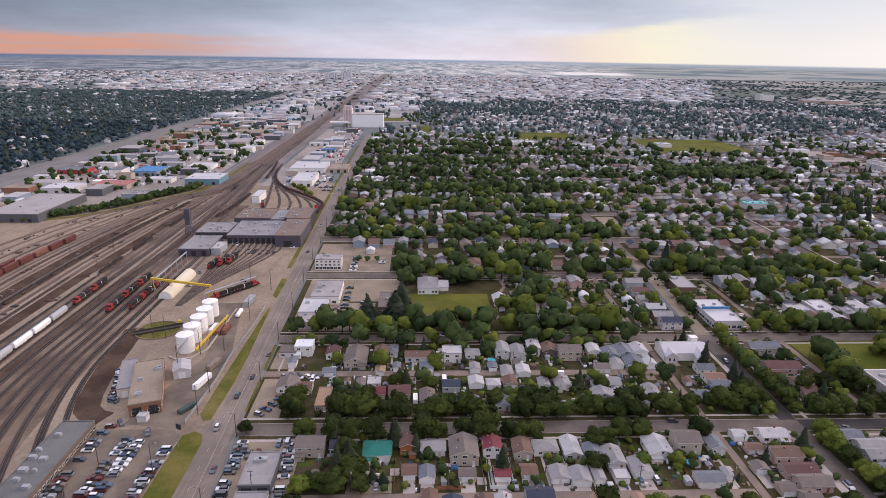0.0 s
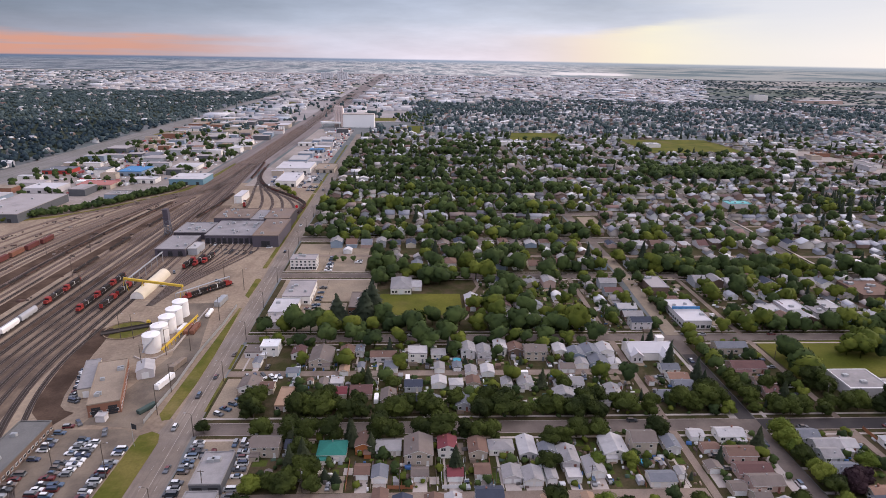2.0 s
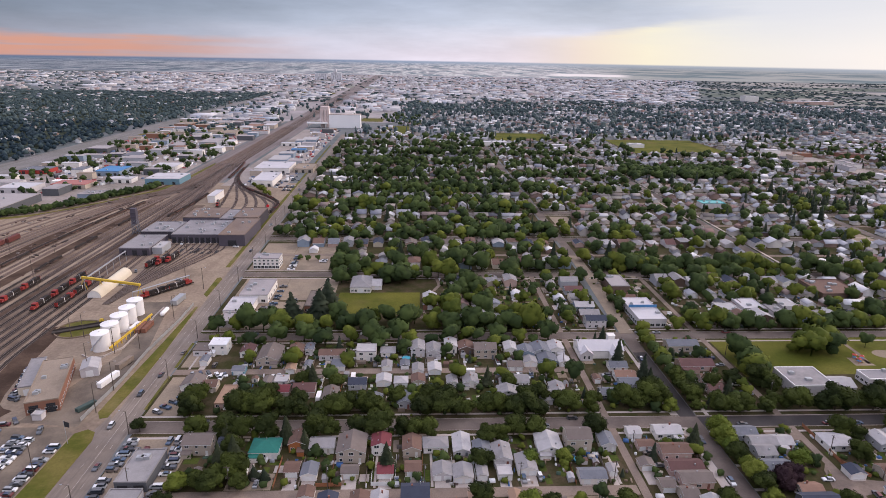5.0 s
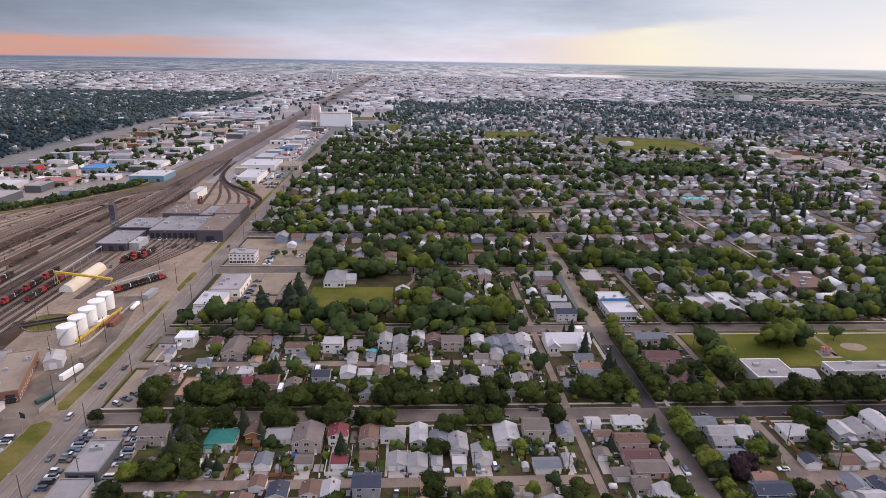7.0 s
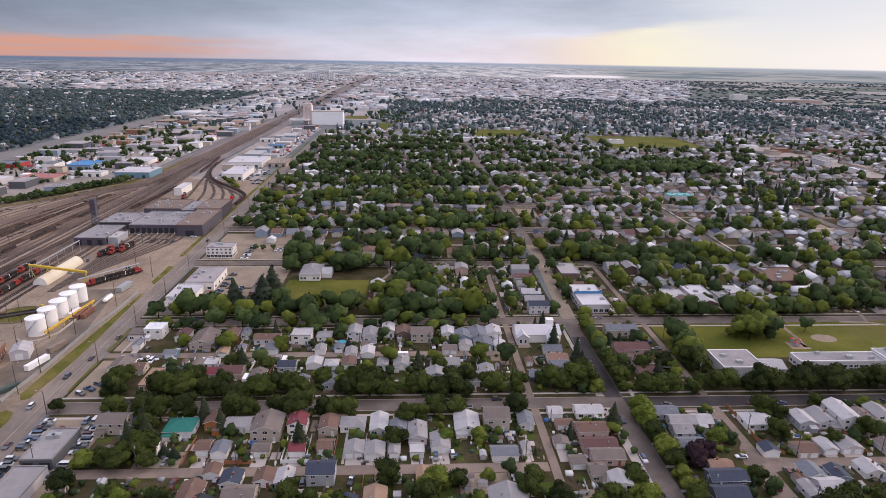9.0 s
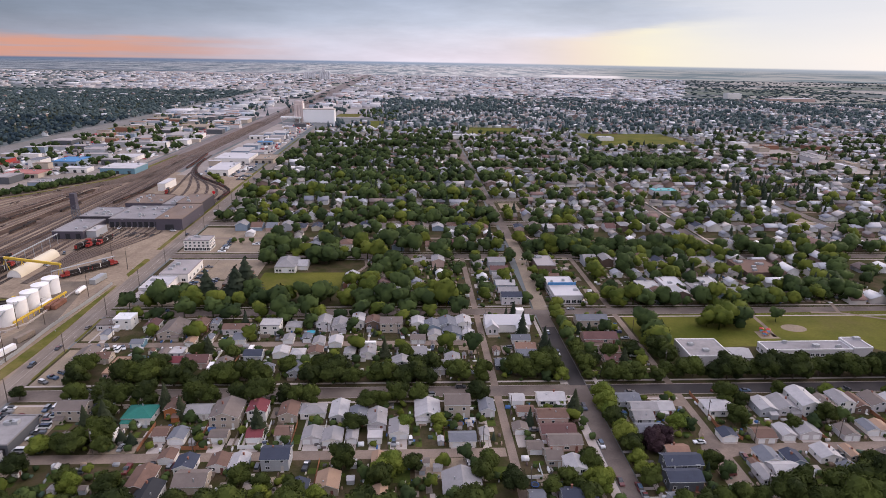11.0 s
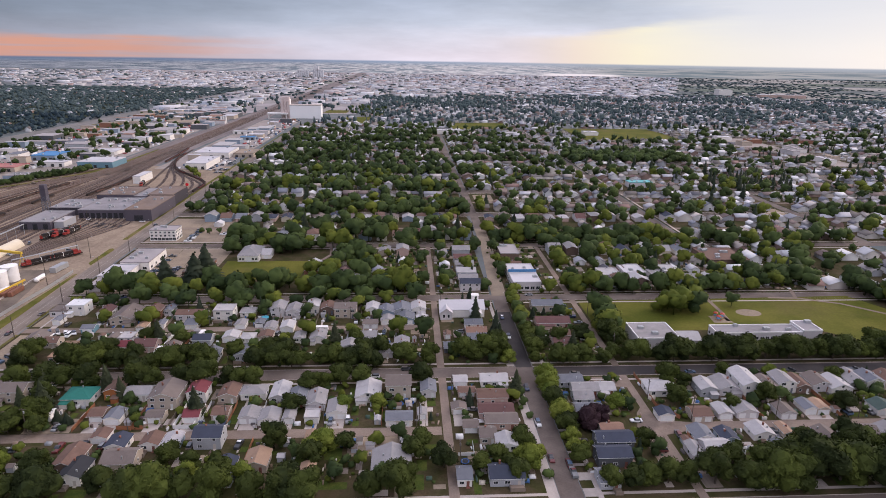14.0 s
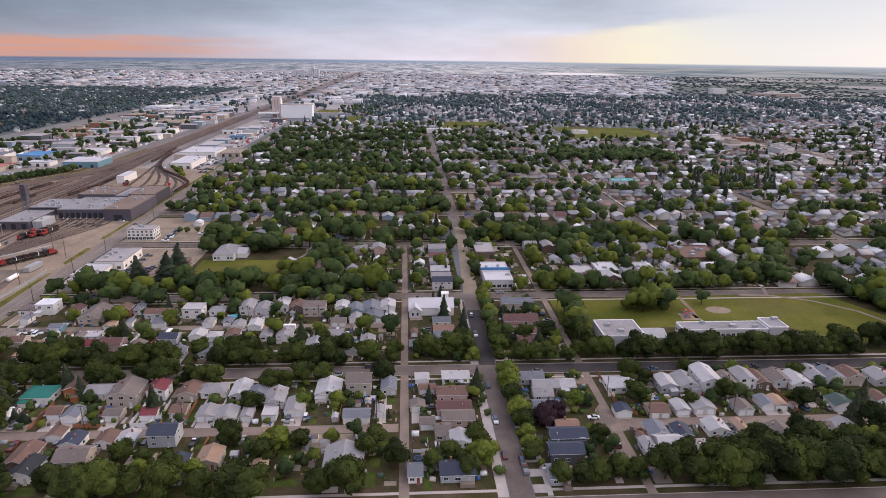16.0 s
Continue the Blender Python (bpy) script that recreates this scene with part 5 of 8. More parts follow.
tw = thing("lattice_tower", "dark steel lattice tower with an enclosed top", "tower", "", pose(-201, 531, 0.02))
for sx in (-1, 1):
    for sy in (-1, 1):
        part("leg", MB().tube((sx * 2.6, sy * 2.6, 0), (sx * 1.9, sy * 1.9, 17), 0.25, 0.22, 6), M["roof_slate"], tw)
for k in range(5):
    q = 2.6 - 0.14 * k
    for (ax, ay), (bx, by) in (((-q, -q), (q, -q)), ((q, -q), (q, q)), ((q, q), (-q, q)), ((-q, q), (-q, -q))):
        part("brace", MB().tube((ax, ay, k * 3.4), (bx, by, k * 3.4 + 3.4), 0.2, 0.2, 5), M["roof_slate"], tw)
        part("brace", MB().tube((bx, by, k * 3.4), (ax, ay, k * 3.4 + 3.4), 0.2, 0.2, 5), M["roof_slate"], tw)
part("cabin", MB().box(-2.3, -2.3, 9, 2.3, 2.3, 23, top=0.1).box(-2.7, -2.7, 15.6, 2.7, 2.7, 16.0).box(-2.7, -2.7, 19.4, 2.7, 2.7, 19.8), M["wall_shop"], tw)

# fuel tanks
TANKS = [(-124.5, 306), (-124.9, 318), (-125.2, 330), (-125.6, 341.5), (-126.0, 353)]
for x, y in TANKS:
    t = thing("fuel_tank", "white cylindrical fuel tank with a shallow cone roof", "storage tank", "fuel tanks in a row", pose(x, y, 0.02))
    part("shell", MB().tube((0, 0, 0), (0, 0, 9.6), 4.6, 4.6, 40), M["tank"], t)
    part("roof", MB().tube((0, 0, 9.6), (0, 0, 10.3), 4.7, 0.4, 40).tube((0, 0, 10.3), (0, 0, 10.6), 0.4, 0.4, 8), M["tank"], t)
    st = MB()
    for k in range(16):
        an = -2.6 + k * 0.11
        st.box(5.0 * math.cos(an) - 0.4, 5.0 * math.sin(an) - 0.4, k * 0.6, 5.0 * math.cos(an) + 0.4, 5.0 * math.sin(an) + 0.4, k * 0.6 + 0.15)
    part("stair", st, M["metal"], t)
bd = MB().ribbon([(-131, 298), (-126, 294.5), (-119, 296), (-113.5, 306), (-113, 362)], 0.7, 0.02, 0.9)
tagged(new("containment_wall", bd.mesh("containment_wall", M["concrete"])), "low concrete containment wall round the fuel tanks", "wall")
pp = thing("pipe_rack", "yellow pipe rack running beside the fuel tanks", "pipe rack", "", pose(0, 0, 0.02))
PA, PB = (-117.7, 301.0), (-113.8, 346.2)
part("beam", MB().strip(PA, PB, 1.0, 2.4, 3.0), M["yellow"], pp)
part("pipe", MB().tube((*PA, 3.3), (*PB, 3.3), 0.25, 0.25, 8), M["yellow"], pp)
for k in range(10):
    x, y = PA[0] + (PB[0] - PA[0]) * (k + 0.5) / 10, PA[1] + (PB[1] - PA[1]) * (k + 0.5) / 10
    part("post", MB().box(x - 0.2, y - 0.2, 0, x + 0.2, y + 0.2, 2.4), M["yellow"], pp)

# gantry and canopy over the fuelling track
gn = thing("gantry_crane", "yellow gantry beam with white trestle legs", "gantry", "", pose(0, 0, 0.02))
part("beam", MB().strip((-178, 394), (-134, 380), 1.3, 8.2, 9.6), M["yellow"], gn)
for (x, y) in ((-177.5, 393.5), (-164, 389.5), (-135, 380.5)):
    part("leg", MB().tube((x - 1.6, y - 1, 0), (x, y, 8.2), 0.25, 0.2, 6).tube((x + 1.6, y + 1, 0), (x, y, 8.2), 0.25, 0.2, 6), M["yellow"], gn)
ql = thing("lineside_pipe_bridge", "pale steel pipe bridge beside the storage shelter", "pipe bridge", "", pose(0, 0, 0.02))
part("beam", MB().box(-176.6, 392, 7.6, -175.8, 455, 8.3), M["metal"], ql)
for k in range(7):
    part("post", MB().tube((-176.2, 392.5 + k * 10.3, 0), (-176.2, 392.5 + k * 10.3, 7.6), 0.2, 0.2, 6), M["metal"], ql)
cn = thing("fuelling_canopy", "long white fuelling canopy on slender posts", "canopy", "", pose(0, 0, 0.02))
part("roof", MB().strip((-136, 372), (-111, 404), 1.3, 6.6, 6.9), M["metal"], cn)
for k in range(6):
    x, y = -136 + 25 * k / 5, 372 + 32 * k / 5
    part("post", MB().tube((x, y, 0), (x, y, 6.6), 0.18, 0.18, 6), M["metal"], cn)

qn = thing("storage_shelter", "cream fabric arched storage shelter", "shelter", "", pose(-164, 402, 0.02))
mb = MB()
N_ = 14
for y_ in (-23, 23):
    for r_, h_ in ((4.4, 5.0), (4.55, 5.15)):
        mb.v += [(r_ * math.cos(math.pi * i / N_), y_, h_ * math.sin(math.pi * i / N_)) for i in range(N_ + 1)]
K_ = N_ + 1
for i in range(N_):
    mb.f += [(K_ + i, K_ + i + 1, 3 * K_ + i + 1, 3 * K_ + i), (i + 1, i, 2 * K_ + i, 2 * K_ + i + 1), (i, i + 1, K_ + i + 1, K_ + i), (2 * K_ + i + 1, 2 * K_ + i, 3 * K_ + i, 3 * K_ + i + 1)]
mb.k += [0] * (4 * N_)
part("cover", mb, mat("cream_fabric", (0.66, 0.58, 0.44), 0.8, 0.08, (0.2, 2)), qn)
mb = MB()
mb.face([(4.35 * math.cos(math.pi * i / N_), -22.9, 4.95 * math.sin(math.pi * i / N_)) for i in range(N_ + 1)])
part("end_wall", mb, M["wall_white"], qn)
FOOT.append((-170, 378, -158, 426))

fl = thing("flagpole", "tall pole with a dark drooping flag beside the lot", "flagpole", "", pose(-97.5, 219.8, 0.12))
part("pole", MB().tube((0, 0, 0), (0, 0, 11), 0.12, 0.07, 8), M["metal"], fl)
part("flag", MB().hexa([(0.08, -0.03, 8.2), (1.7, 0.25, 7.4), (1.7, 0.29, 7.4), (0.08, 0.01, 8.2), (0.08, -0.03, 10.8), (1.9, 0.35, 9.6), (1.9, 0.39, 9.6), (0.08, 0.01, 10.8)]), M["roof_black"], fl, "dark cloth flag")

for x, y, l in ((-144.4, 481, 10), (-138, 486, 4), (-131.8, 481, 12), (-126, 475, 5), (-120.4, 475, 4), (-115.6, 478, 7), (-135, 476, 4)):
    pit = thing("inspection_pit", "dark timber-edged inspection pit in the shop apron", "pit", "pits before the shop", pose(x, y, 0.03))
    part("cover", MB().box(-1.0, -l / 2, 0, 1.0, l / 2, 0.25), M["roof_black"], pit)
    part("kerb", MB().box(-1.25, -l / 2, 0, -1.02, l / 2, 0.4).box(1.02, -l / 2, 0, 1.25, l / 2, 0.4), M["tie"], pit)
# turntable
tt_ = thing("turntable", "railway turntable in a shallow ringed pit", "turntable", "", pose(-149.5, 331, 0.02))
mb, mg = MB(), MB()
for i in range(40):
    a0, a1 = 2 * math.pi * i / 40, 2 * math.pi * (i + 1) / 40
    q = [(r * math.cos(a), r * math.sin(a)) for r, a in ((12, a0), (12.4, a0), (12.4, a1), (12, a1))]
    mb.hexa([(*p, 0.0) for p in q] + [(*p, 0.7) for p in q])
    mg.face([(0, 0, 0.06), (12 * math.cos(a0), 12 * math.sin(a0), 0.03), (12 * math.cos(a1), 12 * math.sin(a1), 0.03)])
part("ring", mb, M["yard"], tt_)
part("pit_floor", mg, M["verge"], tt_)
part("bridge", MB().strip((-11.8, -6), (11.8, 6), 3.2, 0.3, 1.0).strip((-11.8, -4.6), (11.8, 7.4), 0.25, 1.0, 1.9), M["tie"], tt_)
part("cabin", MB().box(8.6, 6.6, 0.9, 10.6, 8.6, 3.2, top=0.2), M["yellow"], tt_)

# containers, trailers and small tanks in the compound
def boxy(name, x, y, l, w, h, rz, material, label, cat, ribs=True, z=0.05):
    t = thing(name, label, cat, "", pose(x, y, z, 0, 0, rz))
    part("body", MB().box(-w / 2, -l / 2, 0.25, w / 2, l / 2, h), material, t)
    if ribs:
        for k in range(int(l / 1.2)):
            yy = -l / 2 + 0.6 + k * 1.2
            part("rib", MB().box(-w / 2 - 0.06, yy - 0.08, 0.25, w / 2 + 0.06, yy + 0.08, h + 0.05), material, t)
    part("skid", MB().box(-w / 2 + 0.1, -l / 2 + 0.1, 0, -w / 2 + 0.3, l / 2 - 0.1, 0.25).box(w / 2 - 0.3, -l / 2 + 0.1, 0, w / 2 - 0.1, l / 2 - 0.1, 0.25), M["tie"], t)
    return t


rust = mat("rusty_container", (0.22, 0.10, 0.065), 0.85, 0.22, (0.3, 3), stain=(0.14, 0.07, 0.05))
boxy("shipping_container", -113.5, 330, 12, 2.4, 2.7, 0, rust, "rust-red shipping container in the compound", "container")
boxy("shipping_container", -110.3, 331, 12, 2.4, 2.7, 0, rust, "rust-red shipping container in the compound", "container")
boxy("shipping_container", -117.6, 331, 10, 2.4, 2.7, -3, M["tank"], "white shipping container in the compound", "container")
boxy("semi_trailer", -104.2, 270, 13, 2.4, 2.9, -14, M["tank"], "white box trailer parked by the fence", "trailer")
boxy("semi_trailer", -104.0, 287, 11, 2.6, 3.0, -14, M["wood"], "brown-grey box trailer parked by the fence", "trailer")
boxy("waste_bin", -103.5, 247, 9, 2.2, 1.9, -30, M["roof_darkgreen"], "dark green roll-off waste bin", "waste container")
boxy("storage_hut", -107.5, 372, 13, 4, 3.4, -6, M["metal"], "grey metal storage hut near the canopy", "hut")
lt = thing("horizontal_tank", "cream horizontal propane tank on saddles", "storage tank", "", pose(-109, 353, 0.05))
part("shell", MB().tube((0, -4.4, 1.6), (0, 4.4, 1.6), 1.3, 1.3, 18).tube((0, 4.4, 1.6), (0, 5.1, 1.6), 1.3, 0.6, 18).tube((0, -5.1, 1.6), (0, -4.4, 1.6), 0.6, 1.3, 18), M["tank"], lt)
for s in (-2.6, 2.6):
    part("saddle", MB().box(-1, s - 0.25, 0, 1, s + 0.25, 0.9), M["concrete"], lt)

# commercial corner east of the avenue
flat_building("office_block", -75.5, 436, -56.5, 449, 8.2, M["wall_white"], M["greyroof"], "white office block with rows of windows and a grey roof", "office", units=3, bands=[(0.8, 7, 2.2, 1.8), (3.6, 6, 1.4, 1.3), (6.1, 6, 1.4, 1.3)], seed=12)
flat_building("strip_mall", -68, 369.5, -50, 399, 5.6, M["wall_white"], M["greyroof"], "long white shop building with a stained grey flat roof", "shop", units=4, seed=13, bands=[(1.0, 3, 2.4, 1.6)])
flat_building("shop", -71.8, 347, -56, 369, 4.4, M["wall_white"], M["whiteroof"], "low white shop with a pale flat roof", "shop", units=2, seed=14)
flat_building("shop", -70, 332.5, -56, 345, 4.0, M["wall_palegrey"], M["greyroof"], "low pale shop with a grey flat roof", "shop", units=2, seed=15)
flat_building("brown_office", -24, 354, -10.5, 380, 4.4, M["wall_brick"], M["roof_taupe"], "low brown-roofed brick office beside tall spruces", "office", units=1, seed=16, bands=[(1.0, 6, 1.4, 1.3)])
dl = MB()
poly(dl, [(-44, 374.5), (-9, 374.5), (-9, 417), (-44, 417)], 0.12, 0.142)
poly(dl, [(-74.5, 329.5), (-26.5, 329.5), (-26.5, 372), (-74.5, 372)], 0.12, 0.142)
poly(dl, [(-74.5, 372.2), (-44.2, 372.2), (-44.2, 417), (-74.5, 417)], 0.12, 0.142)
poly(dl, [(-79, 431), (-52.2, 431), (-52.2, 502), (-79, 502)], 0.12, 0.142)
poly(dl, [(-52, 470.2), (-20, 470.2), (-20, 502), (-52, 502)], 0.12, 0.142)
poly(dl, [(-75, 238.5), (-61, 238.5), (-60, 274), (-75, 274)], 0.12, 0.142)
poly(dl, [(-75, 284), (-64, 284), (-63, 304), (-75, 304)], 0.12, 0.142)
poly(dl, [(-74, 160), (-47, 160), (-47, 224), (-74, 224)], 0.12, 0.142)
poly(dl, [(-52, 431), (-20, 431), (-20, 470), (-52, 470)], 0.12, 0.142)
poly(dl, [(-26, 189.5), (-9, 189.5), (-9, 199), (-26, 199)], 0.12, 0.142)
poly(dl, [(94, 172), (121, 172), (121, 183.5), (94, 183.5)], 0.12, 0.142)
poly(dl, [(133.4, 285), (140, 285), (140, 305), (133.4, 305)], 0.12, 0.142)
setting("dirt_lots", dl, M["dirt"], "sandy unpaved lots beside the street", "lot")
flat_building("car_shop", -64.8, 189.5, -53.2, 209, 4.4, M["wall_darkgrey"], M["roof_grey"], "car repair shop with a pale metal flat roof", "shop", bays=2, units=2, seed=17, door_h=3.2)
hall = shed("community_hall", 1, 387, 15, 409, 4.2, "hip", M["wall_white"], M["roof_grey"], "white community hall with a pale hipped roof", "hall", rise=3.4)
for x in (-5.4, -3.2, 3.2, 5.4):
    window(hall, x, -11, 1.2, 1.4, 1.4, "s")
shed("hall_wing", 15.3, 393, 22, 406, 3.0, "x", M["wall_white"], M["roof_light"], "low gabled wing of the community hall", "hall", rise=2.6)
FOOT.append((15, 390, 23, 408))
FOOT.append((-80, 428, -17, 480))
shed("park_pavilion", 50, 358, 59, 378, 3.4, "y", M["wall_brick"], M["roof_light"], "park pavilion with a pale gabled roof", "pavilion", rise=2.2)

# park ground
pg = MB()
poly(pg, [(-6, 352), (48, 352), (48, 388), (-6, 388)], 0.12, 0.14)
poly(pg, [(214, 270), (262, 272), (330, 272), (352, 250), (402, 250), (398, 280), (380, 318), (214, 312.6)], 0.12, 0.15)
setting("playing_field", pg, M["field"], "mown green playing field of the park", "grass")
pa = MB()
pa.ribbon([(-6, 349.5), (4, 351), (12, 351)], 1.6, 0.14, 0.17)
pa.ribbon([(48, 345), (51, 350), (50, 357)], 1.6, 0.14, 0.17)
pa.ribbon([(60, 420), (62, 402), (58, 392), (54, 386), (57, 379)], 2.4, 0.14, 0.17)
pa.ribbon([(292, 315), (291, 296), (289, 283)], 2.2, 0.15, 0.18)
pa.ribbon([(330, 316), (347, 315), (368, 306), (385, 290), (392, 272)], 2.2, 0.15, 0.18)
pa.ribbon([(347, 316), (352, 330), (350, 345)], 2.2, 0.12, 0.18)
pa.ribbon([(262, 237), (262, 247), (258, 256)], 2.4, 0.12, 0.18)
setting("park_path", pa, M["lane"], "pale gravel footpaths across the park", "path")
dm = MB()
dm.face([(306 + 7.0 * math.cos(i * 0.3142), 294 + 5 * math.sin(i * 0.3142), 0.17) for i in range(20)])
poly(dm, [(280, 281), (291, 281), (289, 290), (281, 290)], 0.15, 0.18)
setting("ball_diamond", dm, M["dirt"], "sandy ball diamond and play area in the grass", "sand")

play_red = mat("play_frame_red", (0.42, 0.05, 0.04), 0.5, 0.1, (0.4, 3))
for x, y, rz in ((283.5, 284, 10), (287, 287, 60), (284, 288.5, -30)):
    t = thing("play_frame", "red and blue climbing frame on sand", "play equipment", "play equipment in the park", pose(x, y, 0.18, 0, 0, rz))
    for sx in (-1, 1):
        for sy in (-1, 1):
            part("post", MB().tube((sx * 0.9, sy * 0.9, 0), (sx * 0.9, sy * 0.9, 2.6), 0.07, 0.07, 6), play_red, t)
    part("platform", MB().box(-1, -1, 1.2, 1, 1, 1.32), M["roof_blue"], t)
    part("slide", MB().hexa([(1, -0.4, 1.2), (3.2, -0.4, 0.1), (3.2, 0.4, 0.1), (1, 0.4, 1.2), (1, -0.4, 1.32), (3.2, -0.4, 0.22), (3.2, 0.4, 0.22), (1, 0.4, 1.32)]), M["yellow"], t, "yellow slide")
    part("roof", MB().box(-1.1, -1.1, 2.6, 1.1, 1.1, 3.2, top=1.0), play_red, t)

# low buildings and lots behind the hedge of the yard
flat_building("warehouse", -322, 669, -298, 690, 4.4, M["wall_bluegrey"], M["greyroof"], "low blue-grey warehouse behind the yard hedge", "warehouse", units=3, seed=41)
flat_building("warehouse", -389, 741, -368, 752, 4.0, M["wall_white"], M["tank"], "low white warehouse with a white roof", "warehouse", units=1, seed=42)
# school
flat_building("school_hall", 227, 251, 247.6, 269.6, 5.6, M["wall_palegrey"], M["greyroof"], "pale flat-roofed school gymnasium", "school", units=2, seed=21, edge=M["tank"])
shed("school_link", 247.8, 252, 259, 263, 4.0, "x", M["wall_palegrey"], M["roof_light"], "low gabled school link building", "school")
flat_building("school_wing", 270, 258.5, 314, 268, 4.6, M["wall_palegrey"], M["shop_grey"], "long low pale school wing with a grey flat roof", "school", units=4, seed=22, bands=[(1.2, 16, 1.8, 1.4)], edge=M["tank"])
flat_building("school_wing", 314.2, 258, 324, 270, 5.6, M["wall_palegrey"], M["shop_grey"], "raised pale school wing with a grey flat roof", "school", units=1, seed=23, edge=M["tank"])

# church, shops along the residential road
ch = thing("church_hall", "white church hall with pale metal roofs", "church", "", pose(145.4, 296.5, 0.12))
part("wall", wall_shape(MB(), -12.5, -5.5, 11.5, 8, 0, 4.6, 3.0, "x").box(3.6, -11.5, 0, 9.4, -5.5, 4.4), M["wall_white"], ch)
part("roof", roof_shape(MB(), -12.5, -5.5, 11.5, 8, 4.6, 3.0, "x"), M["whiteroof"], ch)
part("roof", roof_shape(MB(), 3.6, -11.5, 9.4, -1, 4.4, 2.2, "y"), M["whiteroof"], ch)
part("roof", roof_shape(MB(), -12.5, -8.5, -6, 0, 4.0, 2.4, "y"), M["whiteroof"], ch)
part("wall", wall_shape(MB(), -12.4, -8.4, -6.1, -5.6, 0, 4.0, 2.4, "y"), M["wall_palegrey"], ch)
part("belfry", MB().box(5.6, 4.2, 4.6, 9.2, 7.6, 8.6).box(5.3, 3.9, 8.6, 9.5, 7.9, 8.9), M["wall_white"], ch)
for x in (-10.5, -8, 6.5):
    window(ch, x, -8.4 if x < 0 else -11.5, 1.2, 1.0, 1.8, "s")
FOOT.append((132, 285, 158, 306))
flat_building("corner_store", 179, 330, 196, 364, 5.4, M["wall_palegrey"], M["whiteroof"], "corner store with a pale roof and blue fascia", "shop", units=3, seed=24, bands=[(1.0, 5, 2.4, 1.8)])
fs = tagged(new("fascia_sign", MB().box(178.6, 347.5, 5.93, 196.4, 348, 7.6).mesh("fascia_sign", M["roof_blue"])), "bright blue fascia board on the store roof", "sign")
flat_building("brick_store", 179.5, 386, 192.5, 408, 5.4, M["wall_brown"], M["greyroof"], "brown flat-roofed store beside the road", "shop", units=3, seed=25)
for x0, y0, x1, y1, h, rl in ((238, 346, 251, 360, 3.8, "roof_light"), (254, 349, 268, 366, 4.2, "whiteroof"), (271, 345, 280, 358, 3.4, "roof_grey"), (281, 352, 292, 366, 4.0, "roof_light")):
    flat_building("clinic", x0, y0, x1, y1, h, M["wall_palegrey"], M[rl], "low pale clinic building with a flat roof", "clinic", units=1, seed=int(x0))
flat_building("care_home", 322, 374, 350, 402, 4.2, M["wall_brown"], M["roof_brown"], "low brown care home with a stepped roof", "building", units=8, seed=27)

# grain elevator
ge = thing("grain_elevator", "tall white concrete grain elevator with a long annex", "grain elevator", "", pose(-118, 1390, 0))
M["elevator"] = mat("white_elevator_paint", (0.88, 0.87, 0.86), 0.7, 0.03, (0.05, 0.6))
part("annex", MB().box(-24, -12, 0, 44, 14, 28), M["elevator"], ge)
part("roof", MB().box(-24.5, -12.5, 28, 44.5, 14.5, 29), M["concrete"], ge)
pink = mat("pink_concrete", (0.58, 0.48, 0.45), 0.85, 0.1, (0.05, 0.5))
for k in range(3):
    part("silo", MB().tube((-40 + k * 6.4, -8, 0), (-40 + k * 6.4, -8, 38), 3.3, 3.3, 18), pink, ge)
part("workhouse", MB().box(-44, -6, 0, -24.2, 12, 40), M["tank"], ge)
part("headhouse", MB().box(-43, -9, 38, -25, 10, 45, top=0.4), pink, ge)
ob = tagged(new("loading_canopy", MB().box(-190, 1370, 9, -146, 1384, 12).box(-188, 1372, 0, -187, 1382, 9).box(-150, 1372, 0, -149, 1382, 9).mesh("loading_canopy", M["tank"])), "white canopy over the grain loading track", "canopy")

# industrial buildings west of the yard and along the avenue
for x0, y0, x1, y1, h, wl, rl, lb in ((-281, 745, -240, 784, 7, "skyblue", "whiteroof", "teal metal warehouse with a pale roof"), (-400, 567, -352, 655, 8, "darkgrey", "greyroof", "large dark warehouse with a grey flat roof"),
                                      (-376, 716, -337, 744, 5, "beige", "roof_salmon", "low red-fronted warehouse with a reddish roof"), (-365, 797, -335, 837, 6, "bluegrey", "roof_blue", "warehouse with a bright blue metal roof"),
                                      (-465, 806, -432, 836, 5, "red", "roof_slate", "red-walled shop with a dark roof"), (-170, 825, -124, 879, 7, "white", "whiteroof", "large white warehouse with a pale roof"),
                                      (-152, 738, -127, 795, 7, "white", "whiteroof", "long white warehouse by the curved track"), (-120, 832, -93, 876, 5, "beige", "gravelroof", "tan flat-roofed shop by the avenue"),
                                      (-156, 1010, -133, 1024, 5, "bluegrey", "roof_blue", "bright blue roofed shed"), (-188, 1086, -156, 1098, 5, "white", "whiteroof", "long pale shed beside the tracks"),
                                      (-328, 752, -300, 770, 5, "white", "whiteroof", "low white workshop with a pale roof"), (-388, 1478, -320, 1496, 7, "bluegrey", "whiteroof", "long blue-walled warehouse with a white roof"), (-420, 690, -385, 722, 6, "palegrey", "whiteroof", "pale grey warehouse with a white roof")):
    flat_building("warehouse", x0, y0, x1, y1, h, M["wall_" + wl], M[rl], lb, "warehouse", bays=3, units=2, seed=int(-x0), door_h=3.6)

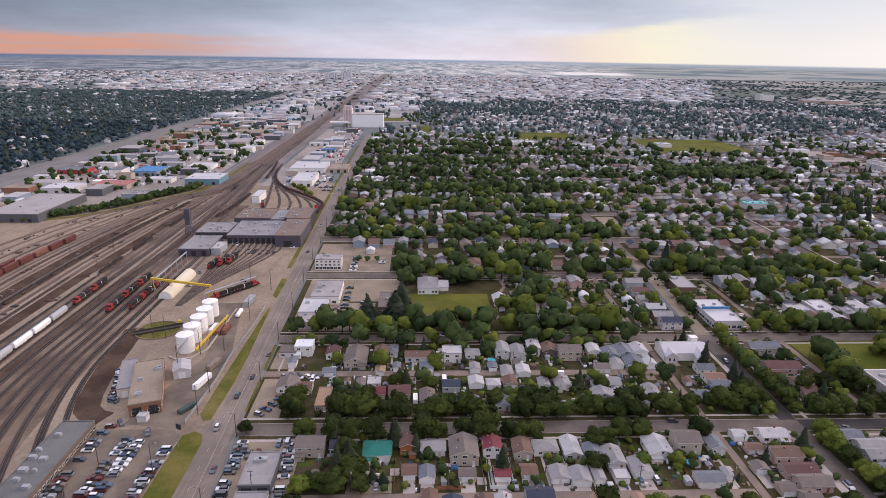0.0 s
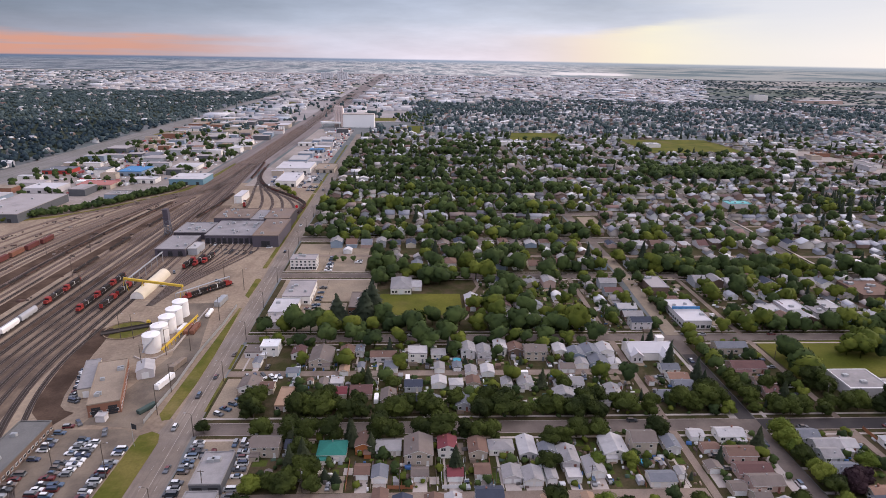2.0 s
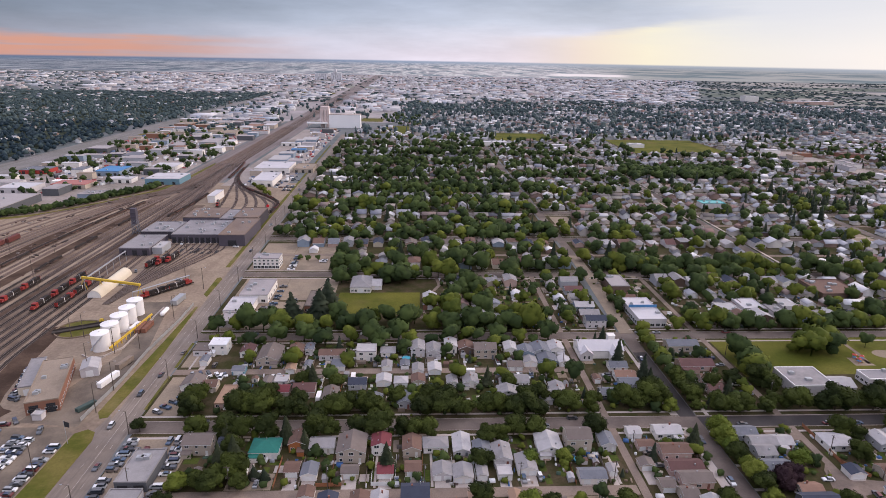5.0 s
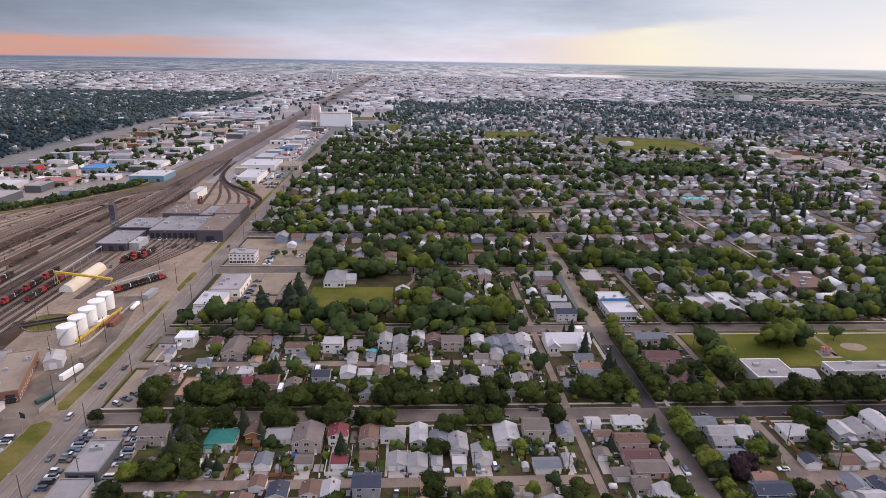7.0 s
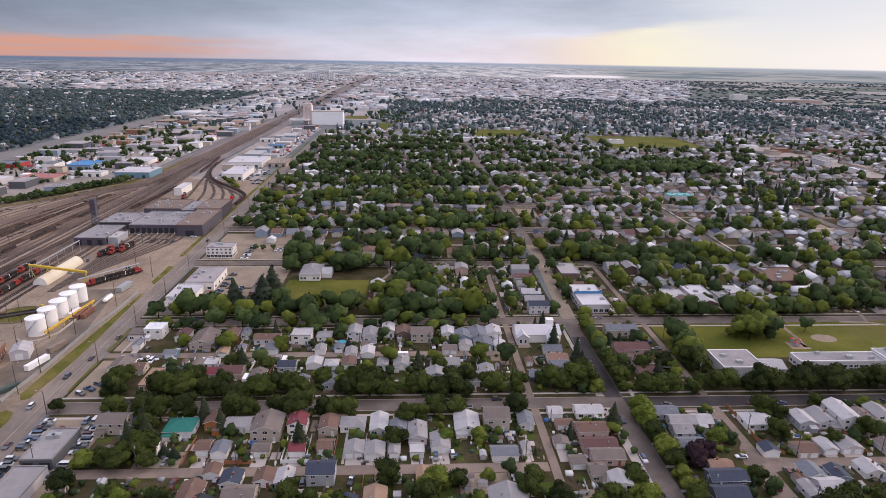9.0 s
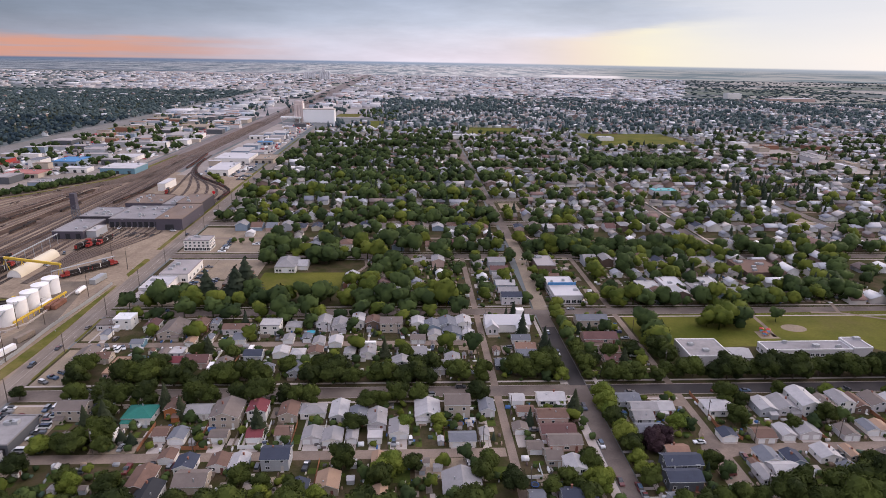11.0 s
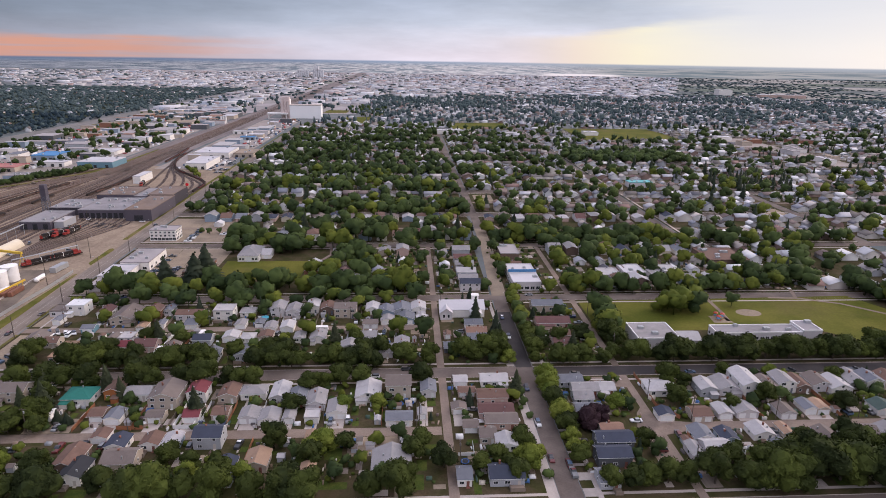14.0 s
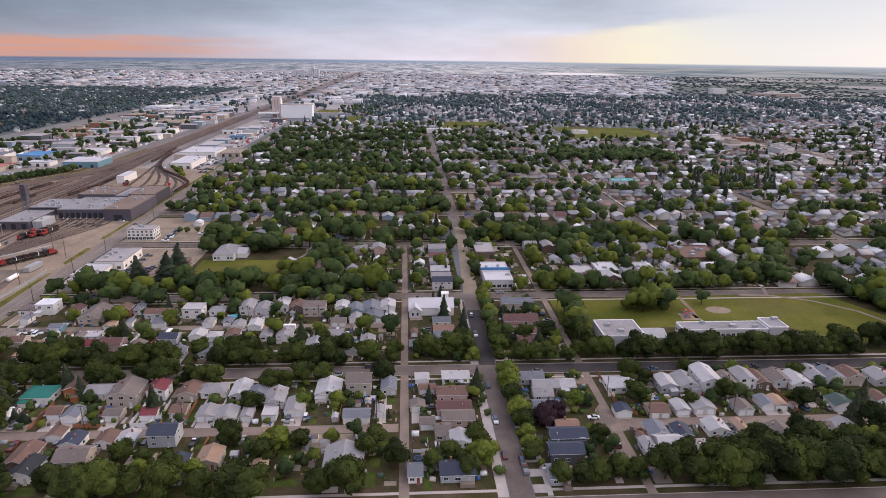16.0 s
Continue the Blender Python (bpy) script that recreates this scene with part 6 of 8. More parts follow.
# silos and far landmarks
flat_building("warehouse", 1336, 2400, 1390, 2440, 26, M["wall_white"], M["whiteroof"], "tall pale block standing above the far houses", "building", units=2, seed=41)
flat_building("warehouse", 1480, 2350, 1660, 2390, 12, M["wall_pink"], M["whiteroof"], "long low reddish building with a pale roof", "building", units=3, seed=42)
for k in range(3):
    t = thing("silo", "white cylindrical silo beside the tracks", "silo", "three white silos", pose(-257 + k * 4.4, 1262, 0.03))
    part("shell", MB().tube((0, 0, 0), (0, 0, 13.5), 1.9, 1.9, 18), M["tank"], t)
    part("roof", MB().tube((0, 0, 13.5), (0, 0, 14.6), 2.0, 0.4, 18), M["metal"], t)
gt = thing("grain_terminal", "distant concrete grain terminal with rows of silos", "grain terminal", "", pose(-490, 4060, 0))
M["terminal"] = mat("pale_weathered_concrete", (0.60, 0.60, 0.62), 0.85, 0.1, (0.02, 0.2))
for k in range(6):
    part("silo", MB().tube((-86 + k * 13.0, 0, 0), (-86 + k * 13.0, 0, 36), 6.2, 6.2, 14), M["terminal"], gt)
for k in range(5):
    part("silo", MB().tube((14 + k * 14.0, 20, 0), (14 + k * 14.0, 20, 46), 6.6, 6.6, 14), M["terminal"], gt)
part("headhouse", MB().box(26, 6, 46, 44, 30, 66), M["terminal"], gt)
part("gallery", MB().box(-90, -4, 36, -10, 4, 41), M["terminal"], gt)

# ---- tracks and rail vehicles ----
def sm(t):
    t = min(1.0, max(0.0, t))
    return t * t * (3 - 2 * t)


TRACKX = [-166, -171.5, -178, -184, -190, -196, -202.5, -209, -216, -222.5, -229, -247, -253, -259.5, -265, -279, -285, -290.5, -296, -302, -312, -322, -334, -347]


EDGE = [(480, -440), (560, -372), (587, -340), (605, -318), (627, -303), (656, -285), (675, -277), (695, -264), (713, -254), (790, -248), (900, -248)]


def yard_edge(y):
    """Western edge of the yard, where the verge runs."""
    for (a, p), (b, q) in zip(EDGE, EDGE[1:]):
        if y <= b:
            return p + (q - p) * max(0.0, y - a) / (b - a)
    return EDGE[-1][1]


def track_x(i, y):
    x0 = TRACKX[i]
    xf = -206.0 - 1.35 * i - 0.006 * (y - 900)
    x = x0 + (xf - x0) * sm((y - 430.0) / (430.0 + 8 * abs(11 - i)))
    if y < 310:
        x += 0.0026 * (310 - y) ** 2 * math.exp(-i / 5.0)
    if i > 12 and 480 < y < 900:
        x = max(x, yard_edge(y) + 8.0 + 2.9 * (23 - i))
    return x


for i in range(len(TRACKX)):
    y0 = 60 if i < 12 else 120
    if i < 2:
        y1 = 500
    else:
        y1 = 2600 if i % 4 == 0 else (1400 if i % 2 else 900)
    ys = [y0 + k * 12.0 for k in range(int((y1 - y0) / 12))]
    pts = [(track_x(i, y), y) for y in ys if y > 200 or track_x(i, y) < -98]
    t = thing("railway_track", "railway track of worn rails on dark stained ballast", "railway track", "tracks of the rail yard", pose(0, 0, 0.02))
    part("ballast", MB().ribbon(pts, (2.7, 3.6, 3.0, 4.4, 2.8)[i % 5], 0, 0.10 + 0.01 * (i % 5)), (M["pale_ballast"] if i > 10 and i % 4 else (M["oily"] if i % 5 in (1, 3) else M["ballast"])), t)
    for s in (-0.75, 0.75):
        part("rail", MB().ribbon([(x + s, y) for x, y in pts], 0.09, 0.22, 0.40), M["rail"], t)
    if i < 12:
        tm = MB()
        y = max(y0, 170)
        while y < 420:
            x = track_x(i, y)
            tm.box(x - 1.3, y, 0.1, x + 1.3, y + 0.26, 0.24)
            y += 0.62
        tagged(part("tie_bed", tm, M["tie"], t), kind="stuff")
# curved tracks behind the shop and the leads into its rear
def yard_curve(name, pts, label, group, k):
    t = thing(name, label, "railway track", group, pose(0, 0, 0.03))
    part("ballast", MB().ribbon(pts, 3.0, 0, 0.1 + 0.012 * k), M["oily"], t)
    for s in (-0.75, 0.75):
        part("rail", MB().ribbon([(x + s, y) for x, y in pts], 0.09, 0.2, 0.36), M["rail"], t)


def bend(pts, n=28):
    """A smooth line through a few places."""
    q = [pts[0], *pts, pts[-1]]
    out = []
    for i in range(1, len(q) - 2):
        for j in range(n // (len(pts) - 1) + 1):
            u = j / (n // (len(pts) - 1) + 1)
            out.append(tuple(0.5 * (2 * q[i][a] + (q[i + 1][a] - q[i - 1][a]) * u + (2 * q[i - 1][a] - 5 * q[i][a] + 4 * q[i + 1][a] - q[i + 2][a]) * u * u + (3 * q[i][a] - q[i - 1][a] - 3 * q[i + 1][a] + q[i + 2][a]) * u ** 3) for a in (0, 1)))
    return out + [pts[-1]]


for k in range(11):
    xb = -160.0 + 41.8 * (k + 0.5) / 9 - (2.0 if k > 8 else 0.0)
    q = xb + 150.0
    pts = bend([(xb, 502 if k < 9 else 493), (xb, 482), (-150 + q * 0.80, 458), (-150.5 + q * 0.48, 428), (-151.5 + q * 0.20, 398), (-152.5 + q * 0.06, 368)], 30)
    t = thing("shop_track", "track leading into a bay of the locomotive shop", "railway track", "tracks of the locomotive shop", pose(0, 0, 0.02))
    part("ballast", MB().ribbon(pts, 1.75, 0, 0.08 + 0.006 * k), M["oily"] if k % 3 else M["ballast"], t)
    for s in (-0.75, 0.75):
        part("rail", MB().ribbon([(x + s, y) for x, y in pts], 0.09, 0.15, 0.32), M["rail"], t)
OUTER = bend([(-196, 900), (-187, 815), (-174, 765), (-158, 730), (-138, 703), (-116, 675), (-101.8, 648), (-100.2, 622), (-101.5, 594)], 60)
CURVES = [[(x - 4.6 * k * min(1, max(0, (850 - y) / 90)) * (0.75 if y < 660 else 1.0) * (0 if y < 570 else 1), y - 2.6 * k * min(1, max(0, (850 - y) / 90)) * (1 if y > 640 else 0.3)) for x, y in OUTER] for k in (0, 1)]
for k, pts in enumerate(CURVES):
    yard_curve("curved_track", pts, "curved yard track bending round the shop", "curved tracks behind the shop", k)
for k, pts in enumerate(([(-184, 800), (-170, 738), (-154, 680), (-146, 640), (-142, 592)], [(-181, 785), (-163, 728), (-146, 686), (-135, 645), (-131, 592)], [(-178, 775), (-154, 718), (-135, 681), (-123, 638), (-119, 592)], [(-174, 762), (-149, 712), (-126, 676), (-111, 636), (-108, 592)], [(-186, 810), (-176, 740), (-166, 680), (-160, 640), (-156, 592)])):
    yard_curve("rear_shop_track", bend(pts), "track leading into the rear of the locomotive shop", "rear tracks of the locomotive shop", k + 2)

loco_red = mat("locomotive_red", (0.27, 0.030, 0.024), 0.55, 0.12, (0.3, 3))
loco_black = mat("locomotive_black", (0.022, 0.020, 0.020), 0.65, 0.15, (0.3, 3), tint=(0.045, 0.036, 0.032), spec=0.12)


def bogies(t, l, n=2):
    for s in (-1, 1):
        part("bogie", MB().box(-1.1, s * l * 0.33 - 1.9, 0.42, 1.1, s * l * 0.33 + 1.9, 1.05).tube((-0.8, s * l * 0.33 - 1.2, 0.85), (0.8, s * l * 0.33 - 1.2, 0.85), 0.46, 0.46, 10).tube((-0.8, s * l * 0.33 + 1.2, 0.85), (0.8, s * l * 0.33 + 1.2, 0.85), 0.46, 0.46, 10), M["tie"], t)


def locomotive(x, y, rz):
    t = thing("locomotive", "red and black diesel locomotive with a short nose", "locomotive", "locomotives in the yard", pose(x, y, 0.02, 0, 0, rz))
    part("frame", MB().box(-1.45, -10.5, 1.0, 1.45, 10.5, 1.45), loco_black, t)
    part("hood", MB().box(-0.95, -4.6, 1.45, 0.95, 9.6, 4.1, top=0.08).box(-1.3, 2.5, 3.6, 1.3, 7.5, 4.4, top=0.1), loco_black, t)
    cb = part("cab", MB().box(-1.45, -7.6, 1.45, 1.45, -4.6, 4.5, top=0.12), loco_red, t, "red driver's cab")
    part("windscreen", MB().box(-1.2, -7.62, 3.1, 1.2, -7.5, 4.0), M["glass"], cb)
    part("nose", MB().box(-1.1, -9.9, 1.45, 1.1, -7.6, 3.1, top=0.12), loco_red, t, "red nose")
    part("rear_panel", MB().box(-0.97, 9.6, 1.45, 0.97, 10.0, 4.0), loco_red, t, "red end panel")
    part("fuel_tank", MB().box(-1.3, -3, 0.45, 1.3, 3, 1.0, top=-0.05), loco_black, t)
    part("stripe", MB().box(-1.0, 1.6, 1.5, 1.0, 1.95, 4.14), M["tank"], t, "white stripe on the hood")
    part("handrail", MB().box(-1.44, -10.4, 2.3, -1.40, 10.4, 2.36).box(1.40, -10.4, 2.3, 1.44, 10.4, 2.36), M["metal"], t)
    bogies(t, 21)
    return t


def wagon(kind, x, y, rz, paint, label, l=17.0):
    t = thing(kind, label, "rail wagon", "rail wagons in the yard", pose(x, y, 0.02, 0, 0, rz))
    h = l / 2 - 0.6
    if kind == "hopper_wagon":
        m = MB()
        prof = [(-1.45, 1.6), (-1.5, 3.3), (-1.1, 4.2), (-0.5, 4.55), (0.5, 4.55), (1.1, 4.2), (1.5, 3.3), (1.45, 1.6)]
        for yy in (-h, h):
            m.v += [(px_, yy, z) for px_, z in prof]
        n = len(prof)
        m.f += [tuple(range(n)), tuple(range(2 * n - 1, n - 1, -1))] + [(i, n + i, n + (i + 1) % n, (i + 1) % n) for i in range(n)]
        m.k += [0] * (n + 2)
        part("body", m, paint, t)
        for k in range(4):
            part("hopper", MB().box(-0.8, -h + 2.2 + k * (2 * h - 4.4) / 3 - 1.2, 0.6, 0.8, -h + 2.2 + k * (2 * h - 4.4) / 3 + 1.2, 1.6, top=-0.5), paint, t)
        part("running_board", MB().box(-0.4, -h, 4.6, 0.4, h, 4.68), M["metal"], t)
    elif kind == "boxcar":
        part("body", MB().box(-1.5, -h, 1.1, 1.5, h, 4.5), paint, t)
        part("roof", MB().box(-1.55, -h - 0.05, 4.5, 1.55, h + 0.05, 4.7, top=0.25), paint, t)
        for s in (-1, 1):
            part("door", MB().box(s * 1.5 - 0.05, -1.5, 1.2, s * 1.5 + 0.05, 1.5, 4.3), paint, t)
            rb = MB()
            for k in range(8):
                yy = -h + 0.8 + k * (2 * h - 1.6) / 7
                rb.box(s * 1.5 - 0.08, yy - 0.1, 1.1, s * 1.5 + 0.08, yy + 0.1, 4.45)
            part("side_frame", rb, paint, t)
    else:
        m = MB().box(-1.45, -h, 1.0, 1.45, h, 1.3)
        if kind == "gondola":
            m.box(-1.45, -h, 1.3, -1.3, h, 2.3).box(1.3, -h, 1.3, 1.45, h, 2.3).box(-1.3, -h, 1.3, 1.3, -h + 0.15, 2.3).box(-1.3, h - 0.15, 1.3, 1.3, h, 2.3)
        part("body", m, paint, t)
        rg = random.Random(int(x * 3 + y * 7))
        ld = MB()
        for k in range(int(l / 1.6)):
            yy = -h + 1.2 + k * 1.5
            if yy < h - 1:
                ld.tube((-1.1, yy, 1.8), (1.1, yy, 1.8), 0.48, 0.48, 8).tube((-0.72, yy + 0.5, 1.8 + rg.uniform(0.1, 0.9)), (0.72, yy + 0.5, 2.2), 0.4, 0.4, 7)
        tagged(part("load", ld, M["tie"], t), kind="stuff")
    bogies(t, l)
    return t


for i, y in ((4, 366), (4, 388), (4, 410), (2, 371), (2, 393), (8, 378), (8, 400)):
    locomotive(track_x(i, y), y, 180 if y % 2 else 0)
locomotive(-127, 384, -38)
locomotive(-116.5, 397.5, 142)
for x, y in ((-148, 452), (-153.5, 447), (-143, 458)):
    locomotive(x, y, RNG.choice((0, 180)) - 5)
greyp = mat("grey_wagon_paint", (0.42, 0.42, 0.43), 0.7, 0.12, (0.3, 3), stain=(0.28, 0.25, 0.23))
redp = mat("oxide_red_wagon_paint", (0.135, 0.042, 0.036), 0.75, 0.15, (0.3, 3), stain=(0.12, 0.05, 0.04))
greenp = mat("green_wagon_paint", (0.04, 0.13, 0.10), 0.75, 0.15, (0.3, 3))
darkp = mat("dark_rusty_wagon", (0.075, 0.05, 0.044), 0.85, 0.2, (0.3, 3), tint=(0.11, 0.065, 0.05))
for k, y in enumerate((242, 260, 278, 296, 314, 332, 350)):
    wagon("hopper_wagon", track_x(8, y), y, 0, (greyp, M["tank"], M["tank"], greyp, M["tank"], M["tank"], greyp)[k], "%s covered hopper wagon" % ("grey", "white", "white", "grey", "white", "white", "grey")[k])
for k in range(7):
    y = 398 + k * 18
    wagon("boxcar", track_x(18, y), y, 0, redp if k != 4 else rust, "oxide red boxcar coupled in a row")
for k in range(3):
    y = 404 + k * 18
    wagon("boxcar", track_x(19, y), y, 0, greenp if k < 2 else redp, "%s boxcar coupled in a row" % ("green" if k < 2 else "oxide red"))
for k in range(17):
    y = 358 + k * 17.6
    dx_ = (track_x(13, y + 8) - track_x(13, y - 8)) / 16
    wagon("gondola" if k % 3 else "flat_wagon", track_x(13, y), y, -math.degrees(math.atan(dx_)), darkp, "dark rusty wagon loaded with old wheels")
for k in range(9):
    y = 436 + k * 18
    dx_ = (track_x(10, y + 8) - track_x(10, y - 8)) / 16
    if k not in (2, 5, 6):
        wagon("flat_wagon", track_x(10, y), y, -math.degrees(math.atan(dx_)), darkp, "dark rusty wagon loaded with old wheels")
def wagons_along(pts, start, n, l, kinds, label):
    """A string of wagons along a line."""
    P = [Vector((*p, 0)) for p in pts]
    dist, k, want = 0.0, 0, start
    for a, b in zip(P, P[1:]):
        seg = (b - a).length
        while k < n and dist + seg >= want:
            c = a + (b - a) * ((want - dist) / seg)
            d = b - a
            kind, paint = kinds[k % len(kinds)]
            wagon(kind, c.x, c.y, math.degrees(math.atan2(-d.x, d.y)), paint, label, l)
            want += l + 0.7
            k += 1
        dist += seg


brownp = mat("brown_wagon_paint", (0.115, 0.062, 0.05), 0.8, 0.2, (0.3, 3), stain=(0.07, 0.045, 0.04))
wagons_along(CURVES[0], 50, 17, 15.5, [("gondola", redp), ("flat_wagon", darkp), ("gondola", brownp)], "dark red wagon on the curved track")
wagons_along([(-204, 905), (-197, 840), (-192, 781), (-189, 740)], 6, 8, 14.5, [("gondola", redp), ("gondola", brownp)], "dark red open wagon beside the main tracks")
wagons_along([(-189, 690), (-190, 640), (-194, 600), (-197, 570)], 4, 7, 14.5, [("flat_wagon", darkp), ("gondola", brownp)], "dark rusty wagon beside the shop")
locomotive(-163, 640, 12)
# wheelsets and scrap lying on the shop tracks
wr = random.Random(77)
for k in range(15):
    b_ = wr.randrange(9)
    x = -160.0 + 41.8 * (b_ + 0.5) / 9 + wr.uniform(-1.0, 1.0) - 1.2 * wr.random()
    y = 499 - 4.4 * wr.randrange(1, 7)
    t = thing("wheelsets", "dark rusty wheelsets standing on a shop track", "wheelsets", "wheelsets before the shop", pose(x, y, 0.3, 0, 0, wr.uniform(-4, 10)))
    for j in range(2):
        part("axle", MB().tube((-0.8, j * 1.25, 0.48), (0.8, j * 1.25, 0.48), 0.09, 0.09, 6), M["tie"], t)
        for sx in (-0.75, 0.75):
            part("wheel", MB().tube((sx - 0.07, j * 1.25, 0.48), (sx + 0.07, j * 1.25, 0.48), 0.48, 0.48, 10), M["tie"] if k % 3 else brownp, t)


# ---- trees ----
TPL = [tree_template(11, "leaf", "broad leafy street tree with a dark green crown"), tree_template(12, "leaf", "broad leafy street tree with a dark green crown"),
       tree_template(13, "leaf", "spreading leafy tree with an uneven green crown"), tree_template(14, "leaf", "spreading leafy tree with an uneven green crown"),
       tree_template(15, "leafy", "small tree with a bright yellow-green crown"), tree_template(16, "needle", "tall dark green spruce with drooping boughs"),
       tree_template(17, "plum", "small tree with dark purple leaves")]
TR = []
rt = random.Random(21)


def run(x0, y0, x1, y1, n, s, jit=1.5, kinds=(0, 1, 2, 3), skip=0.0):
    """A row of trees from one place to another."""
    for i in range(n):
        if rt.random() < skip:
            continue
        f = (i + 0.5) / n
        TR.append((x0 + (x1 - x0) * f + rt.uniform(-jit, jit), y0 + (y1 - y0) * f + rt.uniform(-jit, jit), s * rt.uniform(0.68, 1.22), rt.choice(kinds)))


def one(x, y, s, k):
    TR.append((x, y, s, k))


run(-58, 239, 128, 239, 30, 1.15, 2.6, (0, 1, 2, 3, 0, 1, 5), 0.1)
run(-50, 246, 120, 246, 9, 0.9, 4.0, skip=0.2)
run(-50, 222.8, 128, 222.8, 19, 1.12, 1.8, (0, 1, 2, 3, 0, 1, 5), skip=0.12)
run(-72, 327.5, 128, 327.5, 26, 1.2, 2.6, skip=0.1)
run(-66, 311.5, 125, 311.5, 14, 1.05, 2.5, skip=0.15)
run(-62, 152, 126, 151, 20, 1.3, 2.5, skip=0.15)
run(-60, 160, 60, 158, 7, 0.9, 3.0, skip=0.4)
run(216, 152, 400, 152, 28, 1.5, 2.5)
run(232, 158, 400, 159, 22, 1.35, 2.5)
run(240, 166, 400, 168, 18, 1.15, 3.0)
run(216, 240, 345, 240, 20, 1.25, 1.5)
run(262, 247.5, 335, 249, 6, 0.75, 1.5)
run(175.0, 163, 175.0, 224, 10, 0.92, 0.6, kinds=(2, 4, 4, 3))
run(174.8, 238, 174.8, 312, 12, 0.88, 0.6)
run(158, 242, 158, 262, 3, 1.0, 2.0)
run(138, 243, 155, 246, 3, 1.25, 2.0)
run(156, 165, 155, 176, 2, 1.0, 1.0, kinds=(1, 4))
run(182, 238, 208, 240, 4, 1.1, 2.0)
run(340, 245, 395, 255, 7, 1.15, 3.0)
run(388, 335, 408, 268, 12, 1.2, 3.0)
run(396, 335, 418, 262, 12, 1.2, 4.0)
run(216, 327, 330, 327, 14, 0.85, 2.0, kinds=(2, 3, 1, 3))
run(330, 335, 370, 350, 8, 1.2, 5.0)
run(-8, 338, 60, 339, 8, 1.0, 3.0, kinds=(0, 1, 4, 2))
run(66, 338, 128, 342, 7, 1.15, 4.0, kinds=(0, 2, 4, 3))
run(58, 352, 92, 398, 10, 1.1, 6.0, kinds=(0, 1, 2, 4))
run(20, 402, 48, 414, 5, 1.3, 3.0, kinds=(2, 3))
run(-8, 404, -6, 410, 2, 1.1, 1.0)
run(217, 252, 221, 300, 6, 1.2, 1.5)
run(404, 262, 428, 335, 14, 1.3, 6.0)
run(350, 345, 410, 410, 10, 1.3, 8.0, kinds=(0, 2, 4))
run(180, 153, 213, 154, 5, 1.1, 1.2)
run(-2, 416, 66, 416, 8, 1.15, 2.0, kinds=(0, 2, 3, 4))
run(216, 415.5, 334, 415.5, 13, 1.05, 2.0)
run(182, 432.5, 334, 432.5, 15, 1.15, 2.0)
run(350, 415, 470, 433, 12, 1.2, 8.0)

for x, y, s, k in ((-29, 341, 1.4, 5), (-13, 345, 1.55, 5), (-9, 353, 1.7, 5), (151, 283, 1.15, 5), (33.5, 200, 1.15, 5), (0, 213, 0.9, 5),
                   (-23, 196, 1.1, 0), (-30, 199, 1.2, 5), (-26, 205, 1.2, 5), (-8.0, 218.5, 1.0, 5), (90, 203, 0.75, 4), (-72, 228, 0.65, 2), (118, 170, 0.9, 2), (68, 178, 1.05, 2), (86, 176, 1.1, 4),
                   (112, 182, 0.6, 3), (128, 165, 1.1, 0), (-41, 289, 0.75, 4), (-19, 284, 0.8, 4), (10, 284, 0.85, 4), (124, 268, 1.0, 0), (90, 262, 0.85, 3), (66, 270, 0.9, 4), (80, 264, 0.9, 5), (160, 270, 1.0, 5),
                   (184, 187, 0.95, 6), (189, 190, 0.9, 6), (199, 200, 0.85, 4), (150, 162, 0.7, 0), (140, 163, 0.8, 0), (152, 158, 0.9, 3), (178, 322, 0.85, 4), (200, 325, 0.9, 0), (262, 292, 1.2, 4), (268, 297, 1.35, 4), (275, 294, 1.1, 2), (278, 302, 1.4, 4), (270, 305, 1.2, 4), (257, 296, 1.15, 0),
                   (262, 300, 1.2, 0), (300, 302, 0.8, 0), (228, 218, 1.1, 0), (234, 216, 0.8, 0), (246, 198, 0.7, 2), (292, 196, 1.0, 3), (303, 182, 1.25, 5), (309, 176, 1.4, 0), (330, 196, 0.9, 5), (340, 204, 0.9, 5),
                   (352, 206, 1.0, 0), (215, 262, 1.0, 0), (220, 268, 0.9, 0), (212, 243, 0.9, 0), (195, 252, 0.9, 5), (190, 258, 1.0, 0), (-55, 250, 1.2, 0), (-58, 246, 1.1, 1)):
    one(x, y, s, k)
for x, y, s, k in ((-24, 197, 1.25, 0), (-31, 190.5, 1.1, 2), (-28, 210, 1.1, 1), (-20.5, 190.5, 0.8, 3), (-43, 190.5, 0.9, 4), (-37, 192, 0.8, 0), (-33, 219, 1.0, 5), (-12, 238, 1.0, 2), (22, 309, 1.25, 0), (27, 307, 1.1, 1), (-5, 308, 1.2, 0), (-26, 246, 1.1, 1), (-33, 243, 1.0, 2), (52, 250, 1.1, 0), (60, 247, 1.2, 1), (96, 246, 1.2, 0), (103, 248, 1.1, 1)):
    one(x, y, s, k)
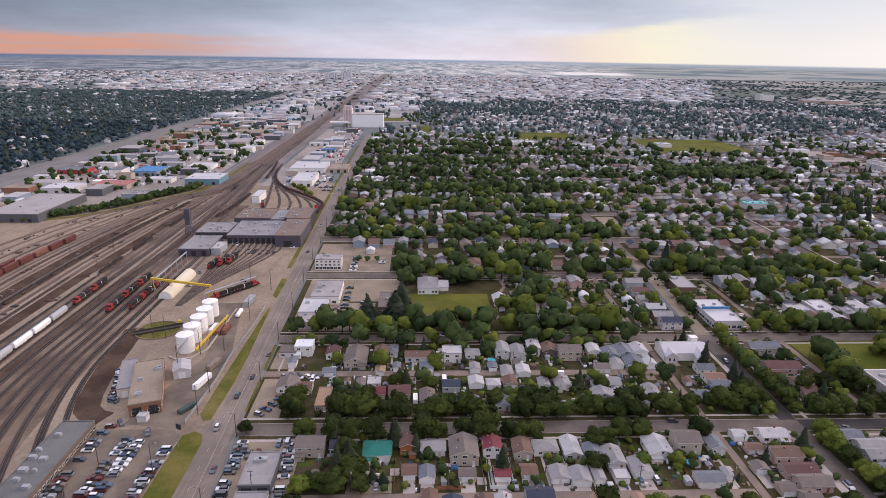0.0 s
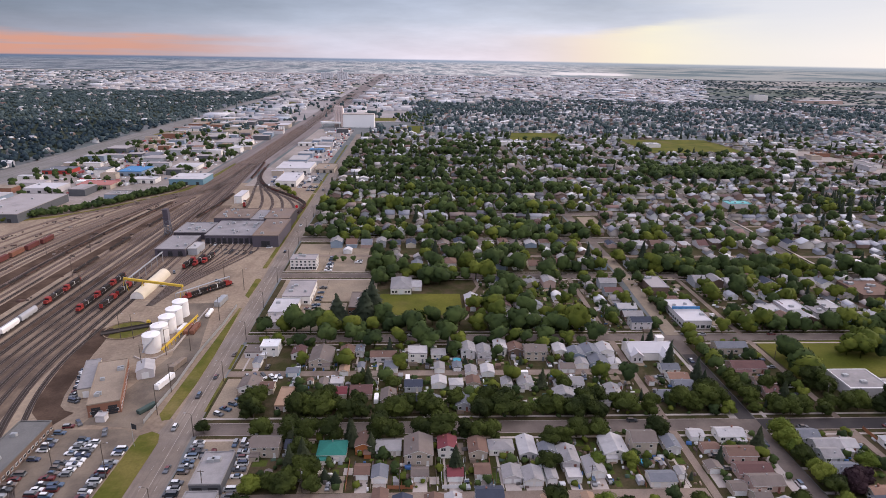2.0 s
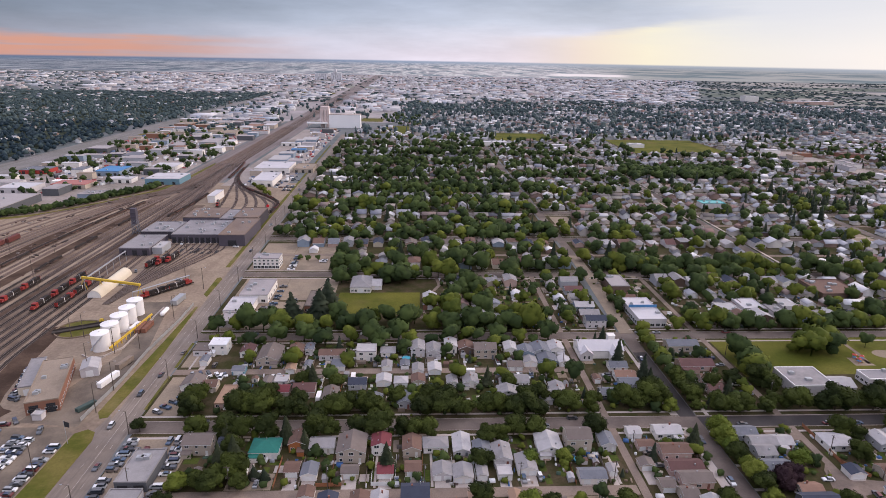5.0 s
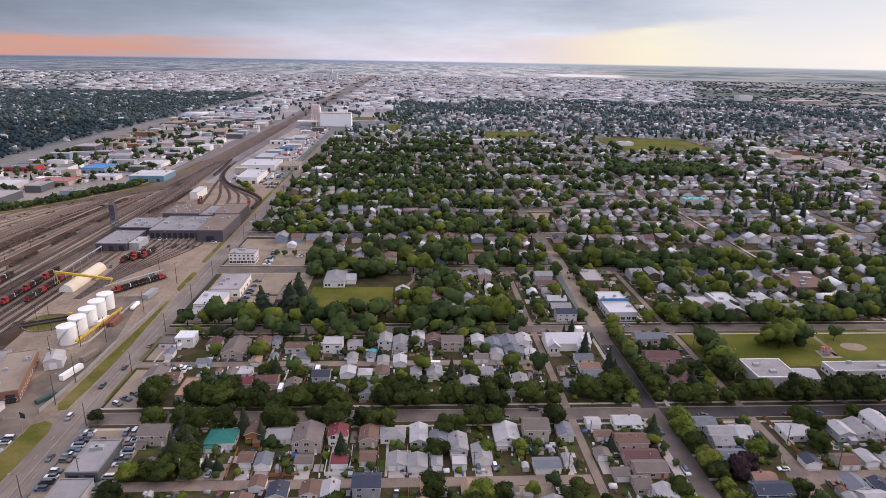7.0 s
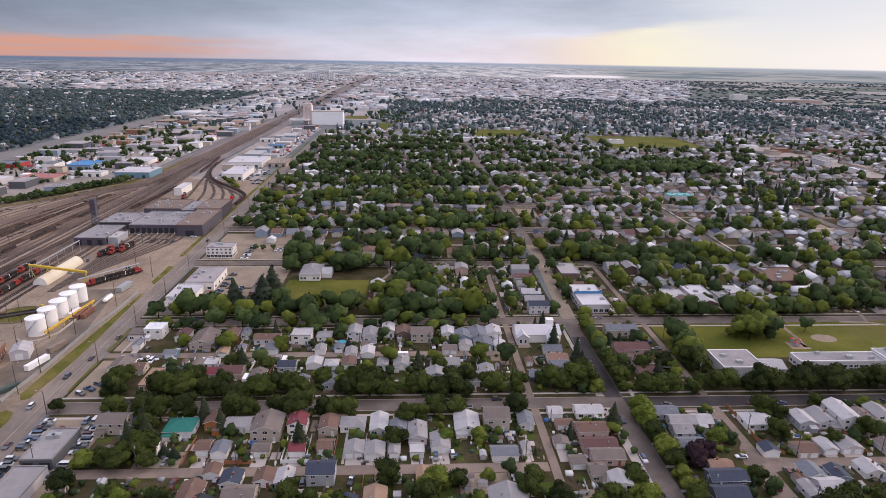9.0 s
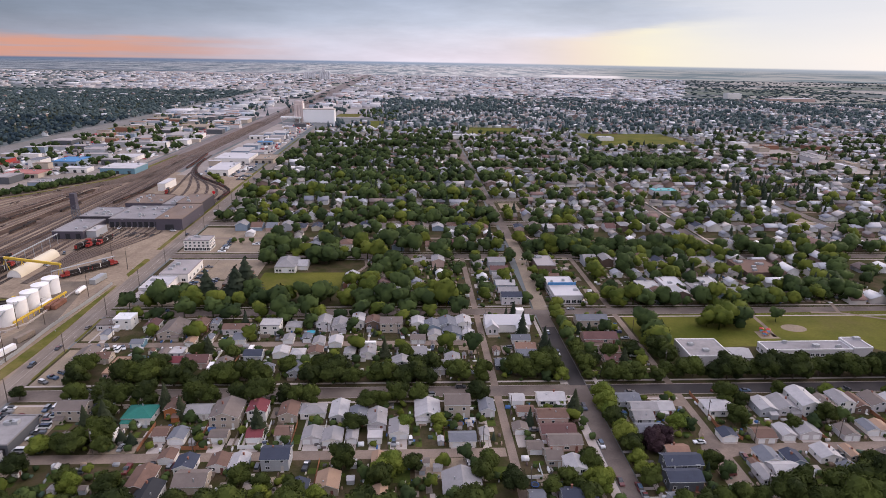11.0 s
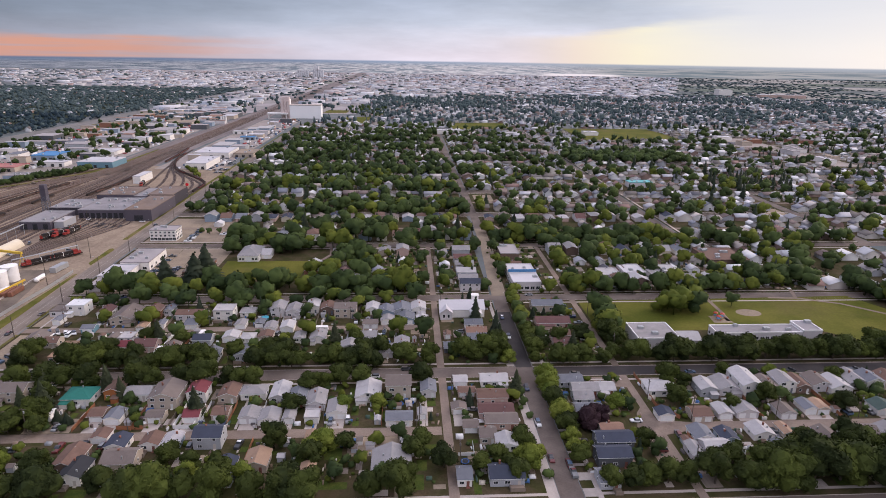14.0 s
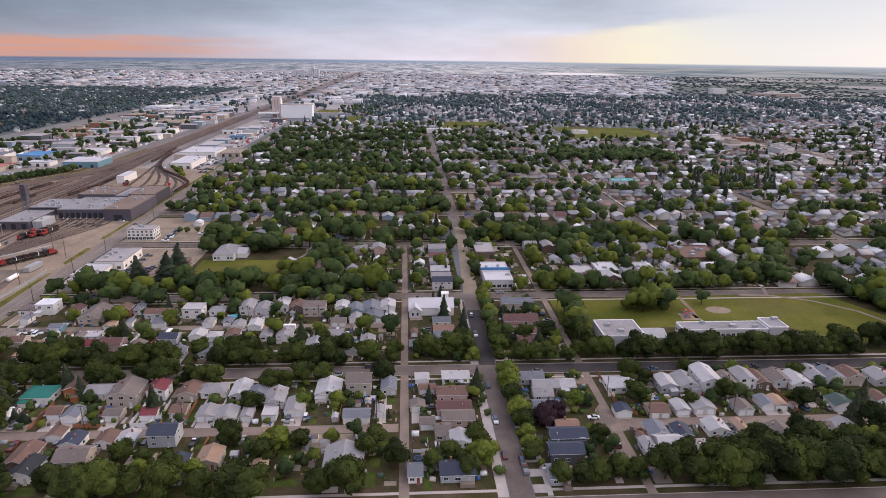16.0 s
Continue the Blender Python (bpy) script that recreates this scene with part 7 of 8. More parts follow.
# yard trees and bushes
tries = 0
while tries < 1500:
    tries += 1
    x, y = rt.uniform(-70, 395), rt.uniform(158, 315)
    if 213 < x and (y > 230 or x > 395):
        continue
    if not free(x, y, 1.6) or min(abs(y - s) for s in (S2, S3, 186.5, 279.0)) < 7 or min(abs(x - R1), abs(x - L1), abs(x - L2)) < 6:
        continue
    if x < -45 and (158 < y < 226 or 236 < y < 306):
        continue
    if any((x - a) ** 2 + (y - b) ** 2 < (2.2 + 2.2 * s) ** 2 for a, b, s, k in TR):
        continue
    TR.append((x, y, rt.choice((0.3, 0.4, 0.5, 0.6, 0.8, 0.95)), rt.choice((0, 1, 2, 3, 4, 5 if x > 130 or y > 190 else 2, 0, 2))))
TR = [q for q in TR if not (326 < q[0] < 389 and 256 < q[1] < 322 and q[3] != 5) and not (-49 < q[0] < -37 and 236 < q[1] < 262) and not (132 < q[0] < 158 and 284 < q[1] < 300) and not (-50 < q[0] < -33.5 and 198 < q[1] < 212) and not (-20 < q[0] < 3 and 198.5 < q[1] < 211)]
TR.sort(key=lambda q: q[1] + (0 if q[2] > 0.62 else 400))
NEAR_TREES, REST = TR[:300], TR[300:]
for x, y, s, k in NEAR_TREES:
    copy_thing(TPL[k], pose(x, y, 0.12, 0, 0, rt.uniform(0, 360)) @ Matrix.Diagonal((s, s * rt.uniform(0.92, 1.08), s * rt.uniform(0.9, 1.1), 1)))
for t in TPL:
    for o in (*t.children_recursive, t):
        bpy.data.objects.remove(o)

LOD1 = [crown_template(31 + k, 230, 0.55, False, True, 5, True, 0.26) for k in range(3)] + [crown_template(34, 220, 0.6, True, True, 6)]
LOD2 = [crown_template(41 + k, 22, 0.95, False, False, 5, False, 0.22) for k in range(3)] + [crown_template(44, 30, 0.8, True, False, 5)]
LOD3 = [crown_template(51, 0, 1.0, False, False, 1, False, 0.28), crown_template(52, 0, 1.0, False, False, 1, False, 0.28), crown_template(53, 0, 1.0, True, False, 2)]
LODW = [crown_template(71 + k, 5, 1.3, False, False, 1, False, 0.3) for k in range(3)] + [crown_template(74, 8, 1.2, True, False, 4)]
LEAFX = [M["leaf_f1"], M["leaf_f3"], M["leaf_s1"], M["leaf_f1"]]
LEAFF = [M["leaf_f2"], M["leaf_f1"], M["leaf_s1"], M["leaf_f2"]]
LEAFM = [M["leaf_s1"], M["leaf_s2"], M["leaf_s3"], M["leaf_s4"]]
P1, P2, P3, P4 = [], [], [], []


def stree(x, y, s, needle=False, light=None):
    if x < -20 and x > -80 and 345 < y < 505:
        return
    k = 3 if needle else (light if light is not None else rt.choice((0, 0, 1, 1, 1, 2, 2) if y < 700 else (0, 0, 1)))
    a = rt.uniform(0, 6.28)
    sz = s * rt.uniform(0.85, 1.15)
    if needle:
        sz *= 1.15
    if x < -480 and y < 1400:
        P4.append((3 if needle else rt.randrange(3), x, y, 0.0, s, sz, a, k))
    elif y < 470 and x < 420:
        P1.append((3 if needle else rt.randrange(3), x, y, 0.1, s, sz, a, k))
    elif y < 1250 and x < 1100:
        P2.append((3 if needle else rt.randrange(3), x, y, 0.1, s, sz, a, k))
    else:
        if y > 2150:
            P3.append((rt.randrange(2), x, y, 0.0, s * 2.0, sz * 0.5, a, k))
        else:
            P3.append((2 if needle else rt.randrange(2), x, y, 0.0, s, sz, a, k))


for x, y, s, k in REST:
    if k == 5 and x < 0:
        P1.append((3, x, y, 0.1, s * 1.95, s * 1.3, rt.uniform(0, 6), 3))
        continue
    stree(x, y, s * 1.1, k == 5, 2 if k == 4 else None)
for x, y, q in ((-38, 455, 0.55), (-31, 456.5, 0.5), (-45, 458, 0.5), (-73, 459, 0.6)):
    P1.append((rt.randrange(3), x, y, 0.1, q, q, rt.uniform(0, 6), 1))
# trees in the yards of the next block
for _ in range(420):
    x, y = rt.uniform(62, 334), rt.uniform(330, 418)
    if free(x, y, 2.6) and min(abs(x - 172), abs(x - L1), abs(x - L2)) > 7 and rt.random() < (0.16 if x < 130 else 0.30):
        stree(x, y, rt.uniform(0.45, 1.15), rt.random() < 0.15, 2 if rt.random() < 0.4 else None)


# ---- cars, poles, fences, small things ----
CARS = [car_template(k) for k in ("sedan", "suv", "pickup", "van")]
rc = random.Random(9)


def car(x, y, rz, k=None, z=0.05):
    k = rc.choice((0, 0, 1, 1, 1, 2, 2, 3)) if k is None else k
    return copy_thing(CARS[k], pose(x + rc.uniform(-0.15, 0.15), y + rc.uniform(-0.1, 0.1), z, 0, 0, rz + rc.uniform(-2, 2)))


def car_row(x0, y0, x1, y1, n, rz, fill=0.9, z=0.05):
    for i in range(n):
        if rc.random() < fill:
            f = i / max(1, n - 1)
            car(x0 + (x1 - x0) * f, y0 + (y1 - y0) * f, rz + rc.choice((0, 180)), None, z)


car_row(-133.2, 184, -132.2, 229, 16, 90, 0.75)
car_row(-121.5, 184, -119.8, 224, 14, 90, 0.95)
car_row(-116.2, 184, -114.6, 222, 14, 90, 0.92)
car_row(-103.2, 186, -101.6, 217, 12, 90, 0.92)
car_row(-139.5, 254, -148.5, 283, 12, 70, 0.97)
car(-158.9, 476.5, 80, 2), car(-150.3, 499, 5, 3), car(-158.7, 429.5, 20), car(-156.8, 402.7, 60, 0), car(-121.5, 411.9, 80, 1), car(-103.6, 491, 90)
car(-113.5, 229, 20), car(-131, 233.5, 100), car(-128, 236, 40)
car_row(-71.5, 186, -71.5, 221, 12, 90, 0.9, 0.17)
car_row(-67.3, 213, -53, 213, 5, 0, 0.9, 0.17)
car_row(-66, 220, -50, 220, 6, 0, 0.8, 0.17)
car_row(-50.5, 184, -50.5, 218, 10, 90, 0.8, 0.17)
car_row(-70, 242, -64, 254, 4, 65, 1.0, 0.17)
car_row(-66, 276, -50, 275.4, 5, 30, 0.9, 0.17)
car_row(-47.5, 434, -47.5, 466, 10, 90, 0.7, 0.17)
car_row(-30, 433, -24, 466, 8, 90, 0.4, 0.17)
car_row(-46, 350, -46, 398, 12, 90, 0.55, 0.17)
car_row(-34, 362, -34, 374, 4, 90, 0.8, 0.17)
car_row(-53.5, 352, -49.5, 366, 4, 80, 0.8, 0.17)
for k in range(4):
    car_row(-122 + k * 6.3, 715, -124 + k * 7.2, 800, 11, 90, 0.5, 0.06)
for x, y, rz, k in ((166.0, 216, 0, 1), (165.6, 189.5, 0, 1), (165.6, 168, 0, 0), (171.4, 165, 180, 1), (171.6, 160, 180, 2), (166.5, 290, 0, 0), (166.4, 266, 0, 1), (-84, 258, 0, 1), (-81.5, 276, 180, 0), (-78.3, 204, 0, 0), (-85.5, 232, 0, 1),
                    (-90, 560, 0, 1), (-87.6, 640, 180, 0), (-92, 720, 0, 2), (-88.5, 480, 180, 1), (-79, 300, 180, 0), (-88, 760, 180, 0), (-93.4, 850, 0, 3), (-91, 930, 180, 1)):
    car(x, y, rz, k, 0.04)
# cars along the streets
for x in range(-45, 128, 13):
    for yy in (S2 + 3.2, S2 - 3.2):
        if rc.random() < 0.42:
            car(x + rc.uniform(-4, 4), yy, 90 + rc.choice((0, 180)), None, 0.03)
for x in range(190, 400, 14):
    if rc.random() < 0.35:
        car(x + rc.uniform(-4, 4), S2 - 2.9, 90, None, 0.04)
for x in range(-60, 330, 13):
    if rc.random() < 0.22:
        car(x + rc.uniform(-4, 4), S3 + 3.0, 90 + rc.choice((0, 180)), None, 0.03)
# trampolines and a pool in the yards
blue = mat("blue_vinyl", (0.03, 0.10, 0.30), 0.6, 0.1, (0.5, 4))
for x, y, r in ((107.6, 205.2, 1.9), (111.8, 204.6, 2.1), (116.4, 205.6, 1.8), (135.3, 167.0, 1.5), (52.5, 263.2, 1.7)):
    tr_ = thing("trampoline", "round trampoline with a blue padded rim", "trampoline", "trampolines in the yards", pose(x, y, 0.12))
    part("mat", MB().tube((0, 0, 0.74), (0, 0, 0.78), r * 0.8, r * 0.8, 20), M["roof_black"], tr_, "black woven mat")
    rim = MB()
    for k in range(16):
        a0, a1 = math.pi * k / 8, math.pi * (k + 1) / 8
        q = [(u * math.cos(a), u * math.sin(a)) for u, a in ((r * 0.8, a0), (r, a0), (r, a1), (r * 0.8, a1))]
        rim.hexa([(*p, 0.72) for p in q] + [(*p, 0.86) for p in q])
    part("pad", rim, blue, tr_, "blue padded rim")
    for k in range(4):
        a = math.pi * (k + 0.5) / 2
        part("leg", MB().tube((r * 0.92 * math.cos(a), r * 0.92 * math.sin(a), 0), (r * 0.92 * math.cos(a), r * 0.92 * math.sin(a), 2.2), 0.05, 0.05, 6), blue if k % 2 else M["metal"], tr_)
# cars on parking pads beside the lanes
for ly in (186.5, 279.0):
    for sgn in (1, -1):
        x = -58.0
        while x < 400:
            if (x < 124 or (x > 216 and ly < 200)) and rc.random() < 0.46:
                yy = ly + sgn * rc.uniform(5.6, 7.5)
                if free(x, yy, 1.3):
                    car(x, yy, rc.choice((0, 180)) + rc.uniform(-6, 6), None, 0.14)
            x += rc.uniform(5, 10)
for x, y in ((140, 208), (138, 189), (141, 200), (196, 214), (203, 208), (204, 190), (206, 171), (204, 290), (206, 282), (203, 305), (142, 272), (137, 268), (139, 226), (188, 300), (205, 255), (204, 262)):
    if free(x, y, 1.0):
        car(x, y, 90 + rc.choice((0, 180)), None, 0.14)
for c in CARS:
    for o in (*c.children_recursive, c):
        bpy.data.objects.remove(o)


def utility_pole(x, y, h=10.5, rz=0, lamp=False):
    if lamp:
        t = thing("street_lamp", "tall dark street lamp with a curved arm", "street lamp", "street lamps", pose(x, y, 0.05, 0, 0, rz))
        part("pole", MB().tube((0, 0, 0), (0, 0, h), 0.21, 0.13, 7), M["pole"], t)
        part("arm", MB().tube((0, 0, h - 0.1), (2.2, 0, h + 0.5), 0.06, 0.05, 5), M["pole"], t)
        part("lamp_head", MB().box(2.1, -0.15, h + 0.42, 2.9, 0.15, h + 0.58, top=0.04), M["metal"], t)
    else:
        t = thing("utility_pole", "weathered timber utility pole with a crossarm", "utility pole", "utility poles", pose(x, y, 0.1, 0, 0, rz))
        part("pole", MB().tube((0, 0, 0), (0, 0, h), 0.17, 0.12, 7), M["pole"], t)
        part("crossarm", MB().box(-1.2, -0.06, h - 0.7, 1.2, 0.06, h - 0.55), M["pole"], t)
        part("transformer", MB().tube((0.35, 0, h - 2.2), (0.35, 0, h - 1.3), 0.24, 0.24, 8), M["metal"], t)


for k in range(12):
    y = 180 + k * 46
    utility_pole(main_x(y) + 6.4, y, 11.0, 180, True)
for x, y in ((-97.3, 243), (-115, 300), (-147.8, 320), (-140.9, 320), (-120, 282), (-98.2, 262), (-104, 305), (-100.5, 345), (-99, 395), (-118, 415), (-136, 470), (-205, 390), (-226, 420), (-238, 470), (-272, 470), (-300, 430), (-122, 205), (-99.5, 200)):
    utility_pole(x, y, 15.0, 0, True)
for k in range(6):
    utility_pole(-60 + 36 * k, 190.0)
    utility_pole(-58 + 36 * k, 282.6)
    utility_pole(226 + 34 * k, 190.0)
for k in range(6):
    utility_pole(L1 + 2.9, 165 + 44 * k, 10.5, 90)
    utility_pole(L2 + 2.7, 160 + 44 * k, 10.5, 90)

PANEL = {}


def fence(pts, h=1.6, material="wood", label="weathered wooden yard fence"):
    """Boards between posts along a line."""
    t = thing("fence", label, "fence", "yard fences", pose(pts[0][0], pts[0][1], 0.12))
    for a, b in zip(pts, pts[1:]):
        L = math.dist(a, b)
        n = max(1, round(L / 2.6))
        rz = math.degrees(math.atan2(b[1] - a[1], b[0] - a[0]))
        key = (round(L / n, 1), h, material)
        if key not in PANEL:
            mb = MB().box(0, -0.03, 0.05, key[0], 0.03, h)
            mb.box(-0.06, -0.06, 0, 0.06, 0.06, h + 0.1)
            PANEL[key] = mb.mesh("panel", M[material])
        for i in range(n):
            x, y = a[0] + (b[0] - a[0]) * i / n - pts[0][0], a[1] + (b[1] - a[1]) * i / n - pts[0][1]
            part("panel", PANEL[key], None, t, m=pose(x, y, 0, 0, 0, rz))


for rows_, y0, y1 in ((HOUSES_A, 190, 208), (HOUSES_E, 190, 210), (HOUSES_G, 283, 300)):
    rr = sorted(rows_)
    for p, q in zip(rr, rr[1:]):
        x = (p[0] + p[2] + q[0]) / 2
        if q[0] - p[0] - p[2] > -1 and rc.random() < 0.72 and all(free(x, yy, 0.1) for yy in (y0 + 1, (y0 + y1) / 2, y1)):
            k = rc.choice(("wood", "wood", "trim", "cedar"))
            fence([(x, y0), (x, y1)], 1.6, k, {"wood": "weathered wooden yard fence", "trim": "white painted yard fence", "cedar": "reddish cedar yard fence"}[k])
fence([(28.0, 206), (28.0, 191), (35.2, 191), (35.6, 206)], 1.7, "trim", "white vinyl fence round a narrow lawn")
fence([(7.5, 191), (17, 191)], 1.7, "cedar", "reddish cedar fence along the lane")
fence([(216, 226), (216, 200), (222, 191)], 1.7, "cedar", "reddish cedar fence along the lane")
fence([(224, 182), (224, 160)], 1.7, "wood"), fence([(224, 182), (236, 182)], 1.7, "wood"), fence([(236, 182), (236, 168)], 1.7, "trim", "white painted yard fence")
fence([(133.2, 171), (139, 171), (139, 178)], 1.4, "trim", "white painted yard fence")
fence([(-98.5, 300), (-96, 340), (-96, 366)], 2.0, "metal", "grey chain fence along the compound")
fence([(-100.4, 236), (-98.2, 270), (-98.5, 300)], 2.0, "metal", "grey chain fence along the compound")

# loose yard things
pool = mat("pool_water", (0.10, 0.42, 0.52), 0.1, 0.05, bump=0.0)
for x, y, r in ((40, 291.5, 2.3), (110, 204, 2.0), (36, 302, 1.6)):
    if free(x, y, 0.3):
        t = thing("garden_pool", "round above-ground garden pool with blue water", "pool", "", pose(x, y, 0.12))
        part("wall", MB().tube((0, 0, 0), (0, 0, 0.95), r, r, 24), M["wall_skyblue"], t)
        part("water", MB().tube((0, 0, 0.95), (0, 0, 0.98), r - 0.1, r - 0.1, 24), pool, t)
for x, y, rz in ((-0.3, 252.5, 0), (72, 275.5, 90), (26, 300, 20), (-20.5, 199.5, 5), (14, 270, 0), (322, 199, 10), (256, 206, 0), (88, 298, 90)):
    if free(x, y, 1.2):
        t = thing("camper_trailer", "white camper trailer parked in a yard", "camper", "campers in the yards", pose(x, y, 0.14, 0, 0, rz))
        part("body", MB().box(-1.15, -3.2, 0.5, 1.15, 3.0, 2.75, top=0.12), M["tank"], t)
        part("window", MB().box(-1.17, -1.5, 1.5, -1.1, 0.5, 2.1), M["glass"], t)
        part("drawbar", MB().box(-0.1, -4.4, 0.5, 0.1, -3.2, 0.62), M["tie"], t)
        for s in (-1, 1):
            part("wheel", MB().tube((s * 1.05 - 0.1, 0.2, 0.34), (s * 1.05 + 0.1, 0.2, 0.34), 0.34, 0.34, 10), M["tyre"], t)
k = 0
while k < 80:
    x, y = rc.uniform(-44, 390), rc.choice((rc.uniform(191, 204), rc.uniform(168, 182), rc.uniform(284, 298), rc.uniform(262, 275)))
    if (120 < x < 216) or (x > 216 and y > 225) or not free(x, y, 2.2):
        k += 0.2
        continue
    k += 1
    w, d = rc.uniform(1.8, 3.2), rc.uniform(2, 3.4)
    wl, rl = rc.choice(("white", "beige", "grey", "brown", "palegrey")), rc.choice(("grey", "brown", "light", "taupe"))
    t = thing("garden_shed", "small %s garden shed with a %s roof" % (nice(wl), nice(rl)), "shed", "garden sheds", pose(x, y, 0.12, 0, 0, rc.choice((0, 90))))
    part("wall", wall_shape(MB(), -w / 2, -d / 2, w / 2, d / 2, 0, 1.9, 0.6, "y"), M["wall_" + wl], t)
    part("roof", roof_shape(MB(), -w / 2, -d / 2, w / 2, d / 2, 1.9, 0.6, "y", 0.15, 0.08), M["roof_" + rl], t)
    part("door", MB().box(-0.4, -d / 2 - 0.04, 0.05, 0.4, -d / 2 + 0.01, 1.75), M["door"], t)
    FOOT.append((x - 1.5, y - 1.5, x + 1.5, y + 1.5))
gp_ = MB()
for rows_ in (HOUSES_A, HOUSES_E, HOUSES_G):
    for x, y, w, d, *_ in rows_:
        if rc.random() < 0.45:
            ly = 190.0 if y < 250 else 282.0
            if all(free(x + w * 0.3, yy, 0.2) for yy in (ly + 1, (ly + y) / 2)):
                gp_.box(x + w * 0.3 - 0.5, ly, 0.12, x + w * 0.3 + 0.5, y - 0.1, 0.15)
        if rc.random() < 0.6 and y < 250:
            gp_.box(x + w * 0.5 - 0.6, y + d + 0.1, 0.12, x + w * 0.5 + 0.6, 222.6, 0.15)
setting("garden_path", gp_, M["concrete"], "narrow pale garden paths behind the houses", "path")

# patches of paving, bare soil and greener grass in the yards
PT = {"concrete": MB(), "dirt": MB(), "lawn_green": MB(), "asphalt": MB()}
M["lawn_green"] = mat("watered_lawn", (0.046, 0.072, 0.015), 0.95, 0.24, (0.2, 1.6), tint=(0.074, 0.090, 0.020), spec=0.05)
LAID = []
for _ in range(8500):
    x, y = rc.uniform(-45, 395), rc.uniform(152, 418)
    w, d = rc.uniform(0.9, 3.2), rc.uniform(1.0, 4.4)
    if (x > 212 and 222 < y < 330) or (x < 62 and y > 325) or (R1 - 6 < x < R1 + 12 and y > 320) or abs(y - S2) < 9 + d or abs(y - S3) < 9 + d or min(abs(y - 186.5), abs(y - 279.0)) < 2.9 + d or min(abs(x - R1) - 9, abs(x - L1) - 2.4, abs(x - L2) - 2.2) < w:
        continue
    if not all(free(x + sx * w, y + sy * d, 0.1) for sx in (-1, 0, 1) for sy in (-1, 0, 1)):
        continue
    k = rc.choice(("concrete", "lawn_green", "lawn_green", "lawn_green", "lawn_green", "dirt", "lawn_green", "asphalt") if y < 325 else ("concrete", "dirt", "lawn_green", "asphalt", "dirt", "asphalt"))
    if any(abs(x - a) < w + b + 0.05 and abs(y - c) < d + e + 0.05 for a, b, c, e in LAID):
        continue
    LAID.append((x, w, y, d))
    PT[k].box(x - w, y - d, 0.1, x + w, y + d, 0.132)
for k, lb in (("concrete", "pale concrete patios behind the houses"), ("dirt", "bare soil and gravel beds in the yards"), ("lawn_green", "watered green lawns behind the houses"), ("asphalt", "worn paved parking pads in the yards")):
    setting("yard_" + {"concrete": "patio", "dirt": "soil_bed", "lawn_green": "lawn", "asphalt": "parking_pad"}[k], PT[k], M[k], lb, "yard")


# ---- the neighbourhood beyond ----
def gable_arrays():
    w = MB()
    w.face([(-0.5, -0.5, 0), (0.5, -0.5, 0), (0.5, -0.5, 3), (-0.5, -0.5, 3)]).face([(0.5, -0.5, 0), (0.5, 0.5, 0), (0.5, 0.5, 3), (0.5, -0.5, 3)])
    w.face([(0.5, 0.5, 0), (-0.5, 0.5, 0), (-0.5, 0.5, 3), (0.5, 0.5, 3)]).face([(-0.5, 0.5, 0), (-0.5, -0.5, 0), (-0.5, -0.5, 3), (-0.5, 0.5, 3)])
    w.face([(-0.5, -0.5, 3), (0.5, -0.5, 3), (0.01, -0.5, 5), (-0.01, -0.5, 5)]).face([(0.5, 0.5, 3), (-0.5, 0.5, 3), (-0.01, 0.5, 5), (0.01, 0.5, 5)])
    r = MB()
    r.hexa([(-0.56, -0.55, 2.76), (0, -0.55, 5), (0, 0.55, 5), (-0.56, 0.55, 2.76), (-0.56, -0.55, 2.96), (0, -0.55, 5.2), (0, 0.55, 5.2), (-0.56, 0.55, 2.96)])
    r.hexa([(0, -0.55, 5), (0.56, -0.55, 2.76), (0.56, 0.55, 2.76), (0, 0.55, 5), (0, -0.55, 5.2), (0.56, -0.55, 2.96), (0.56, 0.55, 2.96), (0, 0.55, 5.2)])
    return [(np.array(q.v, float), np.array(q.f, int)) for q in (w, r)]


def merged(arr):
    """Welds equal corners, so that each house part is one island."""
    v, f = arr
    key = {}
    idx = np.array([key.setdefault(tuple(np.round(p, 4)), len(key)) for p in v])
    return np.array(list(key), float), idx[f]


GW, GR = gable_arrays()
GW, GR = merged(GW), merged(GR)
HP = []
rf_ = random.Random(5)


def scale_xy(arr, sx, sy):
    v = arr[0].copy()
    v[:, 0] *= sx
    v[:, 1] *= sy
    return v, arr[1]


SHAPES = [(8, 12), (9, 13), (11, 9), (7.5, 11), (12, 10), (6.5, 7.5), (8.5, 16)]
HT = [scale_xy(GW, *s) for s in SHAPES] + [scale_xy(GR, *s) for s in SHAPES]


def fhouse(x, y, k=None, turn=0.0, sz=None):
    k = rf_.randrange(5) if k is None else k
    sz = sz or rf_.choice((0.95, 1.0, 1.05, 1.15, 1.5))
    HP.append((k, x, y, 0.12, 1.0, sz, turn, 0))
    HP.append((k + len(SHAPES), x, y, 0.12, 1.0, sz, turn, 1))


def occupied(x, y, r=5):
    return not free(x, y, r)


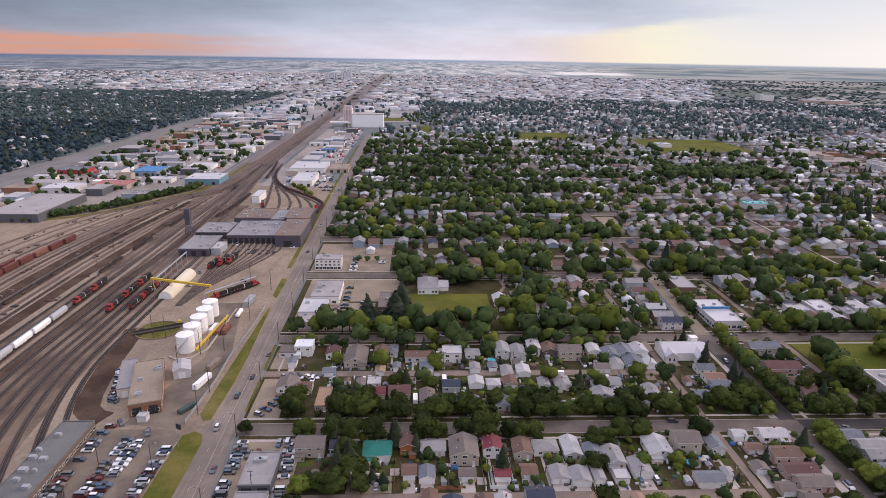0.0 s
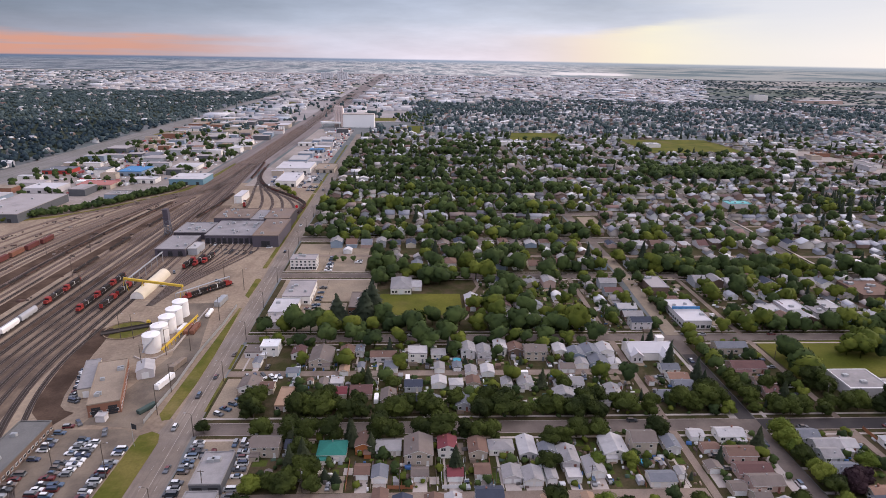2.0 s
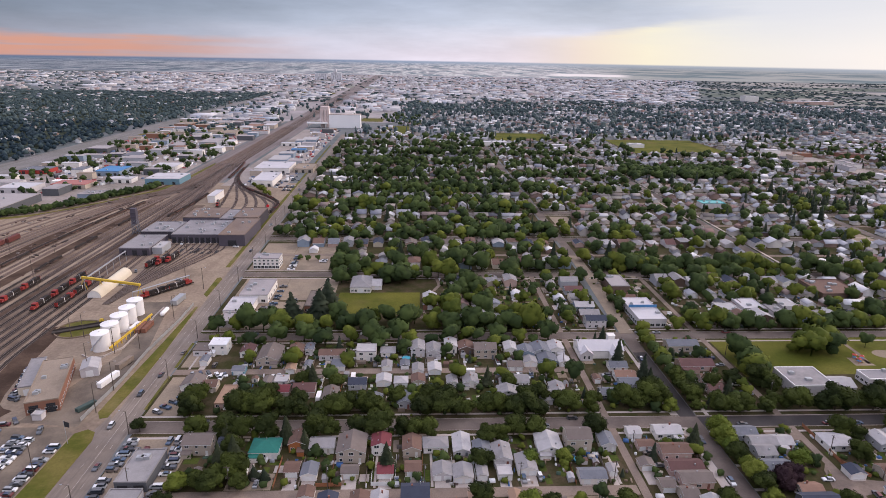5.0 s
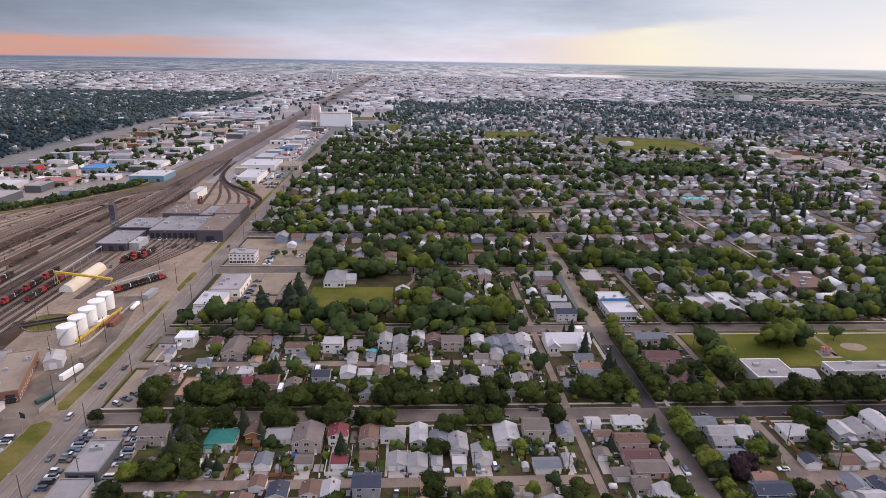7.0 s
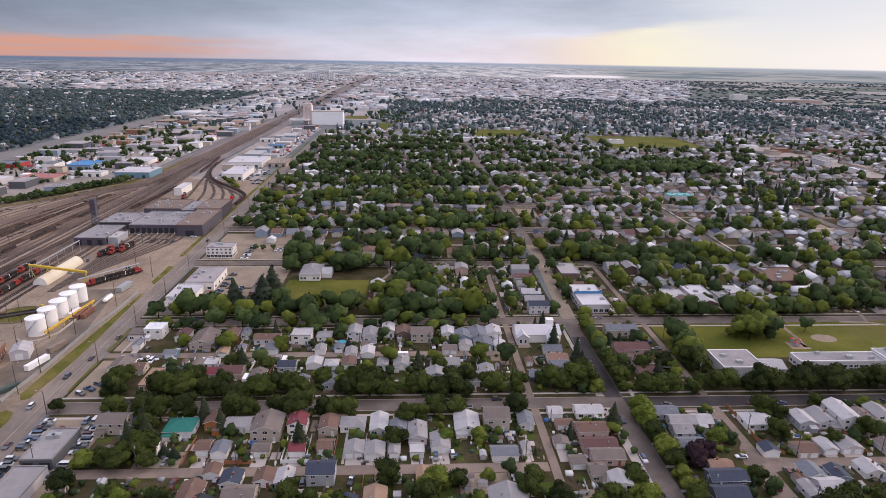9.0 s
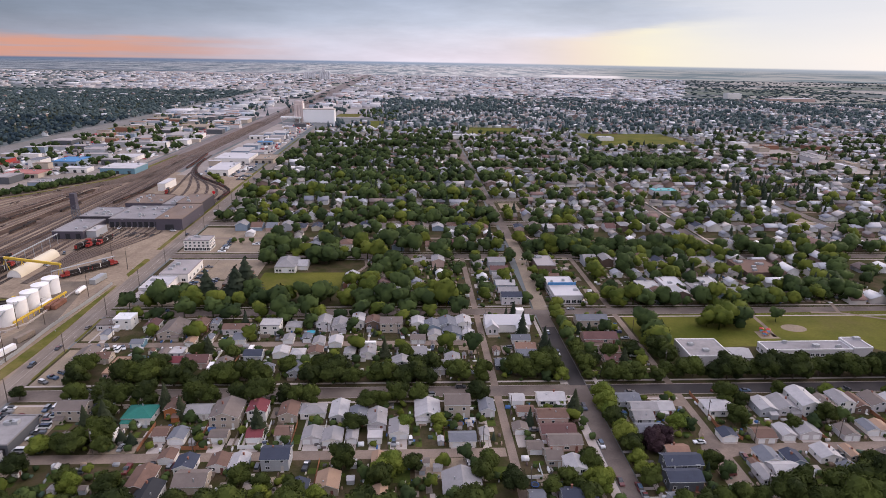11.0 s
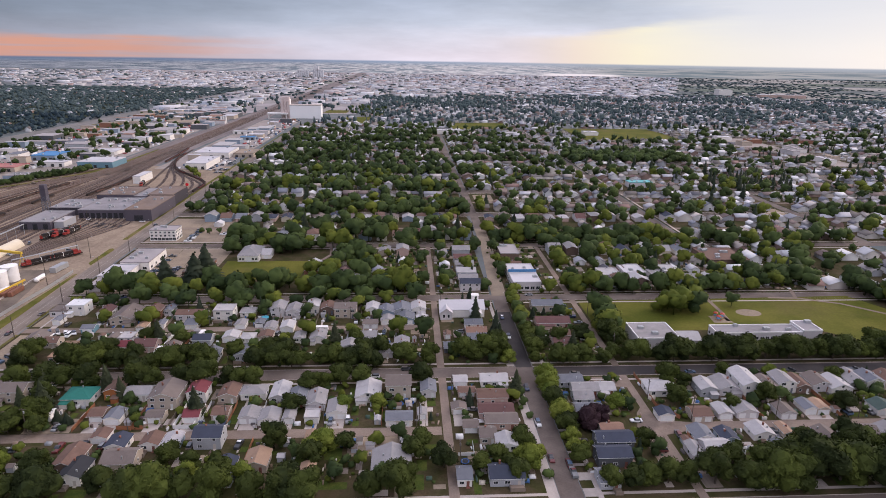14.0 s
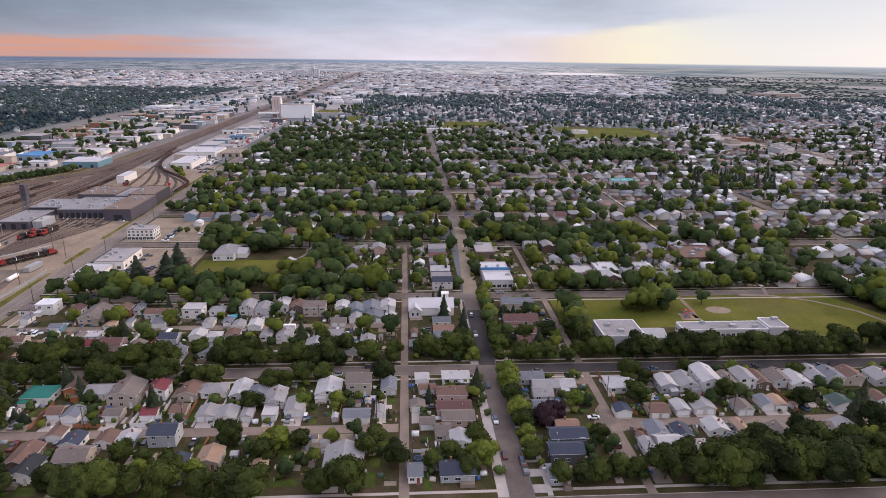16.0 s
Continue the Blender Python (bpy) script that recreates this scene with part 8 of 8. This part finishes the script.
# a strip of shops and paved lots crossing the blocks
STRIP = [(690, 780, 738, 960), (655, 960, 730, 1085), (765, 1000, 840, 1050)]
FIELDS = [(-28, 1285, 34, 1425), (205, 1190, 320, 1312), (425, 1045, 600, 1222)]
FOOT += STRIP + FIELDS
sl = MB()
for a, b, c, d in STRIP:
    sl.box(a + 4, b + 4, 0.05, c - 4, d - 4, 0.17)
setting("far_paved_lots", sl, M["works_ground"], "pale paved lots of a far shopping strip", "parking lot")
for x0, y0, x1, y1, wl, rl in ((697, 800, 708, 835, "white", "whiteroof"), (720, 830, 734, 862, "beige", "gravelroof"), (695, 880, 706, 915, "palegrey", "greyroof"), (720, 905, 733, 950, "white", "greyroof"), (672, 985, 690, 1006, "beige", "gravelroof"), (700, 1015, 724, 1034, "brick", "roof_rust"), (664, 1052, 690, 1072, "white", "whiteroof"), (774, 1010, 812, 1034, "brick", "roof_maroon"), (170, 1118, 216, 1138, "white", "whiteroof"), (262, 1090, 318, 1104, "palegrey", "whiteroof"), (440, 1108, 466, 1130, "white", "whiteroof"), (358, 636, 384, 650, "palegrey", "roof_teal")):
    flat_building("strip_mall", x0, y0, x1, y1, 6.0, M["wall_" + wl], M[rl], "long low %s shop row with a flat roof" % nice(wl), "shop", bays=0, units=3, seed=int(x0))
lb_ = MB().box(181.5, 568, 0.12, 200, 598, 0.15).box(445, 505, 0.12, 466, 540, 0.15)
setting("bare_lot", lb_, M["dirt"], "bare sandy lot beside the residential road", "lot")
FOOT.append((180, 566, 202, 600))
n_near = 0
WK, RK = ["white", "palegrey", "beige", "white", "grey", "cream", "pink", "brown", "bluegrey"], ["grey", "light", "taupe", "brown", "slate", "grey", "navy", "maroon", "light"]
for j, (sa, sb) in enumerate(zip(STREETS[2:], STREETS[3:])):
    north = sa > S4 - 1
    for i, (xa, xb) in enumerate(COLS_N if north else COLS[:4]):
        if i == 0:
            xa = main_x(sa) + (30 if sa < 500 else 9)
        if sa < S4 - 1 and i == 0:
            xa = 66
        if i in (1, 2) and not north:
            # houses that face the residential road
            y = sa + 14.0
            while y < sb - 13:
                xh = (xa + xb) / 2 + (5 if i == 1 else -6)
                if not occupied(xh, y, 6):
                    if y < 640:
                        wl, rl = rf_.choice(WK), rf_.choice(RK)
                        house(xh - 6, y - 4.2, xh + 6, y + 4.2, rf_.choice((3.0, 3.2, 5.0)), "x", wl, rl, label="%s house with a gabled %s roof" % (nice(wl), nice(rl)), wins=y < 400)
                        FOOT.append((xh - 6, y - 4.2, xh + 6, y + 4.2))
                    else:
                        fhouse(xh, y, 4)
                    if rf_.random() < 0.7:
                        fhouse(xh + (-13 if i == 1 else 13), y, 5, 0, 0.85)
                y += rf_.uniform(11, 15)
            for y in np.arange(sa + 9, sb - 6, 8.5):
                for xx in (R1 - 10.5 if i == 1 else R1 + 10.5, xa + 3 if i == 2 else xa + 6):
                    if rf_.random() < 0.5 and free(xx, y, 1.5):
                        stree(xx + rf_.uniform(-1, 1), y + rf_.uniform(-2, 2), rf_.uniform(0.6, 1.05), rf_.random() < 0.1)
            continue
        mid = (sa + sb) / 2
        for side in (-1, 1):
            yh = sa + 19 if side < 0 else sb - 19
            x = xa + 8
            while x < xb - 6:
                if not occupied(x, yh, 7):
                    n_near += 1
                    if yh < 640 and x < 345 and n_near < 110:
                        w, d = rf_.uniform(7.5, 10), rf_.uniform(10, 14)
                        wl, rl = rf_.choice(WK), rf_.choice(RK)
                        hh = rf_.choice((3.0, 3.1, 3.3, 4.6, 5.2))
                        house(x - w / 2, yh - d / 2, x + w / 2, yh + d / 2, hh, rf_.choice(("y", "y", "x", "hip")), wl, rl, label="%s house with a %s shingle roof" % (nice(wl), nice(rl)), wins=False)
                        FOOT.append((x - w / 2, yh - d / 2, x + w / 2, yh + d / 2))
                    else:
                        fhouse(x, yh + rf_.uniform(-2.0, 2.0), None, rf_.choice((0, 0, math.pi / 2)))
                    if rf_.random() < 0.75:
                        fhouse(x + rf_.uniform(-2, 2), mid + side * 8.5, 5, 0, 0.85)
                    x += rf_.uniform(11.5, 14.5)
                else:
                    x += 4
        dens = 0.45 if not north and i == 0 else 0.92 if xb < 170 else (0.78 if xb < 345 else 0.5)
        if sa > 1010:
            dens *= 0.5
        for s_, yb_ in ((1, sa + 8.2), (-1, sb - 8.2)):
            x = xa + 4
            while x < xb - 2:
                if rf_.random() < 0.86 * dens and free(x, yb_, 3):
                    stree(x, yb_ + rf_.uniform(-1.2, 1.2), rf_.uniform(1.15, 1.85) * (1.0 if xb < 170 else 0.85), False)
                x += rf_.uniform(7.5, 11)
        for _ in range(int((xb - xa) * (sb - sa) / 290 * dens)):
            x, y = rf_.uniform(xa, xb), rf_.uniform(sa + 10, sb - 10)
            if free(x, y, 2.5) and abs(y - mid) > 4:
                stree(x, y, rf_.uniform(0.6, 1.5), rf_.random() < (0.12 if xb < 345 and sa < 1010 else 0.42))

# older trees filling the yards near the avenue
for _ in range(330):
    x, y = rf_.uniform(-16, 164) if rf_.random() < 0.5 else rf_.uniform(-84, 160), rf_.uniform(432, 800)
    if (y > 520 or x > -14) and free(x, y, 1.6) and min(abs(y - q) for q in STREETS) > 5.5 and x > main_x(y) + 12:
        stree(x, y, rf_.uniform(0.7, 1.35), rf_.random() < 0.1)
# a long belt of park trees, and a stand of spruces east of it
for _ in range(170):
    stree(rf_.uniform(332, 500), rf_.uniform(800, 862), rf_.uniform(1.1, 1.6), False, rf_.choice((0, 1, 1)))
for _ in range(60):
    stree(rf_.gauss(498, 16), rf_.gauss(652, 16), rf_.uniform(0.8, 1.4), rf_.random() < 0.6)

# shrubs and hedges in the near yards
SHRUB = [crown_template(61, 12, 0.9, False, False, 1, False, 0.3), crown_template(62, 12, 0.9, False, False, 1, False, 0.3)]
SHR = []
for _ in range(6800):
    x, y = rf_.uniform(-58, 395), rf_.uniform(156, 416)
    if (x > 213 and 229 < y < 330) or (x < 62 and y > 325) or (x < -45 and y < 306):
        continue
    if min(abs(y - q) for q in (S2, S3)) < 6 or min(abs(y - 186.5), abs(y - 279.0)) < 4 or min(abs(x - R1), abs(x - L1), abs(x - L2)) < 4.5 or not free(x, y, 0.5):
        continue
    if rf_.random() < 0.42:
        q = rf_.uniform(0.12, 0.42)
        SHR.append((rf_.randrange(2), x, y, -10 * q * 0.12, q, q * rf_.uniform(0.7, 1.2), rf_.uniform(0, 6), rf_.choice((0, 1, 1, 2))))
stuff("shrubs", tile_mesh("shrubs", SHRUB, SHR, LEAFM), "low garden shrubs and hedges in the yards", "shrubs")

# residential quarters farther out
def quarter(x0, x1, y0, y1, gx, gy, tree, needle=0.35, hs=1.0, skip=()):
    y = y0
    while y < y1:
        x = x0 + rf_.uniform(0, gx)
        while x < x1:
            u = noise.noise(Vector((x * 0.005, y * 0.0035, 3.0)))
            if not any(a < x < c and b < y < d for a, b, c, d in skip):
                if rf_.random() < hs * (0.85 - 0.5 * u):
                    fhouse(x, y + rf_.uniform(-3, 3), None, rf_.choice((0, 0, math.pi / 2)))
                for _ in range(3):
                    if rf_.random() < tree * (0.75 + 1.9 * u):
                        stree(x + rf_.uniform(-gx, gx) * 0.6, y + rf_.uniform(-gy, gy) * 0.5, rf_.uniform(0.75, 1.5), rf_.random() < needle, rf_.choice((0, 0, 1, None)))
            x += gx * rf_.uniform(0.8, 1.3)
        y += gy


quarter(10, 1000, 1200, 2050, 16, 30, 0.42, hs=0.85, skip=FIELDS)
quarter(1000, 2100, 250, 2200, 19, 34, 0.5, hs=0.8)
quarter(402, 1000, 60, 420, 15, 30, 0.6, 0.2)
quarter(330, 402, 336, 414, 14, 24, 0.8, 0.2, skip=[(316, 368, 356, 408)])
quarter(-75, 10, 1200, 1370, 15, 28, 0.5)
quarter(250, 1500, 2050, 2500, 26, 45, 0.5)
quarter(2100, 3200, 900, 2600, 32, 60, 0.8, hs=0.6)
for _ in range(2600):
    y = 2200 + 2700 * rf_.random()
    x = rf_.uniform(0.26, 0.95) * y
    if math.sin(x * 0.004) + math.sin(y * 0.009 + x * 0.002) + rf_.uniform(-0.4, 0.4) > 0.1:
        stree(x, y, rf_.uniform(0.7, 1.5), rf_.random() < 0.3, 0)
gf = MB().box(-388, 1300, 0.03, -298, 1372, 0.06)
for a, b, c, d in FIELDS:
    gf.box(a, b, 0, c, d, 0.17)
setting("far_sports_fields", gf, M["field"], "green sports fields among the far houses", "grass")

# farmland beyond the last houses, its colours greyed to stand in for haze
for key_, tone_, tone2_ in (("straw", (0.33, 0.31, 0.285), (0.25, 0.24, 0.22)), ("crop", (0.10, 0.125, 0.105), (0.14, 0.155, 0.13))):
    fm = MB()
    for i in range(16):
        y = rf_.uniform(2350, 4700)
        x, w, d = rf_.uniform(0.50, 0.92) * y, rf_.uniform(120, 420), rf_.uniform(90, 260)
        z = 0.02 + 0.012 * i + (0.006 if key_ == "crop" else 0)
        fm.box(x - w, y - d, 0.0, x + w, y + d, z)
    setting("field_" + key_, fm, mat("field_" + key_, tone_, 0.95, 0.25, (0.004, 0.05), tint=tone2_, spec=0.05), {"straw": "pale stubble fields beyond the houses", "crop": "dark green crop fields beyond the houses"}[key_], "field")

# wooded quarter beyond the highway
# dark green sheet below the trees; shade under the canopy is its colour
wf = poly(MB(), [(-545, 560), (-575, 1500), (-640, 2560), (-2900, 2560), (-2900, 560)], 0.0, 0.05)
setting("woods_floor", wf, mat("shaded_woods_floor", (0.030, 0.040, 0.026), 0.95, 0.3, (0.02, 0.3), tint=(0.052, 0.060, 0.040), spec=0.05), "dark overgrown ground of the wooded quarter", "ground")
for _ in range(15500):
    y = 700 + 1900 * rf_.random() ** 0.9
    x = -528 - rf_.random() * (350 + 0.62 * y)
    if rf_.random() < 0.034:
        fhouse(min(x, -540), y, None, rf_.choice((0, math.pi / 2)), rf_.choice((1.0, 1.2, 1.6)))
    else:
        stree(x, y, rf_.uniform(0.6, 1.12), rf_.random() < 0.08, rf_.choice((0, 0, 0, 1)))
hw = MB().ribbon([(-506, 300), (-505, 744), (-504, 1020), (-500, 1771), (-500, 2454), (-500, 4600)], 56, 0.0, 0.05)
setting("highway", hw, mat("worn_highway", (0.24, 0.222, 0.215), 0.9, 0.25, (0.02, 0.5), tint=(0.17, 0.162, 0.15), streak=(0.3, 0.003, (0.13, 0.13, 0.10), 0.6), spec=0.1), "pale divided highway beside the wooded quarter", "road")

# sheds of the industrial quarters
SB = MB()
SB.face([(-0.5, -0.5, 0), (0.5, -0.5, 0), (0.5, -0.5, 1), (-0.5, -0.5, 1)]).face([(0.5, -0.5, 0), (0.5, 0.5, 0), (0.5, 0.5, 1), (0.5, -0.5, 1)]).face([(0.5, 0.5, 0), (-0.5, 0.5, 0), (-0.5, 0.5, 1), (0.5, 0.5, 1)]).face([(-0.5, 0.5, 0), (-0.5, -0.5, 0), (-0.5, -0.5, 1), (-0.5, 0.5, 1)])
SB.face([(-0.5, -0.5, 1), (0.5, -0.5, 1), (0.5, 0.5, 1), (-0.5, 0.5, 1)])
SBW = merged((np.array(SB.v, float), np.array(SB.f, int)))
ASP = [(1.0, 0.6), (1.0, 1.0), (1.0, 1.6), (1.0, 0.35)]
ST = [scale_xy(SBW, *a) for a in ASP]
SP, SPN = [], []


def fshed(x, y, w, h, k=None):
    if y < 1500 and x > -480:
        ax, ay = ASP[rf_.randrange(4)]
        wl, rl, nm = rf_.choice((("white", "whiteroof", "white"), ("palegrey", "greyroof", "pale grey"), ("beige", "gravelroof", "beige"), ("grey", "greyroof", "grey"), ("darkgrey", "greyroof", "dark grey"), ("white", "roof_slate", "white"), ("brick", "gravelroof", "brick"), ("bluegrey", "roof_light", "blue-grey"), ("beige", "whiteroof", "beige"), ("palegrey", "roof_rust", "pale grey")))
        t = thing("industrial_shed", "low %s industrial building with a flat roof" % nm, "warehouse", "industrial sheds west of the avenue", pose(x, y, 0.03))
        a, b = w * ax / 2, w * ay / 2
        part("wall", MB().box(-a, -b, 0, a, b, h), M["wall_" + wl], t)
        part("roof", MB().box(-a - 0.15, -b - 0.15, h, a + 0.15, b + 0.15, h + 0.35), M[rl], t)
        FOOT.append((x - a, y - b, x + a, y + b))
        SPN.append((x, y, w))
        return
    SP.append((rf_.randrange(4) if k is None else k, x, y, 0.03, w, h, 0, 0))


for _ in range(330):
    x, y = rf_.uniform(-468, -262), rf_.uniform(640, 1500)
    if x > -262 - max(0, (820 - y)) * 0.72:
        continue
    if len(SPN) < 74 and free(x, y, 15) and all(abs(x - q[0]) > 0.55 * (q[2] + 18) or abs(y - q[1]) > 0.5 * (q[2] + 22) for q in SPN):
        fshed(x, y, rf_.uniform(13, 34), rf_.uniform(4.5, 8))
for _ in range(160):
    x, y = rf_.uniform(-165, -125), rf_.uniform(745, 1330)
    if x < -190 + (y - 745) * 0.03:
        continue
    if len(SPN) < 100 and free(x, y, 14) and all(abs(x - q[0]) > 0.55 * (q[2] + 14) or abs(y - q[1]) > 0.5 * (q[2] + 22) for q in SPN):
        fshed(x, y, rf_.uniform(12, 26), rf_.uniform(4.5, 8))
for _ in range(8200):
    y = 1450 + 3500 * rf_.random() ** 1.2
    x = rf_.uniform(-0.85, 0.44) * y + 100
    if -560 - 0.4 * max(0, 2600 - y) < x < -490 or (x < -515 and y < 2650) or -300 < x < -180:
        continue
    if x < -0.3 * y - 500 and rf_.random() < 0.45:
        continue
    if x > 20 and y < 2150 or (x > 300 and y < 2300) or (-120 < x < 21 and y < 1800):
        continue
    fshed(x, y, rf_.uniform(8, 20) if rf_.random() < 0.78 else rf_.uniform(22, 54), rf_.uniform(4.0, 8))
for _ in range(2600):
    y = 1500 + 3400 * rf_.random()
    x = rf_.uniform(-0.85, 0.75) * y
    if x > -515 or y > 2600:
        stree(x, y, rf_.uniform(0.7, 1.6), rf_.random() < 0.3, 0)
for _ in range(2600):
    x, y = rf_.uniform(-480, 60), 1420 + 1500 * rf_.random() ** 1.5
    if not -300 < x < -150 and math.sin(x * 0.021) + math.sin(y * 0.013 + x * 0.006) > 0.1:
        stree(x, y, rf_.uniform(0.5, 1.2), rf_.random() < 0.2, 2 if y < 1700 else 0)
for _ in range(620):
    x, y = rf_.uniform(-475, -250), rf_.uniform(600, 1500)
    if x < -262 - max(0, (820 - y)) * 0.72 and free(x, y, 2):
        stree(x, y, rf_.uniform(0.4, 1.0) if rf_.random() < 0.6 else rf_.uniform(0.9, 1.3), rf_.random() < 0.04, 0)
for k in range(230):
    y = 568 + 160 * k / 230
    stree(yard_edge(y) - 8 + rf_.uniform(-5, 3.5), y + rf_.uniform(-2, 5), rf_.uniform(0.5, 0.95), False, 2 if k < 14 else 0)
for k in range(30):
    stree(-150 + 1.1 * k + rf_.uniform(-3, 3), 745 - 2.2 * k + rf_.uniform(-3, 3), rf_.uniform(0.4, 0.8), False, 2)
VB = merged((np.vstack([np.array(SB.v, float)]), np.array(SB.f, int)))
VT, VP = [scale_xy(VB, 1.9, 4.6), scale_xy(VB, 4.6, 1.9), scale_xy(VB, 2.5, 11.0)], []
for _ in range(1500):
    x, y = (rf_.uniform(-470, -262), rf_.uniform(640, 1450)) if rf_.random() < 0.75 else (rf_.uniform(-165, -112), rf_.uniform(742, 1330))
    if (x < -262 - max(0, 820 - y) * 0.72 or x > -170) and free(x, y, 1.5):
        k = rf_.choice((0, 0, 1, 1, 2))
        VP.append((k, x, y, 0.05, 1.0, 2.8 if k == 2 else 1.5, rf_.uniform(-0.1, 0.1), 0))
# grassy corners among the far sheds
ga = MB()
for x, y, w, d in ((-455, 1240, 70, 60), (-400, 1650, 90, 70), (-60, 1560, 60, 90), (-120, 1830, 60, 130), (-430, 2050, 120, 160), (60, 2300, 160, 200), (-380, 2600, 200, 220)):
    poly(ga, [(x - w * 0.5, y - d * 0.42), (x + w * 0.46, y - d * 0.5), (x + w * 0.5, y + d * 0.44), (x - w * 0.42, y + d * 0.5)], 0.02, 0.06)
setting("far_grass", ga, M["verge"], "patches of rough grass among the far sheds", "grass")
# odds and ends in the near yards: bins, barrels, timber, garden furniture, tarpaulins
CT = [scale_xy(VB, 0.7, 0.7), scale_xy(VB, 1.6, 0.6), scale_xy(VB, 0.5, 1.9), scale_xy(VB, 2.2, 1.5)]
CP = []
for _ in range(6200):
    x, y = rf_.uniform(-60, 395), rf_.uniform(156, 416)
    if (x > 213 and 229 < y < 330) or (x < 62 and y > 325) or (x < -45 and y < 306) or min(abs(y - q) for q in (S2, S3)) < 10 or min(abs(y - 186.5), abs(y - 279.0)) < 3.2 or min(abs(x - R1) - 8, abs(x - L1) - 2.5, abs(x - L2) - 2.5) < 0 or not free(x, y, 0.7):
        continue
    if free(x, y, 4.0) and rf_.random() < 0.6:
        continue
    CP.append((rf_.randrange(4), x, y, 0.12, rf_.uniform(0.7, 1.3), rf_.uniform(0.35, 1.3), rf_.uniform(-0.2, 0.2), 0))
junk = mat("yard_things", (0.4, 0.4, 0.4), 0.7, 0.1, (0.5, 4), palette=[(0.62, 0.61, 0.6), (0.10, 0.09, 0.085), (0.30, 0.22, 0.16), (0.05, 0.12, 0.28), (0.42, 0.40, 0.38), (0.72, 0.72, 0.72), (0.20, 0.14, 0.10), (0.25, 0.26, 0.27), (0.12, 0.085, 0.075), (0.06, 0.10, 0.07), (0.5, 0.44, 0.36)], island=True, bump=0)
stuff("yard_clutter", tile_mesh("yard_clutter", CT, CP, [junk]), "bins, timber, furniture and covered things in the yards", "yard clutter")
FT, FP = [scale_xy(VB, 2.35, 0.07), scale_xy(VB, 0.12, 0.12)], []
for rows_ in (HOUSES_B, HOUSES_C, HOUSES_D, HOUSES_F, HOUSES_H):
    rr = sorted(rows_)
    for p, q in zip(rr, rr[1:]):
        gap_ = q[0] - p[0] - p[2]
        if abs(p[1] - q[1]) > 14 or not -0.5 < gap_ < 10 or rf_.random() < 0.2:
            continue
        x, ym = p[0] + p[2] + gap_ / 2, p[1] + p[3] / 2
        ly = min((186.5, 279.0), key=lambda v: abs(v - ym))
        if abs(ly - ym) > 34:
            continue
        sg = 1 if ly > ym else -1
        k0, k1 = ym, ly - sg * 3.6
        for i in range(int(abs(k1 - k0) / 2.4)):
            y = k0 + sg * (i + 0.5) * 2.4
            if free(x, y, 0.3):
                FP.append((0, x, y, 0.12, 1.0, 1.65, math.pi / 2, len(FP) and FP[-1][7] if i else rf_.choice((0, 0, 1, 2))))
                FP.append((1, x, y + 1.2, 0.12, 1.0, 1.8, 0, FP[-1][7]))
# old ties, scrap and spoil heaps lying between the yard tracks
DP = []
for _ in range(900):
    i = rf_.choice((10, 11, 14, 14, 15, 19, 20, 21, 22))
    y = rf_.uniform(250, 700)
    if math.sin(y * 0.045 + i * 2.1) + math.sin(y * 0.13 + i) < 0.35:
        continue
    DP.append((rf_.randrange(4), track_x(i, y) - rf_.uniform(3.2, 7.0), y, 0.03, rf_.uniform(0.8, 1.9), rf_.uniform(0.25, 1.1), rf_.uniform(-0.3, 0.3), 0))
scrap = mat("ties_and_scrap", (0.1, 0.08, 0.07), 0.9, 0.25, (0.3, 3), palette=[(0.07, 0.05, 0.042), (0.045, 0.036, 0.032), (0.14, 0.095, 0.075), (0.10, 0.06, 0.048), (0.20, 0.17, 0.15), (0.06, 0.045, 0.04)], island=True, bump=0)
stuff("track_scrap", tile_mesh("track_scrap", CT, DP, [scrap]), "old ties and rusty scrap lying between the tracks", "scrap")
if FP:
    stuff("yard_fences", tile_mesh("yard_fences", FT, FP, [M["wood"], M["trim"], M["cedar"]]), "board fences between the back yards", "fences")
stuff("parked_vehicles", tile_mesh("parked_vehicles", VT, VP, [M["far_vehicle"]]), "parked vehicles and trailers in the industrial yards", "vehicles")
pv = poly(MB(), [(-478, 640), (-325, 640), (-298, 665), (-268, 715), (-262, 800), (-262, 1500), (-478, 1500)], 0.0, 0.03).box(-190, 742, 0.0, -112, 1340, 0.035)
setting("industrial_yards", pv, M["works_ground"], "pale unpaved yards of the industrial quarter", "yard")
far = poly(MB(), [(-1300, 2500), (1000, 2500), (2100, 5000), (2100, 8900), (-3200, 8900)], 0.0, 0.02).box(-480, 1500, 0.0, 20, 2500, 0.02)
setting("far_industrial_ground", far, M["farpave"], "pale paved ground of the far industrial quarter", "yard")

stuff("houses_beyond", tile_mesh("houses_beyond", HT, HP, [M["far_wall"], M["far_roof"]]), "many small houses with grey and brown roofs", "houses")
stuff("industrial_sheds", tile_mesh("industrial_sheds", ST, SP, [M["far_shed"]]), "many low flat-roofed industrial sheds", "sheds")
stuff("trees_middle", tile_mesh("trees_middle", LOD1, P1, LEAFM), "leafy trees among the houses", "trees")
P2 = [p for i, p in enumerate(P2) if i % 6 or p[2] < 520]
stuff("trees_beyond", tile_mesh("trees_beyond", LOD2, P2, LEAFM), "leafy trees of the streets beyond", "trees")
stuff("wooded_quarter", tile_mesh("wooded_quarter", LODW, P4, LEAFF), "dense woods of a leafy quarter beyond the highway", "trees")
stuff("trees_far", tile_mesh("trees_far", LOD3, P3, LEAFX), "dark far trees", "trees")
